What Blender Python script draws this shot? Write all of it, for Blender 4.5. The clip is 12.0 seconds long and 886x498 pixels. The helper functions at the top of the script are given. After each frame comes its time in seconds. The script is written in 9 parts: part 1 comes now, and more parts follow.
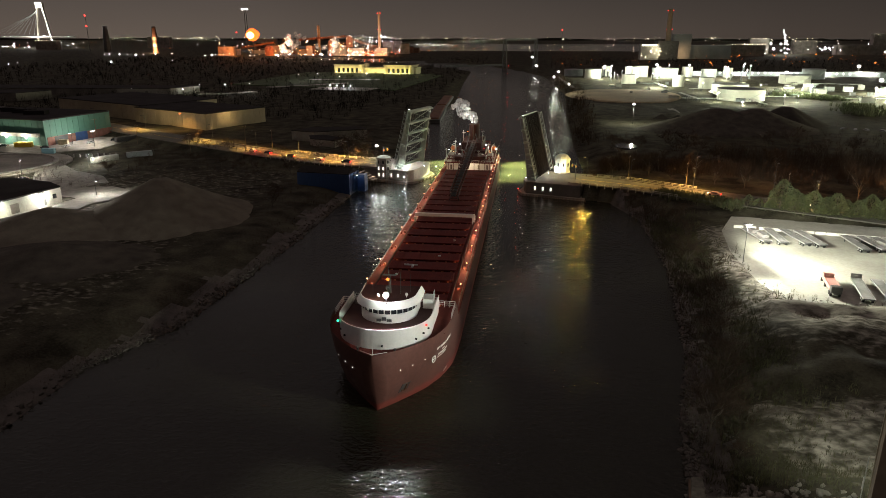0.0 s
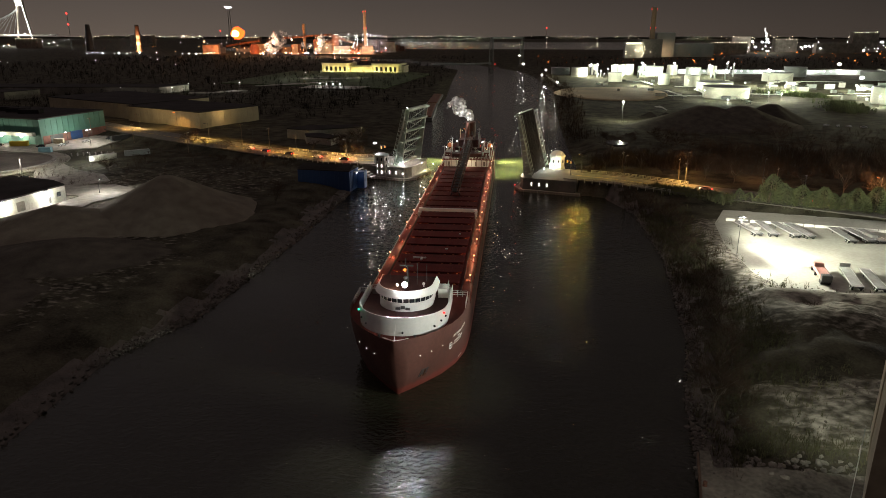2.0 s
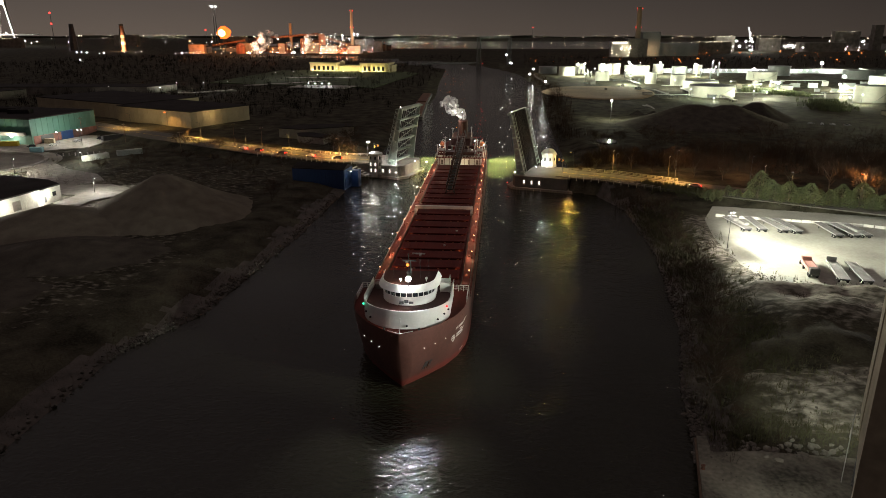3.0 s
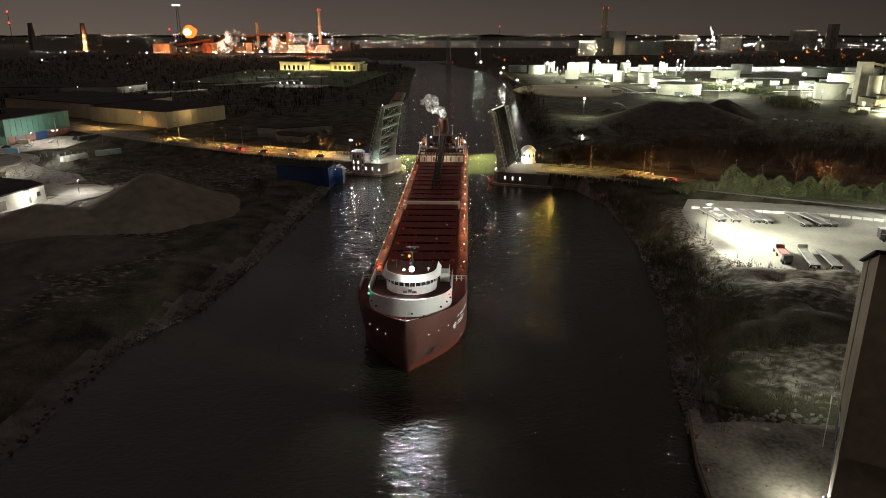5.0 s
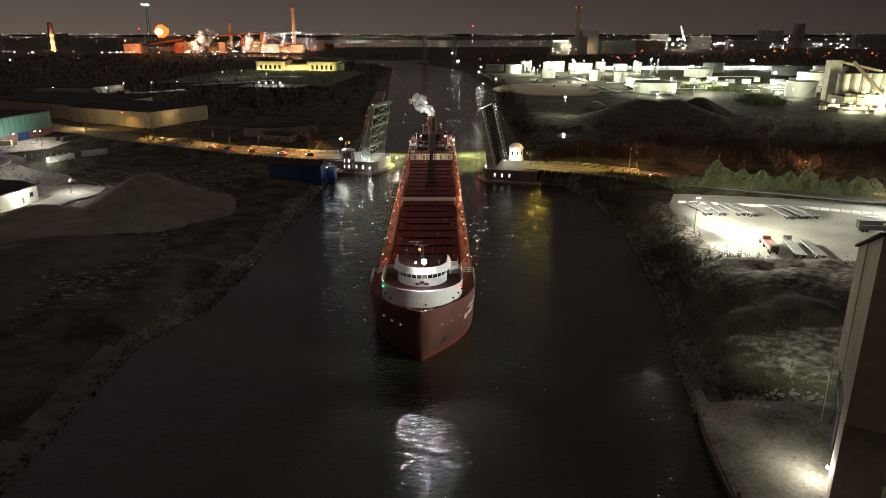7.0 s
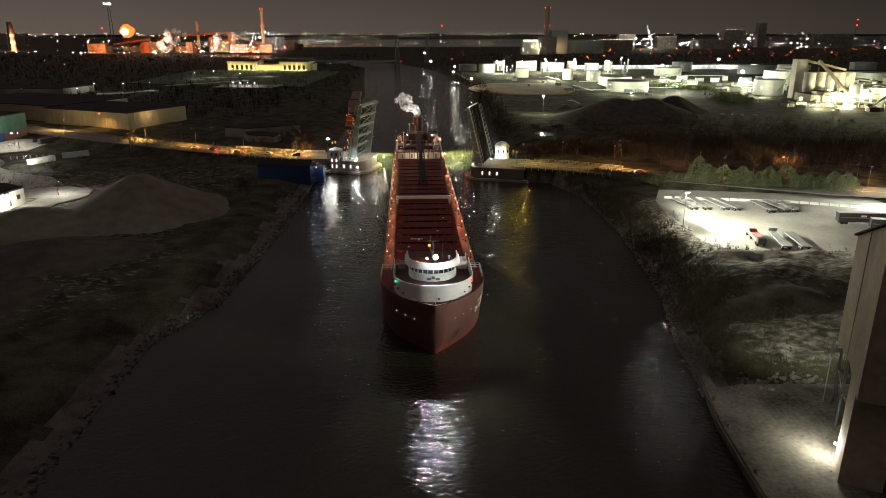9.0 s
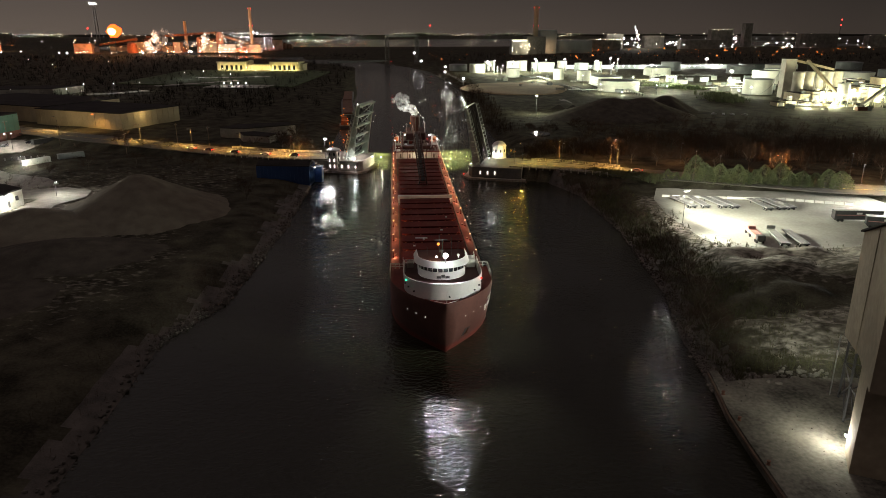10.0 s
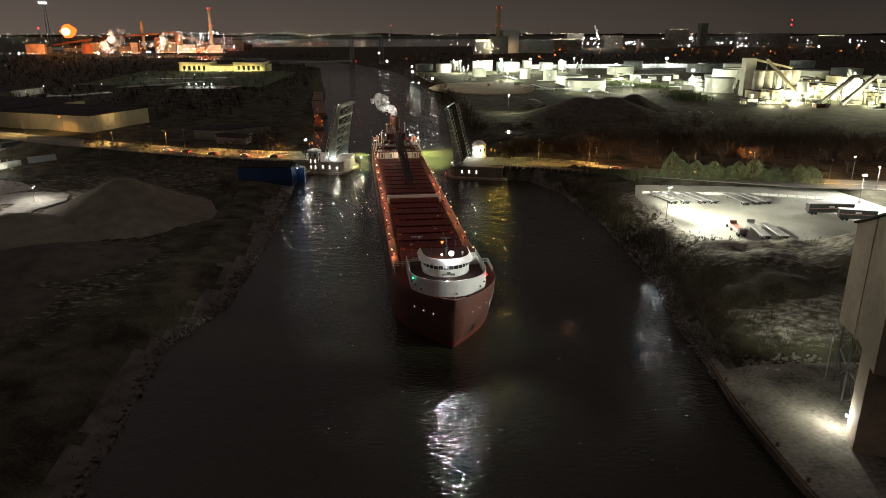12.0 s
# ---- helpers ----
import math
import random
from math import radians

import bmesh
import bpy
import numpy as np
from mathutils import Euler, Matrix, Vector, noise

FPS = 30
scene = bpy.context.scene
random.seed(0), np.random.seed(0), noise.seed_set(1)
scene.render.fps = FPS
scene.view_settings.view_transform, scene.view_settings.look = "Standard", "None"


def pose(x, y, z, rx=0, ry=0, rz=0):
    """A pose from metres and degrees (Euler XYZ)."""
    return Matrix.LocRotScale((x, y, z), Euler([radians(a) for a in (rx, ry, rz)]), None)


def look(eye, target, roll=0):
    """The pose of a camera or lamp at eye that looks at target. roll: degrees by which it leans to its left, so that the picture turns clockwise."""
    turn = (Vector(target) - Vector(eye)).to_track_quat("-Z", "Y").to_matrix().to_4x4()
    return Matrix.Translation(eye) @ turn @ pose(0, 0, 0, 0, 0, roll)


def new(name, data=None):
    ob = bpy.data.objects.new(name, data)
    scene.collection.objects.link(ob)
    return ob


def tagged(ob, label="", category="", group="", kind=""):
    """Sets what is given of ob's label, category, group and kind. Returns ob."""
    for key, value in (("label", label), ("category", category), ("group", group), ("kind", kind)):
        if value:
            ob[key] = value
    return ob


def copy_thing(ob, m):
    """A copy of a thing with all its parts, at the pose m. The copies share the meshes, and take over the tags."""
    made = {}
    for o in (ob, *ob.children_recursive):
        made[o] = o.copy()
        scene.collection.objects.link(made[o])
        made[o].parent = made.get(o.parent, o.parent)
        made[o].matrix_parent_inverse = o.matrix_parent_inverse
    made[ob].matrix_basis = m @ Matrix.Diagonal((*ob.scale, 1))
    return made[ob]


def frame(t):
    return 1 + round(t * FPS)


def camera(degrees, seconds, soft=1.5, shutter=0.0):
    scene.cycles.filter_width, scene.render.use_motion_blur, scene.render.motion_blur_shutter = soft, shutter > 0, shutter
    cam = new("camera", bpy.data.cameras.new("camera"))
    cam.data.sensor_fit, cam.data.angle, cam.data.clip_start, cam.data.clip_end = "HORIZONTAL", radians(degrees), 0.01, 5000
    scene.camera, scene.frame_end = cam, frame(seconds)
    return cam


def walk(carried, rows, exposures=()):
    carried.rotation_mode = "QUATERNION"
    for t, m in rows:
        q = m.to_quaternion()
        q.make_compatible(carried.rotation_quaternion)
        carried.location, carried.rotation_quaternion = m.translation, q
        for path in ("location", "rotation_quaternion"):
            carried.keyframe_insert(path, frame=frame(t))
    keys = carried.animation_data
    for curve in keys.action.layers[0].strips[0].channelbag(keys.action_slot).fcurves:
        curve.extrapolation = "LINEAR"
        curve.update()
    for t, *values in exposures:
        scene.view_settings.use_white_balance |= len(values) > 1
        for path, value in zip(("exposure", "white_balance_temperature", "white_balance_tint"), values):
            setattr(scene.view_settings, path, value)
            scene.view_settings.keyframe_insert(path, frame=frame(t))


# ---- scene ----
cam = camera(65.7, 12.0, soft=0.85)
WALK = (
    (0, pose(25.88, -105.79, 64.50, 72.393, 0.000, 7.124)),
    (0.5, pose(24.56, -107.33, 64.65, 72.353, 0.000, 6.846)),
    (1, pose(23.30, -108.98, 64.79, 72.316, 0.000, 6.539)),
    (1.5, pose(22.06, -110.70, 64.91, 72.283, 0.000, 6.195)),
    (2, pose(20.81, -112.47, 65.02, 72.252, 0.000, 5.811)),
    (2.5, pose(19.53, -114.27, 65.12, 72.225, 0.000, 5.300)),
    (3, pose(18.20, -116.06, 65.21, 72.200, 0.000, 4.682)),
    (5, pose(12.15, -122.73, 65.49, 72.124, 0.000, 1.968)),
    (5.5, pose(10.41, -124.19, 65.55, 72.111, 0.000, 1.403)),
    (6, pose(8.58, -125.55, 65.60, 72.099, 0.000, 0.865)),
    (6.5, pose(6.66, -126.79, 65.66, 72.088, 0.000, 0.314)),
    (7, pose(4.66, -127.91, 65.71, 72.079, 0.000, -0.280)),
    (9, pose(-4.08, -131.24, 65.93, 72.052, 0.000, -2.915)),
    (9.5, pose(-6.39, -131.82, 66.00, 72.048, 0.000, -3.396)),
    (10, pose(-8.73, -132.31, 66.08, 72.043, 0.000, -3.929)),
    (10.5, pose(-11.09, -132.75, 66.16, 72.039, 0.000, -4.641)),
    (11, pose(-13.46, -133.16, 66.25, 72.034, 0.000, -5.469)),
    (11.5, pose(-15.82, -133.56, 66.36, 72.030, 0.000, -6.322)),
    (12, pose(-18.17, -133.98, 66.47, 72.025, 0.000, -7.171)),
)
walk(cam, WALK, [(0.0, 0.86), (12.0, 0.86)])

# ---- night sky ----
world = bpy.data.worlds.new("night_sky")
scene.world = world
world.use_nodes = True
wn, wl = world.node_tree.nodes, world.node_tree.links
wn.clear()
w_out, w_bg = wn.new("ShaderNodeOutputWorld"), wn.new("ShaderNodeBackground")
w_tc, w_sep, w_ramp = wn.new("ShaderNodeTexCoord"), wn.new("ShaderNodeSeparateXYZ"), wn.new("ShaderNodeValToRGB")
w_noise, w_mix = wn.new("ShaderNodeTexNoise"), wn.new("ShaderNodeMixRGB")
w_noise.inputs["Scale"].default_value, w_noise.inputs["Detail"].default_value = 2.2, 4
w_mix.blend_type, w_mix.inputs[0].default_value = "MULTIPLY", 0.35
wl.new(w_tc.outputs["Generated"], w_sep.inputs[0])
wl.new(w_tc.outputs["Generated"], w_noise.inputs["Vector"])
wl.new(w_sep.outputs["Z"], w_ramp.inputs[0])
ws = w_ramp.color_ramp.elements
ws[0].position, ws[0].color = 0.0, (0.0640, 0.0500, 0.0405, 1)
ws[1].position, ws[1].color = 1.0, (0.300, 0.235, 0.230, 1)
for w_pos, w_col in ((0.06, (0.0420, 0.0345, 0.0305, 1)), (0.22, (0.058, 0.049, 0.048, 1)), (0.5, (0.054, 0.043, 0.047, 1)), (0.7, (0.105, 0.085, 0.086, 1))):
    w_ramp.color_ramp.elements.new(w_pos).color = w_col
wl.new(w_ramp.outputs[0], w_mix.inputs[1])
wl.new(w_noise.outputs["Fac"], w_mix.inputs[2])
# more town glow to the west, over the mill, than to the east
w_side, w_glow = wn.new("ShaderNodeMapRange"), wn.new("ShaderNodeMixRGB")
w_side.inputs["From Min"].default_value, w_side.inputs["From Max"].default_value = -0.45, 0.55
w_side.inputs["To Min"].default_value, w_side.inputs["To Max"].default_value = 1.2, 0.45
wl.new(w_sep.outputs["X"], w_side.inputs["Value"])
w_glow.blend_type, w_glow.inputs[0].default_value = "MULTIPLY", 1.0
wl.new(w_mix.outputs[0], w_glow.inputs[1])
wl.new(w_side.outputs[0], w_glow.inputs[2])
# the town and its glow lie to the north; the sky over the dark country to the south is dimmer
w_north, w_dim = wn.new("ShaderNodeMapRange"), wn.new("ShaderNodeMixRGB")
w_north.inputs["From Min"].default_value, w_north.inputs["From Max"].default_value = -0.9, 0.5
w_north.inputs["To Min"].default_value, w_north.inputs["To Max"].default_value = 0.4, 1.0
wl.new(w_sep.outputs["Y"], w_north.inputs["Value"])
w_dim.blend_type, w_dim.inputs[0].default_value = "MULTIPLY", 1.0
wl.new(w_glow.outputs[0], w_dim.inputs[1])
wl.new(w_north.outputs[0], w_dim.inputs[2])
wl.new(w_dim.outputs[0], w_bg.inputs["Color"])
wl.new(w_bg.outputs[0], w_out.inputs["Surface"])
w_bg.inputs["Strength"].default_value = 1.0


# ---- materials ----
def mat(name, col, rough=0.8, metal=0.0, var=0.25, scale=1.0, bump=0.25, dist=0.05, col2=None, spec=0.5, island=0.0):
    """A surface with broad stains and fine grain; scale: grains per metre, roughly."""
    m = bpy.data.materials.new(name)
    m.use_nodes = True
    n, l = m.node_tree.nodes, m.node_tree.links
    p = n["Principled BSDF"]
    p.inputs["Roughness"].default_value, p.inputs["Metallic"].default_value = rough, metal
    p.inputs["Specular IOR Level"].default_value = spec
    tc = n.new("ShaderNodeTexCoord")
    big, small = n.new("ShaderNodeTexNoise"), n.new("ShaderNodeTexNoise")
    big.inputs["Scale"].default_value, big.inputs["Detail"].default_value = scale * 0.22, 5
    small.inputs["Scale"].default_value, small.inputs["Detail"].default_value = scale * 3.0, 6
    for t in (big, small):
        l.new(tc.outputs["Object"], t.inputs["Vector"])
    mul = n.new("ShaderNodeMath")
    mul.operation = "MULTIPLY_ADD"
    mul.inputs[1].default_value, mul.inputs[2].default_value = 0.45, -0.225
    l.new(small.outputs["Fac"], mul.inputs[0])
    add = n.new("ShaderNodeMath")
    add.operation = "ADD"
    l.new(big.outputs["Fac"], add.inputs[0])
    l.new(mul.outputs[0], add.inputs[1])
    last = add
    if island:
        oi = n.new("ShaderNodeObjectInfo")
        isl = n.new("ShaderNodeMath")
        isl.operation = "MULTIPLY_ADD"
        isl.inputs[1].default_value = island
        l.new(oi.outputs["Random"], isl.inputs[0])
        l.new(add.outputs[0], isl.inputs[2])
        last = isl
    ramp = n.new("ShaderNodeValToRGB")
    e = ramp.color_ramp.elements
    c2 = col2 or tuple(min(1, c * (1 + var)) for c in col)
    e[0].position, e[0].color = 0.3, (*[c * (1 - var) for c in col], 1)
    e[1].position, e[1].color = 0.72, (*c2, 1)
    l.new(last.outputs[0], ramp.inputs[0])
    l.new(ramp.outputs[0], p.inputs["Base Color"])
    if bump:
        b = n.new("ShaderNodeBump")
        b.inputs["Strength"].default_value, b.inputs["Distance"].default_value = bump, dist
        l.new(small.outputs["Fac"], b.inputs["Height"])
        l.new(b.outputs[0], p.inputs["Normal"])
    return m


def glow(name, col, strength):
    m = bpy.data.materials.new(name)
    m.use_nodes = True
    n, l = m.node_tree.nodes, m.node_tree.links
    n.clear()
    e, o = n.new("ShaderNodeEmission"), n.new("ShaderNodeOutputMaterial")
    e.inputs["Color"].default_value, e.inputs["Strength"].default_value = (*col, 1), strength
    l.new(e.outputs[0], o.inputs["Surface"])
    m.cycles.emission_sampling = "NONE"
    return m


def glass(name, col=(0.02, 0.025, 0.03), rough=0.06):
    m = bpy.data.materials.new(name)
    m.use_nodes = True
    p = m.node_tree.nodes["Principled BSDF"]
    p.inputs["Base Color"].default_value = (*col, 1)
    p.inputs["Roughness"].default_value, p.inputs["Specular IOR Level"].default_value = rough, 0.8
    return m


def water_material():
    m = bpy.data.materials.new("river_water")
    m.use_nodes = True
    n, l = m.node_tree.nodes, m.node_tree.links
    p = n["Principled BSDF"]
    p.inputs["Base Color"].default_value = (0.019, 0.019, 0.011, 1)
    p.inputs["Roughness"].default_value, p.inputs["IOR"].default_value = 0.05, 1.33
    tc, mp = n.new("ShaderNodeTexCoord"), n.new("ShaderNodeMapping")
    mp.inputs["Scale"].default_value = (0.68, 1.0, 1)
    mp.inputs["Rotation"].default_value = (0, 0, radians(12))
    l.new(tc.outputs["Object"], mp.inputs["Vector"])
    ripple, swell, calm = n.new("ShaderNodeTexNoise"), n.new("ShaderNodeTexNoise"), n.new("ShaderNodeTexNoise")
    ripple.inputs["Scale"].default_value, ripple.inputs["Detail"].default_value = 1.25, 3
    swell.inputs["Scale"].default_value, swell.inputs["Detail"].default_value = 0.28, 2
    calm.inputs["Scale"].default_value, calm.inputs["Detail"].default_value = 0.03, 3
    for t in (ripple, swell):
        l.new(mp.outputs[0], t.inputs["Vector"])
    l.new(tc.outputs["Object"], calm.inputs["Vector"])
    mix = n.new("ShaderNodeMath")
    mix.operation = "MULTIPLY_ADD"
    mix.inputs[1].default_value = 0.9
    l.new(swell.outputs["Fac"], mix.inputs[0])
    l.new(ripple.outputs["Fac"], mix.inputs[2])
    rng = n.new("ShaderNodeMapRange")
    rng.inputs["From Min"].default_value, rng.inputs["From Max"].default_value = 0.35, 0.65
    rng.inputs["To Min"].default_value, rng.inputs["To Max"].default_value = 0.32, 0.66
    l.new(calm.outputs["Fac"], rng.inputs["Value"])
    b = n.new("ShaderNodeBump")
    b.inputs["Distance"].default_value = 0.50
    l.new(rng.outputs[0], b.inputs["Strength"])
    l.new(mix.outputs[0], b.inputs["Height"])
    l.new(b.outputs[0], p.inputs["Normal"])
    return m


def hull_material():
    """Oxide-red hull paint, redder and scuffed below the waterline mark, with vertical runs of rust."""
    m = mat("hull_paint", (0.125, 0.052, 0.040), 0.55, 0, 0.22, 0.5, 0.12, 0.05)
    n, l = m.node_tree.nodes, m.node_tree.links
    p = n["Principled BSDF"]
    ramp = next(x for x in n if x.type == "VALTORGB")
    tc = next(x for x in n if x.type == "TEX_COORD")
    sep, rng = n.new("ShaderNodeSeparateXYZ"), n.new("ShaderNodeMapRange")
    l.new(tc.outputs["Object"], sep.inputs[0])
    wob = n.new("ShaderNodeTexNoise")
    wob.inputs["Scale"].default_value = 0.35
    mp = n.new("ShaderNodeMapping")
    mp.inputs["Scale"].default_value = (1.2, 1.2, 0.12)
    l.new(tc.outputs["Object"], mp.inputs["Vector"])
    l.new(mp.outputs[0], wob.inputs["Vector"])
    a = n.new("ShaderNodeMath")
    a.operation = "MULTIPLY_ADD"
    a.inputs[1].default_value = 2.2
    l.new(wob.outputs["Fac"], a.inputs[0])
    l.new(sep.outputs["Z"], a.inputs[2])
    l.new(a.outputs[0], rng.inputs["Value"])
    rng.inputs["From Min"].default_value, rng.inputs["From Max"].default_value = 2.6, 3.4
    mx = n.new("ShaderNodeMixRGB")
    mx.inputs[1].default_value = (0.20, 0.042, 0.030, 1)
    l.new(rng.outputs[0], mx.inputs[0])
    l.new(ramp.outputs[0], mx.inputs[2])
    l.new(mx.outputs[0], p.inputs["Base Color"])
    return m


def ground_material():
    """Dark soil with dry grass, giving way to pale crushed spoil where the ground was tipped, and paler over the
    workshop yard to carry its lamplight (the mesh's 'pale' weight).
    """
    m = mat("dry_soil_and_grass", (0.045, 0.040, 0.028), 0.95, 0, 0.5, 0.6, 0.6, 0.15, (0.085, 0.080, 0.055), 0.04)
    n, l = m.node_tree.nodes, m.node_tree.links
    p = n["Principled BSDF"]
    ramp = next(x for x in n if x.type == "VALTORGB")
    tc = next(x for x in n if x.type == "TEX_COORD")
    att, grit, sum_ = n.new("ShaderNodeAttribute"), n.new("ShaderNodeTexNoise"), n.new("ShaderNodeMath")
    att.attribute_name = "pale"
    grit.inputs["Scale"].default_value, grit.inputs["Detail"].default_value = 0.55, 7
    lay = n.new("ShaderNodeMapping")
    lay.inputs["Scale"].default_value, lay.inputs["Rotation"].default_value = (0.75, 1.25, 1.0), (0, 0, radians(24))
    l.new(tc.outputs["Object"], lay.inputs["Vector"])
    l.new(lay.outputs[0], grit.inputs["Vector"])
    sum_.operation = "MULTIPLY_ADD"
    sum_.inputs[1].default_value = 1.6
    l.new(grit.outputs["Fac"], sum_.inputs[0])
    l.new(att.outputs["Fac"], sum_.inputs[2])
    rng = n.new("ShaderNodeMapRange")
    rng.inputs["From Min"].default_value, rng.inputs["From Max"].default_value = 1.1, 1.75
    l.new(sum_.outputs[0], rng.inputs["Value"])
    tone = n.new("ShaderNodeValToRGB")
    e = tone.color_ramp.elements
    e[0].position, e[0].color = 0.35, (0.12, 0.11, 0.088, 1)
    e[1].position, e[1].color = 0.65, (0.32, 0.30, 0.245, 1)
    l.new(grit.outputs["Fac"], tone.inputs[0])
    mx = n.new("ShaderNodeMixRGB")
    l.new(rng.outputs[0], mx.inputs[0])
    l.new(ramp.outputs[0], mx.inputs[1])
    l.new(tone.outputs[0], mx.inputs[2])
    l.new(mx.outputs[0], p.inputs["Base Color"])
    return m


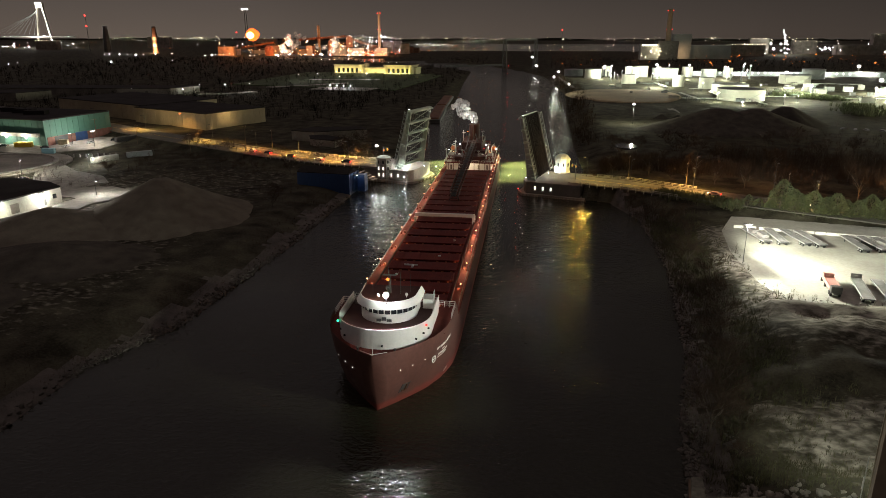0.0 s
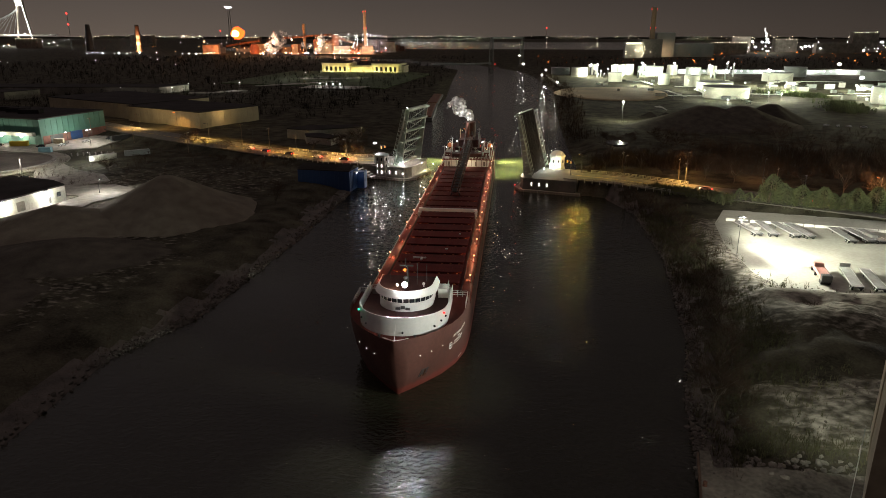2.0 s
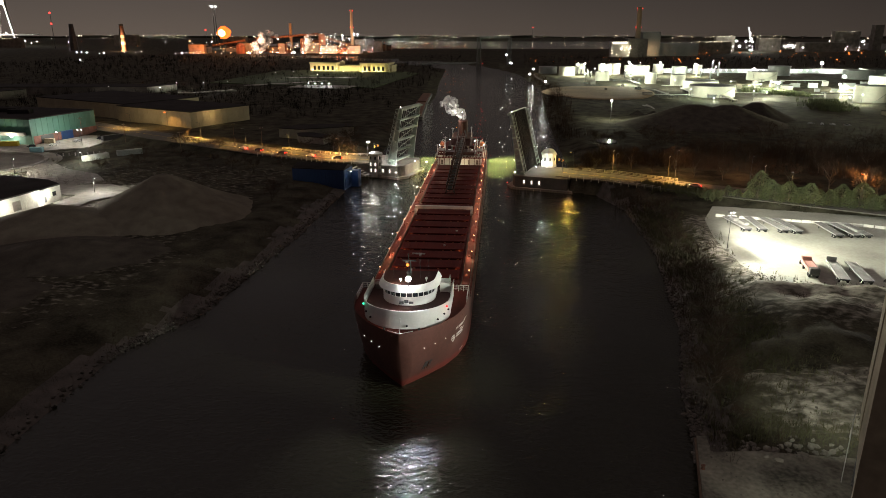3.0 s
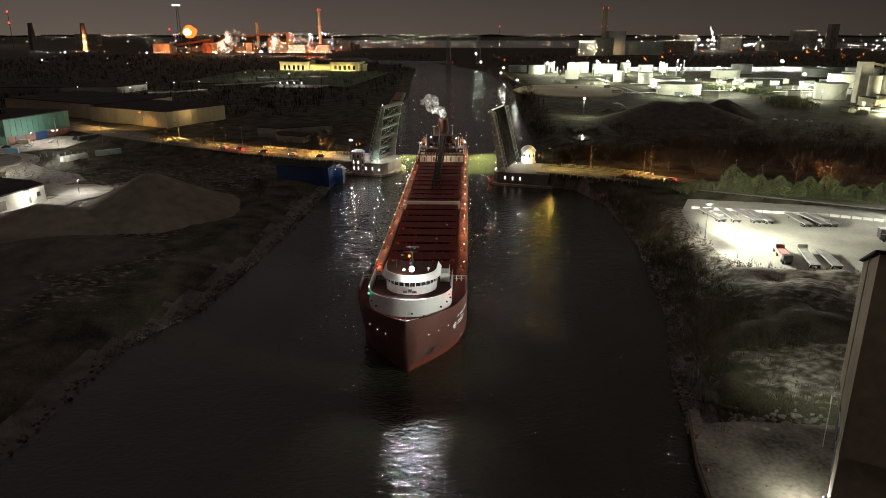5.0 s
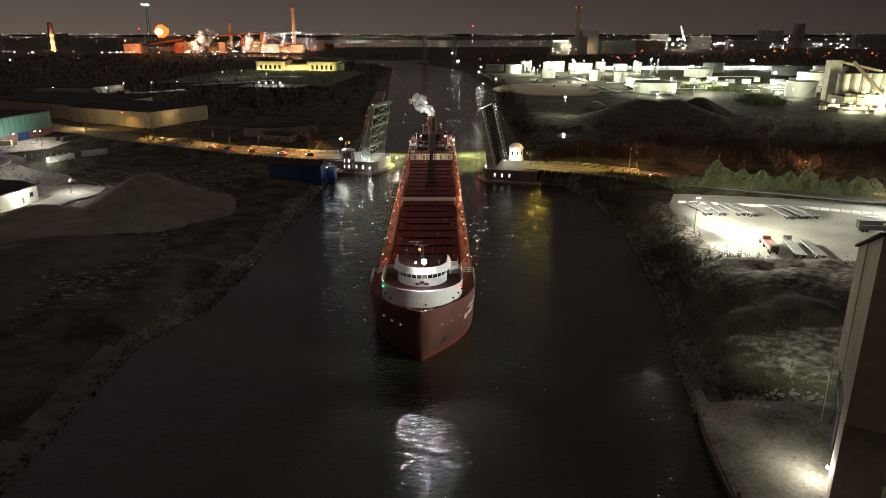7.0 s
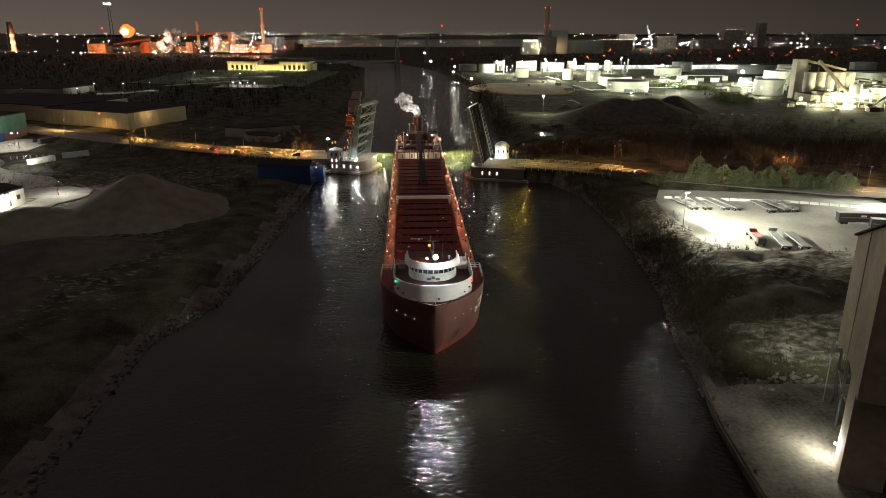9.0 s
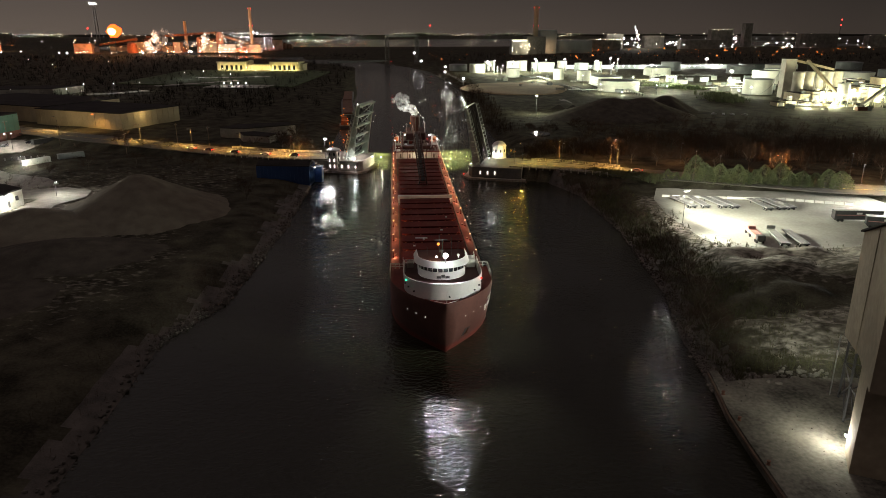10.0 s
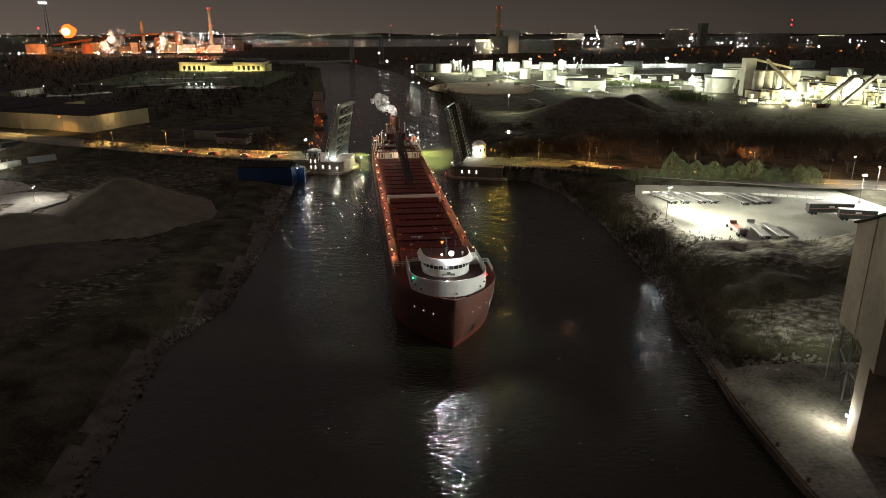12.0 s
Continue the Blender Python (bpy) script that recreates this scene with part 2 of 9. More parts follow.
M = {
    "water": water_material(),
    "hull": hull_material(),
    "ground": ground_material(),
    "gravel": mat("crushed_stone", (0.24, 0.22, 0.19), 0.95, 0, 0.3, 1.6, 0.6, 0.10),
    "lot": mat("packed_gravel_lot", (0.34, 0.335, 0.28), 0.92, 0, 0.22, 0.35, 0.4, 0.03),
    "heap": mat("grey_aggregate", (0.145, 0.132, 0.100), 0.95, 0, 0.22, 0.9, 0.5, 0.12, None, 0.05),
    "lowheap": mat("dark_fine_aggregate", (0.070, 0.063, 0.050), 0.95, 0, 0.3, 0.9, 0.5, 0.12, None, 0.05),
    "darkheap": mat("dark_ore", (0.045, 0.040, 0.034), 0.95, 0, 0.3, 0.8, 0.5, 0.12, None, 0.05),
    "road": mat("worn_asphalt", (0.085, 0.078, 0.066), 0.85, 0, 0.25, 0.8, 0.2, 0.02),
    "concrete": mat("weathered_concrete", (0.33, 0.31, 0.27), 0.85, 0, 0.25, 0.6, 0.25, 0.02),
    "dirtyconcrete": mat("stained_concrete", (0.20, 0.18, 0.15), 0.88, 0, 0.35, 0.4, 0.25, 0.02),
    "steel": mat("grey_painted_steel", (0.33, 0.37, 0.35), 0.5, 0.2, 0.18, 1.2, 0.1, 0.01),
    "boomsteel": mat("dark_red_boom_paint", (0.050, 0.020, 0.016), 0.7, 0, 0.3, 1.2, 0.1, 0.01, None, 0.2),
    "bridgesteel": mat("grey_green_bridge_paint", (0.36, 0.42, 0.36), 0.55, 0, 0.2, 0.9, 0.1, 0.01, None, 0.3),
    "blockwall": mat("grubby_painted_block", (0.40, 0.39, 0.33), 0.85, 0, 0.25, 0.6, 0.15, 0.02),
    "darksteel": mat("dark_steel", (0.07, 0.07, 0.07), 0.55, 0.3, 0.3, 1.2, 0.1, 0.01),
    "white": mat("white_ship_paint", (0.72, 0.72, 0.68), 0.45, 0, 0.10, 0.8, 0.05, 0.01),
    "whitewall": mat("whitewashed_wall", (0.62, 0.62, 0.56), 0.8, 0, 0.15, 0.5, 0.15, 0.02),
    "deck": mat("oxide_red_deck", (0.11, 0.022, 0.015), 0.75, 0, 0.35, 0.7, 0.15, 0.02, None, 0.2),
    "hatch": mat("oxide_red_hatch", (0.13, 0.020, 0.013), 0.75, 0, 0.3, 0.9, 0.12, 0.02, None, 0.2, 0.15),
    "orangepaint": mat("orange_painted_steel", (0.55, 0.16, 0.05), 0.5, 0, 0.15, 1.0, 0.05, 0.01),
    "tan": mat("tan_ribbed_cladding", (0.36, 0.30, 0.20), 0.75, 0, 0.18, 0.4, 0.15, 0.02),
    "green": mat("sea_green_cladding", (0.055, 0.145, 0.11), 0.65, 0, 0.12, 0.4, 0.1, 0.02),
    "blue": mat("blue_sheet_cladding", (0.012, 0.045, 0.14), 0.6, 0, 0.2, 0.6, 0.15, 0.02),
    "roof": mat("dark_felt_roof", (0.030, 0.027, 0.025), 0.9, 0, 0.35, 0.4, 0.2, 0.03, None, 0.1),
    "brick": mat("red_brown_brick", (0.18, 0.08, 0.06), 0.85, 0, 0.25, 1.5, 0.2, 0.02),
    "tank": mat("white_tank_paint", (0.60, 0.61, 0.53), 0.5, 0, 0.08, 0.2, 0.05, 0.01),
    "tankgrey": mat("grey_tank_paint", (0.22, 0.24, 0.24), 0.5, 0, 0.15, 0.2, 0.05, 0.01),
    "quay": mat("worn_quay_concrete", (0.10, 0.096, 0.074), 0.92, 0, 0.55, 0.45, 0.8, 0.08, (0.26, 0.25, 0.20), 0.2),
    "silo": mat("rust_stained_concrete", (0.34, 0.285, 0.195), 0.85, 0, 0.34, 0.25, 0.25, 0.03),
    "cream": mat("cream_stone", (0.55, 0.50, 0.34), 0.8, 0, 0.12, 0.3, 0.1, 0.02),
    "stack": mat("red_brown_stack", (0.26, 0.12, 0.08), 0.85, 0, 0.2, 0.1, 0.1, 0.02),
    "wood": mat("weathered_timber", (0.14, 0.10, 0.065), 0.9, 0, 0.35, 2.0, 0.4, 0.02),
    "bark": mat("grey_bark", (0.10, 0.085, 0.065), 0.95, 0, 0.3, 2.5, 0.5, 0.02),
    "twig": mat("bare_twigs", (0.070, 0.050, 0.034), 0.95, 0, 0.3, 1.0, 0, 0, None, 0.05),
    "brush": mat("dry_weeds_and_brush", (0.085, 0.084, 0.046), 0.95, 0, 0.4, 0.5, 0, 0, (0.13, 0.13, 0.07), 0.05),
    "leaf": mat("evergreen_needles", (0.080, 0.105, 0.045), 0.8, 0, 0.4, 0.8, 0, 0, (0.12, 0.14, 0.055)),
    "lawn": mat("mown_grass", (0.05, 0.075, 0.025), 0.95, 0, 0.35, 0.4, 0.3, 0.05),
    "rust": mat("rusty_steel", (0.16, 0.075, 0.045), 0.8, 0.2, 0.35, 1.0, 0.2, 0.02),
    "redpaint": mat("red_truck_paint", (0.40, 0.21, 0.18), 0.5, 0, 0.1, 0.8, 0.02, 0.01),
    "carblack": mat("dark_car_paint", (0.03, 0.03, 0.035), 0.25, 0.2, 0.1, 1, 0, 0),
    "carwhite": mat("light_car_paint", (0.5, 0.5, 0.5), 0.3, 0.1, 0.08, 1, 0, 0),
    "yellowpaint": mat("yellow_container_paint", (0.55, 0.38, 0.03), 0.5, 0, 0.15, 1, 0.05, 0.01),
    "paleblue": mat("pale_blue_hut_paint", (0.22, 0.40, 0.46), 0.6, 0, 0.15, 1, 0.05, 0.01),
    "rubber": mat("black_rubber", (0.02, 0.02, 0.02), 0.9, 0, 0.2, 3, 0.1, 0.01),
    "alu": mat("dull_aluminium", (0.50, 0.50, 0.48), 0.4, 0.5, 0.12, 1.5, 0.05, 0.01),
    "plank": mat("trailer_planks", (0.25, 0.245, 0.23), 0.7, 0, 0.25, 2.0, 0.2, 0.01),
    "rock": mat("broken_concrete_rubble", (0.085, 0.076, 0.062), 0.95, 0, 0.3, 1.2, 0.5, 0.05),
    "spoil": mat("pale_spoil", (0.15, 0.142, 0.115), 0.95, 0, 0.4, 0.7, 0.7, 0.2, (0.24, 0.225, 0.185)),
    "beach": mat("stony_shore", (0.075, 0.066, 0.055), 0.95, 0, 0.4, 1.0, 0.6, 0.15),
    "sand": mat("tan_spread_fill", (0.25, 0.18, 0.095), 0.95, 0, 0.35, 0.12, 0.5, 0.2),
    # near-black twig colour holds the night shade of the far woods
    "farwood": mat("unlit_distant_twigs", (0.009, 0.007, 0.006), 0.95, 0, 0.3, 1.0, 0, 0, None, 0.03),
    "glass": glass("dark_window_glass"),
    "pool": glass("settling_pond_water", (0.02, 0.03, 0.03), 0.1),
    "bulb": glow("cool_white_lamp", (1.0, 0.98, 0.92), 14),
    "bulbwarm": glow("warm_white_lamp", (1.0, 0.82, 0.55), 10),
    "bulborange": glow("sodium_lamp", (1.0, 0.24, 0.045), 1.3),
    "bulbdeck": glow("deck_lamp_glass", (1.0, 0.48, 0.26), 2.2),
    "bulbred": glow("red_signal_lamp", (1.0, 0.04, 0.03), 2.5),
    "bulbgreen": glow("green_signal_lamp", (0.05, 1.0, 0.45), 1.2),
    "bulbyellow": glow("yellow_lamp", (1.0, 0.66, 0.14), 2.5),
    "litwindow": glow("lit_window", (1.0, 0.93, 0.78), 0.9),
    "litwindowdim": glow("dim_lit_window", (1.0, 0.80, 0.50), 0.5),
    "fire": glow("flare_flame", (1.0, 0.40, 0.09), 22),
    "mark": mat("white_lettering_paint", (0.75, 0.72, 0.68), 0.6, 0, 0.05, 2, 0, 0),
    # salmon of the added deck boxes that stand for lamp pools
    "locker": mat("pool_box_salmon", (0.15, 0.045, 0.030), 0.6, 0, 0.2, 1.0, 0.1, 0.01),
    "yellowmark": mat("worn_yellow_line_paint", (0.55, 0.42, 0.08), 0.8, 0, 0.2, 2, 0, 0),
}


# ---- mesh helpers ----
def box(bm, x0, x1, y0, y1, z0, z1):
    v = [bm.verts.new((x, y, z)) for z in (z0, z1) for y in (y0, y1) for x in (x0, x1)]
    for f in ((0, 2, 3, 1), (4, 5, 7, 6), (0, 1, 5, 4), (2, 6, 7, 3), (0, 4, 6, 2), (1, 3, 7, 5)):
        bm.faces.new([v[i] for i in f])
    return v


def prism(bm, pts, z0, z1):
    """An upright prism over a plan outline given counter-clockwise."""
    a = [bm.verts.new((x, y, z0)) for x, y in pts]
    b = [bm.verts.new((x, y, z1)) for x, y in pts]
    bm.faces.new(a[::-1])
    bm.faces.new(b)
    for i in range(len(pts)):
        j = (i + 1) % len(pts)
        bm.faces.new((a[i], a[j], b[j], b[i]))
    return a + b


def ring(bm, p, d, r, n=8, turn=0.0):
    d = Vector(d).normalized()
    s = d.orthogonal().normalized()
    t = d.cross(s)
    return [bm.verts.new(Vector(p) + r * (math.cos(turn + 2 * math.pi * i / n) * s + math.sin(turn + 2 * math.pi * i / n) * t)) for i in range(n)]


def tube(bm, a, b, r0, r1=None, n=6, caps=True):
    a, b = Vector(a), Vector(b)
    r1 = r0 if r1 is None else r1
    A, B = ring(bm, a, b - a, r0, n), ring(bm, b, b - a, r1, n)
    for i in range(n):
        j = (i + 1) % n
        bm.faces.new((A[i], A[j], B[j], B[i]))
    if caps:
        bm.faces.new(A[::-1])
        bm.faces.new(B)


def lathe(bm, prof, n=24, cx=0.0, cy=0.0):
    """A body of revolution about z from (radius, height) pairs."""
    rows = [[bm.verts.new((cx + r * math.cos(2 * math.pi * i / n), cy + r * math.sin(2 * math.pi * i / n), z)) for i in range(n)] for r, z in prof]
    for A, B in zip(rows, rows[1:]):
        for i in range(n):
            j = (i + 1) % n
            bm.faces.new((A[i], A[j], B[j], B[i]))
    if prof[0][0] > 0.001:
        bm.faces.new(rows[0][::-1])
    if prof[-1][0] > 0.001:
        bm.faces.new(rows[-1])


def ball(bm, p, r, sub=1, squash=1.0):
    m = Matrix.Translation(p) @ Matrix.Diagonal((r, r, r * squash, 1))
    bmesh.ops.create_icosphere(bm, subdivisions=sub, radius=1, matrix=m)


def beam(bm, a, b, w, hgt):
    """A rectangular bar from a to b; w across, hgt upward."""
    a, b = Vector(a), Vector(b)
    d = (b - a).normalized()
    s = d.cross(Vector((0, 0, 1)))
    s = s.normalized() if s.length > 0.01 else Vector((1, 0, 0))
    u = s.cross(d)
    q = [(-w / 2, -hgt / 2), (w / 2, -hgt / 2), (w / 2, hgt / 2), (-w / 2, hgt / 2)]
    A = [bm.verts.new(a + x * s + y * u) for x, y in q]
    B = [bm.verts.new(b + x * s + y * u) for x, y in q]
    bm.faces.new(A[::-1])
    bm.faces.new(B)
    for i in range(4):
        j = (i + 1) % 4
        bm.faces.new((A[i], A[j], B[j], B[i]))


def mesh_of(name, bm, material, smooth=False):
    me = bpy.data.meshes.new(name)
    bmesh.ops.recalc_face_normals(bm, faces=bm.faces[:])
    bm.to_mesh(me)
    bm.free()
    me.materials.append(M[material] if isinstance(material, str) else material)
    if smooth:
        me.polygons.foreach_set("use_smooth", [True] * len(me.polygons))
        me.set_sharp_from_angle(angle=radians(35))
    return me


def part(name, bm, material, parent, label="", smooth=False):
    ob = new(name, mesh_of(name, bm, material, smooth))
    ob.parent = parent
    return tagged(ob, label)


def piece(name, me, parent, m=None):
    """One more part on a mesh that is already there."""
    ob = new(name, me)
    ob.parent = parent
    if m is not None:
        ob.matrix_basis = m
    return ob


def thing(name, m, label, category, group="", kind=""):
    ob = new(name)
    ob.empty_display_size = 0.5
    ob.matrix_basis = m
    return tagged(ob, label, category, group, kind)


def solid(name, bm, material, label="", category="", kind="", m=None, smooth=False, group=""):
    ob = new(name, mesh_of(name, bm, material, smooth))
    if m is not None:
        ob.matrix_basis = m
    return tagged(ob, label, category, group, kind)


B = bmesh.new


def point_light(p, watts, col, r=0.25):
    d = bpy.data.lights.new("lamp_light", "POINT")
    d.energy, d.color, d.shadow_soft_size = watts, col, r
    ob = new("lamp_light", d)
    ob.location = p
    return ob


def spot_light(p, aim, watts, col, angle=70, blend=0.5, r=0.25):
    d = bpy.data.lights.new("flood_light", "SPOT")
    d.energy, d.color, d.shadow_soft_size = watts, col, r
    d.spot_size, d.spot_blend = radians(angle), blend
    ob = new("flood_light", d)
    ob.matrix_basis = look(p, aim)
    return ob


COOL, WARM, SODIUM, RED = (1.0, 0.97, 0.88), (1.0, 0.80, 0.52), (1.0, 0.50, 0.14), (1.0, 0.2, 0.08)

# ---- the lie of the land ----
LEFT_Y = (-600, -45, 8, 30, 55, 100, 175, 300, 590, 800, 1100, 1300, 1600, 2200)
LEFT_X = (-66, -61, -61, -52, -50, -47, -46, -46, -47, -60, -75, -200, -520, -950)
RIGHT_Y = (-600, -22, -16, 0, 30, 85, 137, 163, 200, 300, 470, 640, 942, 1010, 1110, 1300, 1600, 2200)
RIGHT_X = (49, 49, 51, 53, 60, 66, 66, 58, 52, 52, 55, 62, 45, 28, 6, -70, -360, -760)
ROAD = ((-420, 415), (-242, 309), (-175, 266), (-97, 221), (-62, 206), (-22, 200.5), (27.5, 186), (66, 171), (86, 158), (157, 121), (191, 110), (330, 55))


def step(v, a, b):
    t = np.clip((v - a) / (b - a), 0, 1)
    return t * t * (3 - 2 * t)


def off_road(x, y):
    best = np.full(np.shape(x), 1e9)
    for (ax, ay), (bx, by) in zip(ROAD, ROAD[1:]):
        dx, dy = bx - ax, by - ay
        t = np.clip(((x - ax) * dx + (y - ay) * dy) / (dx * dx + dy * dy), 0, 1)
        best = np.minimum(best, np.hypot(x - ax - t * dx, y - ay - t * dy))
    return best


def land(x, y):
    """Height of the ground, without the small roughness."""
    x, y = np.asarray(x, float), np.asarray(y, float)
    dl, dr = np.interp(y, LEFT_Y, LEFT_X) - x, x - np.interp(y, RIGHT_Y, RIGHT_X)
    hl = -3 + 3.4 * step(dl, -5, 1) + 2.8 * step(dl, 1, 16)
    top = 2.0 + 2.6 * step(y - 0.14 * (60 - x), -13, 7)
    hr = np.where(y < -21, np.where(dr > 1.0, 2.0, -3), -3 + 3.6 * step(dr, -5, 2) + (top - 0.6) * step(dr, 2, 20))
    h = np.maximum(hl, hr)
    wet = (dl < 0) & (dr < 0)
    rd = off_road(x, y)
    bank = 5.6 - np.clip(rd - 9, 0, None) * 0.45
    near = (~wet) & (np.minimum(np.abs(dl), np.abs(dr)) > 2) | (rd < 9)
    h = np.where(near & ~(wet & ((x > -42) & (x < 48))), np.maximum(h, bank), h)
    strait = step(y, 2200, 2260) * step(-y, -3950, -3880) * step(x, -1100, -900) * step(-x, -1900, -1700)
    slip = np.exp(-(((x - 79.4) / 9.0) ** 2 + ((y - 284) / 13.0) ** 2) * 1.4)
    return h - 7 * strait - 2.6 * slip


def axis(fine0, fine1, fine, lo, hi):
    """Grid lines: close together in the middle, wider outward."""
    a = list(np.arange(fine0, fine1 + 0.01, fine))
    s = fine
    while a[-1] < hi:
        s *= 1.10
        a.append(min(hi, a[-1] + s))
    s, b = fine, [fine0]
    while b[-1] > lo:
        s *= 1.10
        b.append(max(lo, b[-1] - s))
    return np.array(b[:0:-1] + a)


def build_ground():
    xs, ys = axis(-135, 170, 2.0, -4700, 4700), axis(-150, 260, 2.0, -900, 4850)
    X, Y = np.meshgrid(xs, ys)
    Z = land(X, Y)
    dry = Z > 0.2
    lot = (X > 83) & (X < 172) & (Y > 51) & (Y < 134 - 0.2 * (X - 96))
    quay = (X > 49) & (Y < -18)
    heaps = step(X, 62, 76) * step(-X, -150, -132) * step(Y, 8, 18) * step(-Y, -52, -45)
    layers = step(X, 54, 60) * step(-X, -110, -100) * step(Y, -15, -10) * step(-Y, -8, -3)
    for j in range(len(ys)):
        for i in range(len(xs)):
            x, y = X[j, i], Y[j, i]
            if abs(x) > 400 or y > 700:
                continue
            if lot[j, i]:
                Z[j, i] = 3.95
                continue
            p = Vector((x, y, 0))
            r = noise.noise(p * 0.11) * 0.5 + noise.noise(p * 0.4) * 0.25
            if quay[j, i]:
                r *= 0.0 if y < -17 else 0.6
            if heaps[j, i] > 0:
                r += heaps[j, i] * (3.6 * max(0, noise.noise(p * 0.075 + Vector((3, 9, 0))) + 0.35) + 0.7 * noise.noise(p * 0.3))
            if layers[j, i] > 0:
                r += layers[j, i] * 1.1 * noise.noise(Vector((x * 0.12 + y * 0.1, y * 0.55 - x * 0.12, 7)))
            if not dry[j, i]:
                r = min(r, 0.1)
            Z[j, i] += r * (1.0 if dry[j, i] else 0.5)
    nx, ny = len(xs), len(ys)
    verts = np.stack([X.ravel(), Y.ravel(), Z.ravel()], 1)
    k = (np.arange(ny - 1)[:, None] * nx + np.arange(nx - 1)).ravel()
    faces = np.stack([k, k + 1, k + 1 + nx, k + nx], 1)
    me = bpy.data.meshes.new("ground")
    me.from_pydata(verts.tolist(), [], faces.tolist())
    for k in ("ground", "heap", "beach"):
        me.materials.append(M[k])
    cx, cy = (xs[:-1] + xs[1:]) / 2, (ys[:-1] + ys[1:]) / 2
    CX, CY = np.meshgrid(cx, cy)
    wob = np.array([[6 * noise.noise(Vector((a * 0.06, b * 0.06, 4))) + 3.5 * noise.noise(Vector((a * 0.3, b * 0.3, 1))) if abs(a) < 300 and b < 300 else 0 for a in cx] for b in cy])
    idx = np.zeros(CX.shape, int)
    dl = np.interp(CY, LEFT_Y, LEFT_X) - CX
    dr = CX - np.interp(CY, RIGHT_Y, RIGHT_X)
    idx[(dl + wob * 0.8 < 5.5) & (dl > -8) & (CY < 190)] = 2
    idx[(dr + wob * 0.8 < 4.0) & (dr > -8) & (CY < 165)] = 2
    rough = np.array([[6 * noise.noise(Vector((a * 0.06, b * 0.06, 4))) + 3.5 * noise.noise(Vector((a * 0.3, b * 0.3, 1))) if abs(a) < 300 and b < 300 else 0 for a in xs] for b in ys])
    near_lot = step(X + rough * 1.2, 66, 86) * step(-X, -150, -140) * step(Y + rough * 0.8, 16, 46) * step(-Y, -60, -56)
    lip = step(X + rough * 0.7, 74, 84) * step(-X, -92, -88) * step(Y, 40, 52) * step(-Y - rough, -124, -108)
    bank = step(X + rough * 1.0, 56, 74) * step(-X, -112, -100) * step(Y + rough * 0.4, -16, -11) * step(-Y - rough * 0.5, -9, -4)
    # lamplit ground by the workshop, its brightness put into the pale weight
    yard = step(X + rough * 2.0, -196, -166) * step(-X - rough * 2.0, 112, 136) * step(Y + rough * 2, 70, 100) * step(-Y - rough * 2, -176, -146)
    around = step(X + rough * 2.0, -230, -190) * step(-X - rough * 2.0, 66, 84) * step(Y + rough * 2, 0, 30) * step(-Y - rough * 2, -215, -180)
    pale = me.attributes.new("pale", "FLOAT", "POINT")
    pale.data.foreach_set("value", np.maximum(np.maximum(np.maximum(near_lot * 1.0, lip * 0.95), bank * 0.7), np.maximum(yard * 0.8, around * 0.3)).ravel().astype("float32"))
    me.polygons.foreach_set("material_index", idx.ravel().astype("int32"))
    me.polygons.foreach_set("use_smooth", [True] * len(me.polygons))
    return tagged(new("ground", me), "dark bare soil and dry grass along the river", "ground", kind="structure")


build_ground()

bm = B()
bmesh.ops.create_grid(bm, x_segments=2, y_segments=2, size=1)
bmesh.ops.scale(bm, vec=(4600, 2900, 1), verts=bm.verts)
bmesh.ops.translate(bm, vec=(0, 1950, 0), verts=bm.verts)
solid("water", bm, "water", "dark rippled river water reflecting lamps", "water", "structure")


def ribbon(pts, half, z, lift=0.0, seg=6.0):
    """A flat strip along a plan line, draped at heights given by z(x, y)."""
    P = []
    for (ax, ay), (bx, by) in zip(pts, pts[1:]):
        k = max(1, int(math.hypot(bx - ax, by - ay) / seg))
        P += [(ax + (bx - ax) * i / k, ay + (by - ay) * i / k) for i in range(k)]
    P.append(pts[-1])
    bm, rows = B(), []
    for i, (x, y) in enumerate(P):
        a, b = P[max(0, i - 1)], P[min(len(P) - 1, i + 1)]
        d = Vector((b[0] - a[0], b[1] - a[1])).normalized()
        n = Vector((-d.y, d.x))
        rows.append([bm.verts.new((x + n.x * s, y + n.y * s, z + lift - dz)) for s, dz in ((-half, 0.35), (-half, 0), (half, 0), (half, 0.35))])
    for R, S in zip(rows, rows[1:]):
        for c in range(3):
            bm.faces.new((R[c], R[c + 1], S[c + 1], S[c]))
    return bm


ROAD_Z = 6.0
solid("road", ribbon(ROAD[:5] + ((-40, 203.0),), 7.0, ROAD_Z), "road", "asphalt approach road west of the bridge under sodium light", "road", "structure")
solid("road", ribbon(((46, 180.0),) + ROAD[7:], 7.0, ROAD_Z), "road", "asphalt approach road east of the bridge under sodium light", "road", "structure")
for name, line, off in (("kerb", ROAD[:5] + ((-40, 203.0),), 1), ("kerb", ((46, 180.0),) + ROAD[7:], 1)):
    for s in (-1, 1):
        pts = []
        for i, (x, y) in enumerate(line):
            a, b = line[max(0, i - 1)], line[min(len(line) - 1, i + 1)]
            d = Vector((b[0] - a[0], b[1] - a[1])).normalized()
            pts.append((x - d.y * s * 8.1, y + d.x * s * 8.1))
        solid("pavement", ribbon(pts, 1.1, ROAD_Z, 0.15), "road", "raised asphalt pavement beside the road", "pavement", "structure")
    solid("road_marking", ribbon(line, 0.09, ROAD_Z, 0.012), "yellowmark", "yellow centre line on the asphalt", "marking", "structure")

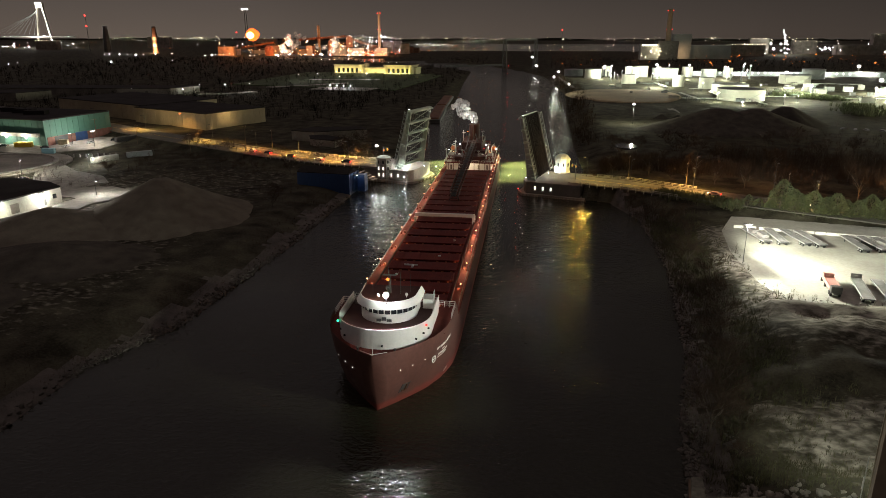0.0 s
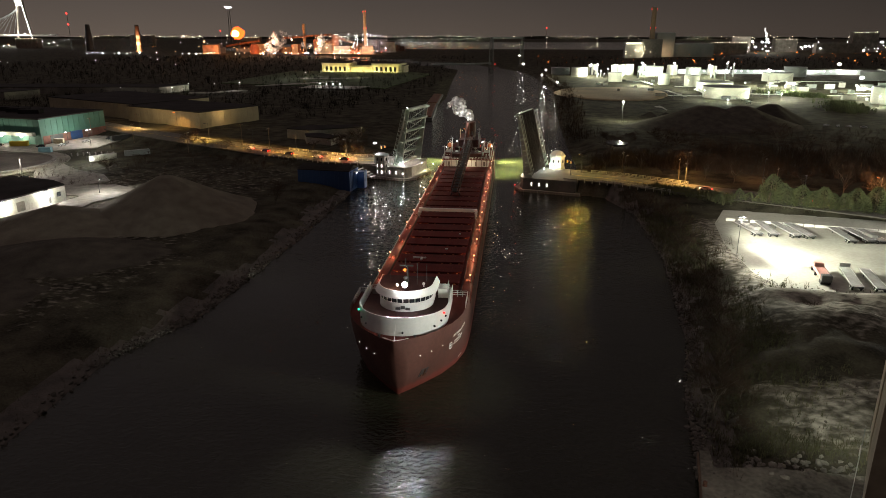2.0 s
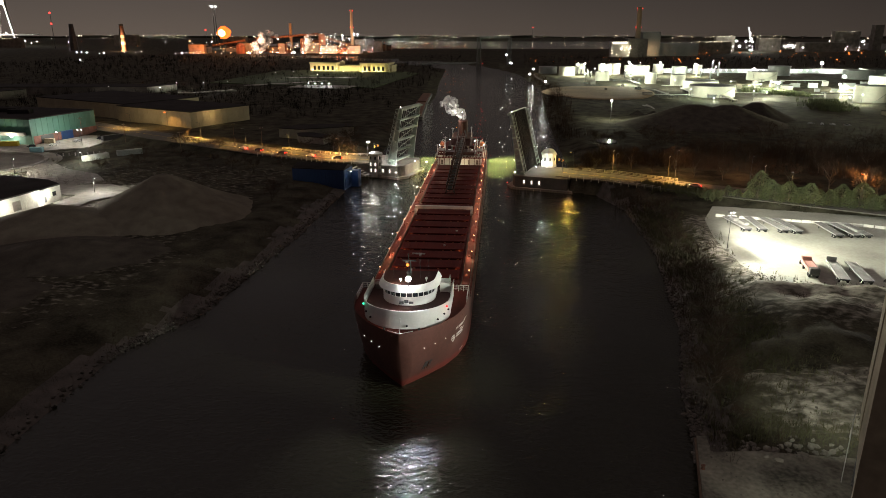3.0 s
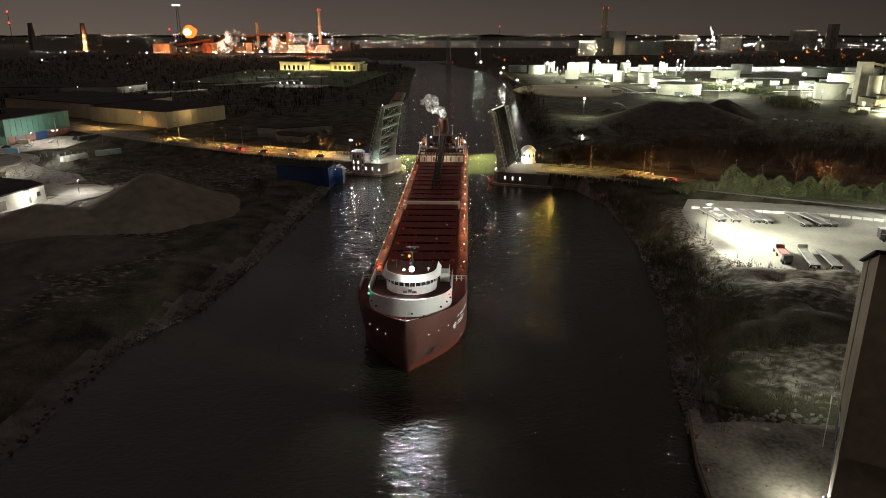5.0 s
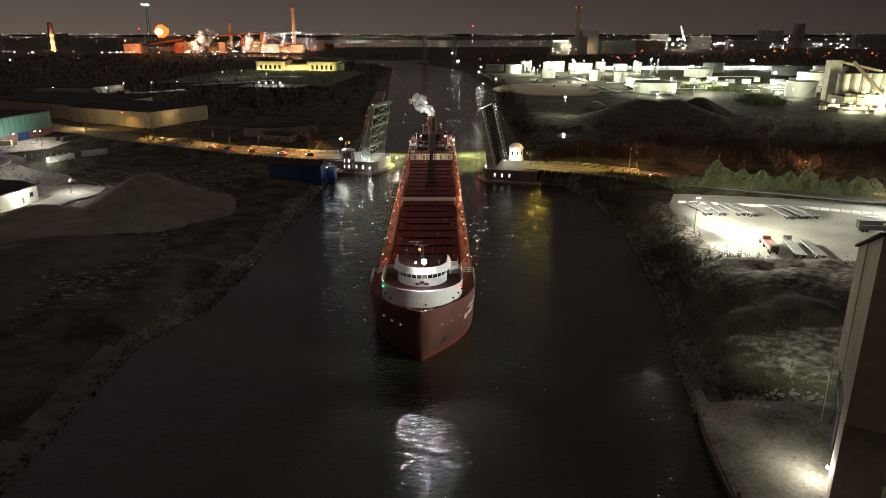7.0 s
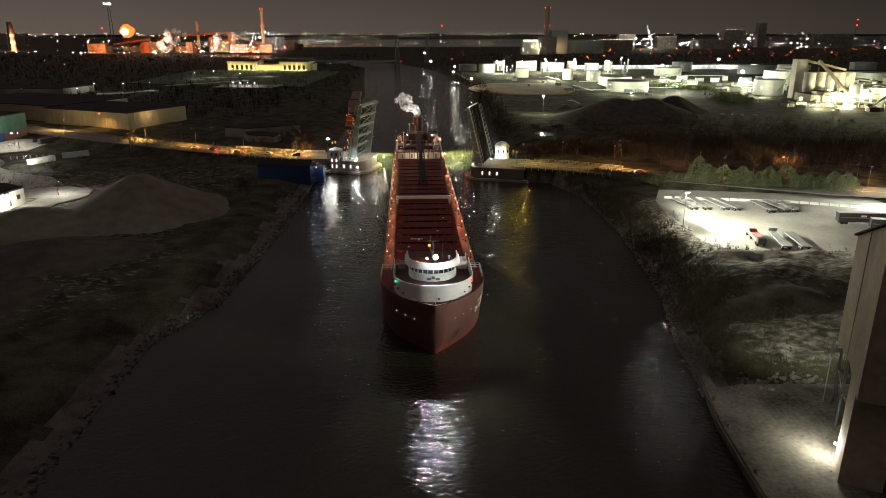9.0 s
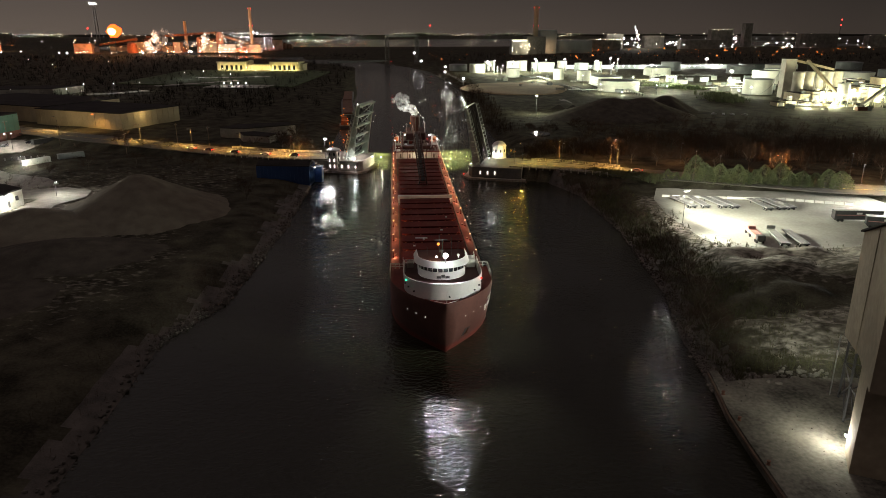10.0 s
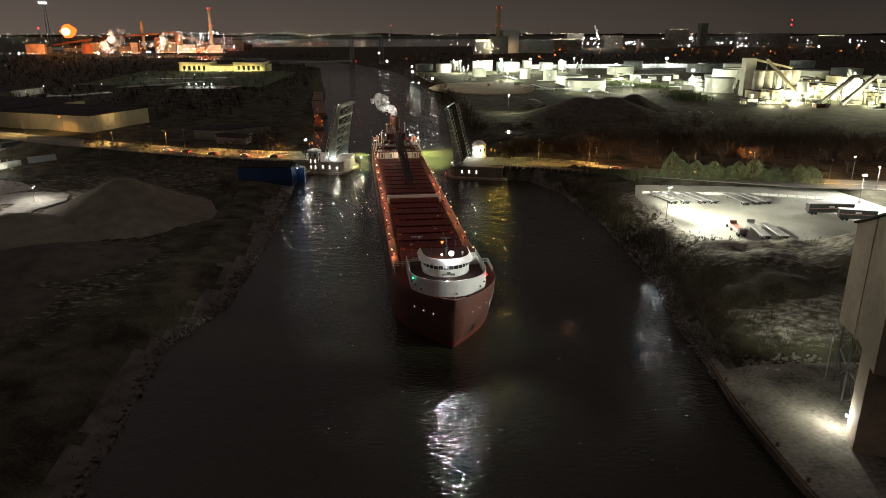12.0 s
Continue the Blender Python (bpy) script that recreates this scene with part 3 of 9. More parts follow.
# parking lot
bm = B()
LOT = [(85.5, 62), (88, 55), (95, 52.6), (104, 51.6), (116, 51.2), (128, 50.2), (172, 48), (172, 113), (158, 120), (96, 133), (88, 114), (83, 80)]
prism(bm, LOT, 3.6, 4.0)
solid("pavement", bm, "lot", "pale packed-gravel trailer lot under a bright lamp", "parking lot", "structure")

# ---- the lake freighter ----
HULL_TOP = ((-3.2, 0.0), (-2.2, 2.0), (0.0, 4.7), (3.0, 7.4), (6.0, 9.3), (10.0, 10.8), (15.0, 11.4), (22.0, 11.45), (228, 11.45), (238, 10.4), (244, 7.5), (246, 4.5))
HULL_LOW = ((0.0, 0.0), (2.0, 1.8), (5.0, 4.2), (9.0, 7.1), (14.0, 9.5), (20.0, 11.0), (28.0, 11.45), (215, 11.45), (230, 9.0), (240, 5.0), (244, 2.0))
CASTLE_Z, DECK_Z, CASTLE_END = 11.4, 8.0, 22.0


def half_breadth(y, z):
    """Half the ship's width at a station and a height, between the waterline and the top edge."""
    f = min(1, max(0, z / CASTLE_Z)) ** 0.85
    y0 = -3.2 * f
    top = np.interp(y, [a for a, _ in HULL_TOP], [b for _, b in HULL_TOP])
    low = np.interp(y, [a for a, _ in HULL_LOW], [b for _, b in HULL_LOW])
    shift = np.interp(y - y0, [a for a, _ in HULL_LOW], [b for _, b in HULL_LOW])
    return 1.03 * float((1 - f) * shift + f * max(top, 0)) if y > y0 else 0.0


ship = thing("lake_freighter", pose(0.9, 0, 0), "long oxide-red lake freighter with white forward pilothouse, afloat", "ship")


def ship_hull():
    bm = B()
    zs_castle = [-2.5, 0, 1.5, 3.5, 5.5, 8.0, 9.7, CASTLE_Z, CASTLE_Z + 0.9]
    rows = []
    st = [0.0, 0.25, 0.6, 1.2, 2.0, 3.0, 4.2, 5.6, 7.2, 9, 11, 13.5, 16, 19, 22, 26, 31, 60, 100, 140, 180, 215, 222, 228, 233, 237, 240, 243, 245]
    for s in st:
        row = []
        for z in zs_castle:
            zz = z if s <= CASTLE_END else min(z, DECK_Z + (0.0 if s < 200 else 1.6 if s > 224 else 0))
            f = min(1, max(0, zz / CASTLE_Z)) ** 0.85
            y = s - 3.2 * f * max(0, 1 - s / 12)
            b = half_breadth(y, zz) if s > 0 else 0.12
            row.append((y, b, zz))
        rows.append(row)
    for side in (-1, 1):
        V = [[bm.verts.new((side * max(b, 0.12), y, z)) for y, b, z in r] for r in rows]
        for R, S in zip(V, V[1:]):
            for i in range(len(R) - 1):
                if (R[i].co - R[i + 1].co).length + (S[i].co - S[i + 1].co).length > 0.02:
                    bm.faces.new((R[i], S[i], S[i + 1], R[i + 1]))
        last = V[-1]
    L = [bm.verts.new((-b, y, z)) for y, b, z in rows[-1]]
    R = [bm.verts.new((b, y, z)) for y, b, z in rows[-1]]
    for i in range(len(L) - 1):
        if (L[i].co - L[i + 1].co).length > 0.02:
            bm.faces.new((L[i], R[i], R[i + 1], L[i + 1]))
    A = [bm.verts.new((-0.12, y, z)) for y, b, z in rows[0]]
    C = [bm.verts.new((0.12, y, z)) for y, b, z in rows[0]]
    for i in range(len(A) - 1):
        bm.faces.new((A[i], A[i + 1], C[i + 1], C[i]))
    bmesh.ops.remove_doubles(bm, verts=bm.verts, dist=0.004)
    return part("hull", bm, "hull", ship, "oxide-red hull, scuffed at the waterline", True)


hull = ship_hull()


def deck_sheet(y0, y1, z, inset, name, thick=0.25, n=24):
    bm = B()
    ys = [y0 + (y1 - y0) * i / n for i in range(n + 1)]
    outline = [(half_breadth(y, z) - inset, y) for y in ys]
    pts = [(max(b, 0.05), y) for b, y in outline] + [(-max(b, 0.05), y) for b, y in outline[::-1]]
    prism(bm, pts, z - thick, z)
    return part(name, bm, "deck", ship)


deck_sheet(-2.6, CASTLE_END - 0.1, CASTLE_Z, 0.12, "forecastle_deck")
deck_sheet(CASTLE_END + 0.1, 224, DECK_Z - 0.05, 0.1, "main_deck")
deck_sheet(224.2, 244.6, DECK_Z + 1.4, 0.1, "poop_deck")
bm = B()
box(bm, -11.3, 11.3, CASTLE_END - 0.1, CASTLE_END + 0.1, DECK_Z - 0.2, CASTLE_Z - 0.02)
part("forecastle_bulkhead", bm, "deck", ship)


# hatches, two to each lamp bay
HATCH = 7.32
bm = B()
box(bm, -8.3, 8.3, -2.6, 2.6, DECK_Z - 0.04, DECK_Z + 0.75)
coaming_mesh = mesh_of("hatch", bm, "deck")
bm = B()
box(bm, -8.55, 8.55, -2.85, 2.85, DECK_Z + 0.75, DECK_Z + 1.0)
cover_mesh = mesh_of("hatch_cover", bm, "hatch")
bm = B()
box(bm, -0.06, 0.06, -2.75, 2.75, DECK_Z + 0.99, DECK_Z + 1.08)
rib_mesh = mesh_of("cover_rib", bm, "hatch")
bm = B()
box(bm, -0.25, 0.25, -0.10, 0.10, DECK_Z + 0.30, DECK_Z + 0.62)
clamp_mesh = mesh_of("hatch_clamp", bm, "orangepaint")
for i in range(20):
    y = 32 + HATCH * i
    hatch = piece("hatch", coaming_mesh, ship, pose(0, y, 0))
    cover = piece("hatch_cover", cover_mesh, ship, pose(0, y, 0))
    for k in range(9):
        piece("cover_rib", rib_mesh, cover, pose(-8 + 2 * k, 0, 0))
    for s in (-1, 1):
        for x in (3.0, 5.2, 7.4):
            piece("hatch_clamp", clamp_mesh, hatch, pose(s * x, -2.7, 0))

# rails of the hatch crane, one along each side of the hatches
for s in (-1, 1):
    bm = B()
    box(bm, s * 9.2 - 0.16, s * 9.2 + 0.16, 25.5, 180.5, DECK_Z - 0.04, DECK_Z + 0.55)
    part("crane_rail", bm, "boomsteel", ship)
# hoisting gear and small fittings left on the hatch covers
for x, y, L, W in ((-3.0, 53.5, 3.4, 0.35), (-2.4, 52.6, 0.5, 1.6), (3.2, 61.2, 0.7, 0.5), (5.6, 75.5, 0.5, 0.5), (-5.2, 46.4, 0.6, 0.4)):
    bm = B()
    box(bm, x - L / 2, x + L / 2, y - W / 2, y + W / 2, DECK_Z + 1.0, DECK_Z + 1.3)
    part("hatch_fitting", bm, "white", ship)

# white hatch crane across the deck
crane = part("hatch_crane", (lambda b: (box(b, -9.3, 9.3, -0.55, 0.55, 9.75, 10.65), b)[1])(B()), "white", ship, "white gantry beam of the hatch crane")
crane.location = (0, 98.7, 0)
for s in (-1, 1):
    bm = B()
    box(bm, s * 9.0 - 0.35, s * 9.0 + 0.35, -1.6, -1.1, DECK_Z, 9.75)
    box(bm, s * 9.0 - 0.35, s * 9.0 + 0.35, 1.1, 1.6, DECK_Z, 9.75)
    box(bm, s * 9.0 - 0.4, s * 9.0 + 0.4, -1.7, 1.7, 9.4, 9.75)
    part("crane_leg", bm, "white", crane)

# lamp posts along both rails, with added boxes that stand for their light pools
bm = B()
tube(bm, (0, 0, DECK_Z), (0, 0, DECK_Z + 1.9), 0.06)
box(bm, -0.16, 0.16, -0.16, 0.16, DECK_Z, DECK_Z + 0.5)
post_mesh = mesh_of("deck_lamp", bm, "hatch")
bm = B()
ball(bm, (0, 0, DECK_Z + 2.0), 0.22)
bulb_mesh = mesh_of("bulb", bm, "bulbdeck")
bm = B()
box(bm, -0.22, 0.22, -0.4, 0.4, DECK_Z, DECK_Z + 0.45)
pool_box_mesh = mesh_of("deck_locker", bm, "locker")
for i in range(12):
    for s in (-1, 1):
        y = 24.6 + 14.64 * i + (0.8 if s < 0 else 0)
        lamp = piece("deck_lamp", post_mesh, ship, pose(s * 10.9, y, 0))
        piece("bulb", bulb_mesh, lamp)
        piece("deck_locker", pool_box_mesh, ship, pose(s * 10.2, y + 1.6, 0))
        point_light((0.9 + s * 10.7, y + 0.2, DECK_Z + 0.8), 300, (1.0, 0.45, 0.24), 0.12)


def rail(pts, height=1.05, gap=2.2, r=0.035, name="railing", material="white", parent=None):
    """Posts and three wires along a line of points."""
    bm = B()
    for a, b in zip(pts, pts[1:]):
        a, b = Vector(a), Vector(b)
        k = max(1, int((b - a).length / gap))
        for i in range(k + 1):
            p = a.lerp(b, i / k)
            tube(bm, p, p + Vector((0, 0, height)), r, n=4, caps=False)
        for hh in (0.35, 0.7, 1.0):
            up = Vector((0, 0, height * hh))
            tube(bm, a + up, b + up, r * 0.7, n=4, caps=False)
    return part(name, bm, material, parent or ship)


for s in (-1, 1):
    rail([(s * 11.3, y, DECK_Z) for y in range(23, 182, 20)] + [(s * 11.3, 182, DECK_Z)], 1.0, 3.0, 0.03, material="darksteel")
    rail([(s * (half_breadth(y, CASTLE_Z) - 0.3), y, CASTLE_Z) for y in (15.5, 18.5, 21.8)] + [(s * 7.2, 21.8, CASTLE_Z)], 1.3, 0.9, 0.07, "boarding_rail")


# the curved white deckhouse and wheelhouse
def oval(hw, front, back, k=28):
    """Plan of a U: an elliptic front and straight sides, clockwise from the starboard back."""
    depth = min(hw * 0.95, back - front - 0.5)
    arc = [(hw * math.cos(math.pi * i / k), front + depth - depth * math.sin(math.pi * i / k)) for i in range(k + 1)]
    return [(hw, back)] + arc + [(-hw, back)]


def wall_along(bm, line, z0, z1, lean=0.0, thick=0.15):
    """A thin standing wall along a plan line; lean moves its top outward."""
    c = Vector((0, 12))
    rows = []
    for x, y in line:
        d = (Vector((x, y)) - c).normalized()
        rows.append([bm.verts.new(v) for v in ((x, y, z0), (x + d.x * lean, y + d.y * lean, z1), (x + d.x * (lean - thick), y + d.y * (lean - thick), z1), (x - d.x * thick, y - d.y * thick, z0))])
    for R, S in zip(rows, rows[1:]):
        for i in range(4):
            j = (i + 1) % 4
            bm.faces.new((R[i], S[i], S[j], R[j]))
    bm.faces.new(rows[0])
    bm.faces.new(rows[-1][::-1])


bm = B()
wall_along(bm, oval(8.5, 1.1, 19.0), CASTLE_Z, 15.1, 0.12)
band = part("deckhouse_wall", bm, "white", ship, "curved white deckhouse front", True)
bm = B()
prism(bm, [(x * 0.97, y + 0.25) for x, y in oval(8.5, 1.1, 19.0)][::-1], 13.2, 13.5)
part("bridge_deck", bm, "boomsteel", ship)
bm = B()
box(bm, -8.3, 8.3, 18.7, 19.0, CASTLE_Z, 13.2)
part("deckhouse_back", bm, "white", ship)
for x, y, z in ((6.35, 3.8, 12.6), (7.45, 5.3, 13.1), (8.1, 6.8, 13.4), (-6.35, 3.8, 12.6), (-7.45, 5.3, 13.1), (-8.1, 6.8, 13.4), (0.9, 1.1, 12.2)):
    bm = B()
    d = Vector((x / 72, (y - 9.2) / 65, 0)).normalized()
    tube(bm, Vector((x, y, z)) + d * 0.05, Vector((x, y, z)) + d * 0.32, 0.19, n=10)
    part("porthole", bm, "glass", band)

WH = (5.3, 7.6, 16.5)
bm = B()
wall_along(bm, oval(*WH), 13.5, 15.25, 0.0, 0.2)
wall_along(bm, oval(*WH), 16.2, 16.7, 0.0, 0.2)
box(bm, -5.2, 5.2, 16.3, 16.5, 13.5, 16.7)
wheelhouse = part("wheelhouse", bm, "white", ship, "round white wheelhouse", True)
line = oval(WH[0] - 0.08, WH[1] + 0.08, WH[2])
for i in range(1, len(line) - 2, 2):
    (ax, ay), (bx, by) = line[i], line[i + 2] if i + 2 < len(line) else line[-1]
    bm = B()
    e = Vector((bx - ax, by - ay, 0)) * 0.09
    a, b = Vector((ax, ay, 15.25)) + e, Vector((bx, by, 15.25)) - e
    n = Vector((e.y, -e.x, 0)).normalized() * 0.06
    vs = [bm.verts.new(v) for v in (a, b, b + Vector((0, 0, 0.95)), a + Vector((0, 0, 0.95)))]
    ws_ = [bm.verts.new(v.co + n) for v in vs]
    bm.faces.new(vs)
    bm.faces.new(ws_[::-1])
    for q in range(4):
        bm.faces.new((vs[q], vs[(q + 1) % 4], ws_[(q + 1) % 4], ws_[q]))
    part("wheelhouse_window", bm, "glass", wheelhouse)
    bm = B()
    tube(bm, (bx, by, 15.25), (bx, by, 16.2), 0.09, n=5)
    part("window_mullion", bm, "white", wheelhouse)
bm = B()
wall_along(bm, oval(6.15, 6.75, 17.2), 16.45, 17.75, -0.8, 0.12)
part("roof_visor", bm, "white", ship, "sloping white visor round the wheelhouse roof", True)
bm = B()
prism(bm, oval(5.3, 7.6, 16.9)[::-1], 17.3, 17.5)
part("wheelhouse_roof", bm, "boomsteel", ship)
bm = B()
for s in (-1, 1):
    box(bm, s * 0.95 - 0.45, s * 0.95 + 0.45, 7.25, 7.5, 14.0, 14.45)
box(bm, -0.4, 0.4, 7.2, 7.5, 14.2, 14.8)
part("emblem", bm, "darksteel", ship, "dark plain emblem on the wheelhouse front")

# roof gear
bm = B()
tube(bm, (0.0, 11.5, 17.5), (0.0, 11.5, 18.9), 0.3, 0.2, 8)
ball(bm, (0.0, 11.3, 19.1), 0.42, 2)
part("searchlight_housing", bm, "darksteel", ship)
bm = B()
tube(bm, (0.5, 7.4, 17.4), (0.5, 7.3, 19.0), 0.08)
box(bm, 0.1, 0.9, 7.35, 7.9, 18.9, 19.6)
part("searchlight_stand", bm, "darksteel", ship)
bm = B()
ball(bm, (0.5, 7.0, 19.3), 0.52, 3)
part("searchlight", bm, glow("searchlight_lens", (0.95, 0.97, 1.0), 60), ship, "glaring white searchlight on the roof")
bm = B()
ball(bm, (-1.3, 9.2, 18.35), 0.24, 2)
part("roof_lamp", bm, "bulbwarm", ship)
bm = B()
tube(bm, (-0.4, 14.5, 17.5), (-0.4, 14.5, 22.0), 0.09)
tube(bm, (-1.8, 14.5, 20.6), (1.0, 14.5, 20.6), 0.05)
tube(bm, (2.2, 12.5, 17.5), (2.2, 12.5, 21.8), 0.05)
tube(bm, (-3.2, 13.0, 17.5), (-3.2, 13.0, 19.4), 0.05)
tube(bm, (3.8, 14.0, 17.5), (3.8, 14.0, 21.0), 0.04)
part("aerial_mast", bm, "darksteel", ship)
bm = B()
box(bm, -1.3, 1.3, 12.9, 13.1, 20.9, 21.1)
tube(bm, (0.2, 13.0, 17.5), (0.2, 13.0, 20.9), 0.16)
part("radar_scanner", bm, "darksteel", ship, "long radar scanner bar")
bm = B()
ball(bm, (-0.6, 14.4, 19.6), 0.36, 1)
part("mast_lamp", bm, "bulborange", ship)
bm = B()
ball(bm, (3.6, 11.0, 18.1), 0.3, 2)
tube(bm, (3.6, 11.0, 17.5), (3.6, 11.0, 18.0), 0.12)
part("radome", bm, "white", ship)
bm = B()
box(bm, 5.9, 7.9, 15.6, 18.6, 13.5, 15.4)
part("deck_cabin", bm, "white", ship)
bm = B()
box(bm, -7.6, -6.2, 16.2, 18.2, 13.5, 14.6)
part("deck_locker", bm, "dirtyconcrete", ship)
rail([(8.2, 13.0, 13.5), (8.2, 18.8, 13.5), (3.0, 18.8, 13.5)], 1.1, 1.0, 0.05)
rail([(-8.2, 13.0, 13.5), (-8.2, 18.8, 13.5), (-3.0, 18.8, 13.5)], 1.1, 1.0, 0.05)
rail([(6.0, 15.7, 15.4), (7.8, 15.7, 15.4), (7.8, 18.5, 15.4)], 1.0, 0.8, 0.05)
bm = B()
ball(bm, (8.1, 5.4, 14.6), 0.24, 1)
part("side_light", bm, "bulbred", ship, "red port side light")
bm = B()
ball(bm, (-8.1, 5.4, 14.6), 0.24, 1)
part("side_light", bm, "bulbgreen", ship, "green starboard side light")
bm = B()
tube(bm, (0, -2.6, CASTLE_Z + 0.9), (0.3, -2.9, CASTLE_Z + 4.0), 0.04)
part("jackstaff", bm, "white", ship)
bm = B()
for s in (-1, 1):
    beam(bm, (0, -3.0, CASTLE_Z + 0.95), (s * 2.4, -1.6, CASTLE_Z + 0.95), 0.07, 0.07)
part("stem_rail", bm, "white", ship)
for s in (-1, 1):
    bm = B()
    lathe(bm, [(0.2, CASTLE_Z), (0.2, CASTLE_Z + 0.5), (0.3, CASTLE_Z + 0.53), (0.3, CASTLE_Z + 0.62)], 10, s * 3.3, 0.4)
    part("bollard", bm, "darksteel", ship)

# hawse lamps, anchor pocket, and the painted name as plain bars
for s in (-1, 1):
    for y in (0.05, 2.1, 4.5):
        bm = B()
        z = 8.2 + y * 0.02
        ball(bm, (s * (half_breadth(y, z) + 0.02), y, z), 0.12, 1)
        part("hull_lamp", bm, "litwindow", ship)
for s in (1,):
    bm = B()
    for z0, z1, y0, y1 in ((2.9, 4.6, 1.5, 2.9),):
        q = [(half_breadth(y, z) + o, y, z) for o in (0.06, -0.8) for y, z in ((y0, z0), (y1, z0), (y1, z1), (y0, z1))]
        v = [bm.verts.new((s * a, b, c)) for a, b, c in q]
        for f in ((0, 1, 2, 3), (4, 7, 6, 5), (0, 4, 5, 1), (1, 5, 6, 2), (2, 6, 7, 3), (3, 7, 4, 0)):
            bm.faces.new([v[i] for i in f])
    part("anchor_pocket", bm, "darksteel", ship)
    bm = B()
    tube(bm, (s * (half_breadth(2.2, 3.2) + 0.15), 2.2, 3.0), (s * (half_breadth(2.2, 4.4) + 0.15), 2.2, 4.4), 0.14)
    tube(bm, (s * (half_breadth(1.8, 3.1) + 0.2), 1.75, 3.2), (s * (half_breadth(2.7, 3.1) + 0.2), 2.7, 3.2), 0.16)
    part("anchor", bm, "rust", ship)


def hull_bar(y0, y1, z0, z1, s):
    bm = B()
    n = max(1, int((y1 - y0) / 0.6))
    for i in range(n):
        a, b = y0 + (y1 - y0) * i / n, y0 + (y1 - y0) * (i + 1) / n
        v = [bm.verts.new((s * (half_breadth(y, z) + o), y, z)) for o in (0.05, -0.05) for y, z in ((a, z0), (b, z0), (b, z1), (a, z1))]
        for f in ((0, 1, 2, 3), (4, 7, 6, 5), (0, 4, 5, 1), (2, 6, 7, 3)):
            bm.faces.new([v[k] for k in f])
    return bm


for s in (1,):
    y = 7.4
    for width in (0.9, 0.35, 0.5, 0.2, 1.2, 0.35, 0.5, 0.35, 1.3, 0.2, 1.3):
        if width > 0.4:
            part("name_bar", hull_bar(y, y + width, 8.8, 9.25, s), "mark", ship)
        y += width * 0.9
    part("line_bar", hull_bar(9.6, 10.6, 8.0, 8.25, s), "mark", ship)
    part("line_bar", hull_bar(8.3, 12.2, 7.3, 7.65, s), "mark", ship)
    part("line_bar", hull_bar(8.3, 11.8, 6.8, 7.0, s), "mark", ship)
    bm = B()
    c = Vector((s * (half_breadth(7.0, 7.2) + 0.03), 7.0, 7.2))
    d = Vector((s * 1.0, -0.45, 0)).normalized()
    side = d.cross(Vector((0, 0, 1)))
    for i in range(16):
        a0, a1 = 2 * math.pi * i / 16, 2 * math.pi * (i + 1) / 16
        f = [c + d * 0.08 + r * (math.cos(a) * side + math.sin(a) * Vector((0, 0, 1))) for r, a in ((0.5, a0), (0.72, a0), (0.72, a1), (0.5, a1))]
        bm.faces.new([bm.verts.new(v) for v in f])
    beam(bm, c + d * 0.08 - side * 0.5, c + d * 0.08 + side * 0.5, 0.12, 0.14)
    beam(bm, c + d * 0.08 - Vector((0, 0, 0.5)), c + d * 0.08 + Vector((0, 0, 0.5)), 0.14, 0.12)
    part("emblem_ring", bm, "mark", ship)
for k in range(6):
    part("draught_mark", hull_bar(13.5 + 0.35 * k, 13.7 + 0.35 * k, 1.4, 1.75, 1), "mark", ship)


# unloading boom, a lattice box on the centre line
def lattice(bm, a, b, w0, w1, n, r=0.12):
    a, b = Vector(a), Vector(b)
    d = (b - a).normalized()
    s = d.cross(Vector((0, 0, 1))).normalized()
    u = s.cross(d)
    prev = None
    for i in range(n + 1):
        c, w = a.lerp(b, i / n), w0 + (w1 - w0) * i / n
        q = [c + x * w / 2 * s + y * w / 2 * u for x, y in ((-1, -1), (1, -1), (1, 1), (-1, 1))]
        for k in range(4):
            beam(bm, q[k], q[(k + 1) % 4], r, r)
            if prev:
                beam(bm, prev[k], q[k], r * 1.5, r * 1.5)
                beam(bm, prev[k], q[(k + 1) % 4], r * 0.8, r * 0.8)
        prev = q


bm = B()
lattice(bm, (0.3, 200, 17.5), (0.3, 120, 11.6), 3.4, 2.4, 22, 0.16)
boom = part("unloading_boom", bm, "boomsteel", ship, "dark lattice conveyor boom over the hatches")
bm = B()
beam(bm, (0.3, 200, 17.2), (0.3, 120, 11.3), 1.5, 0.5)
part("conveyor_belt", bm, "rubber", boom)
bm = B()
beam(bm, (-1.3, 123, DECK_Z + 1.0), (-0.9, 122.5, 10.6), 0.3, 0.3)
beam(bm, (1.9, 123, DECK_Z + 1.0), (1.5, 122.5, 10.6), 0.3, 0.3)
part("boom_rest", bm, "boomsteel", boom)

# after house
bm = B()
box(bm, -9.6, 9.6, 183.5, 222, DECK_Z - 0.05, 10.9)
house = part("after_house", bm, "white", ship, "white after deckhouse front")
for i in range(9):
    x = -8.8 + 2.2 * i
    bm = B()
    box(bm, x - 0.12, x + 0.12, 183.3, 183.5, DECK_Z, 10.8)
    part("stiffener", bm, "dirtyconcrete", house)
for x in (-7.6, -3.4, 4.2, 7.8):
    bm = B()
    box(bm, x - 0.4, x + 0.4, 183.40, 183.52, DECK_Z + 0.2, DECK_Z + 2.1)
    part("door", bm, "dirtyconcrete", house)
bm = B()
box(bm, -10.6, 10.6, 182.8, 224, 10.9, 11.15)
part("boat_deck", bm, "deck", ship)
bm = B()
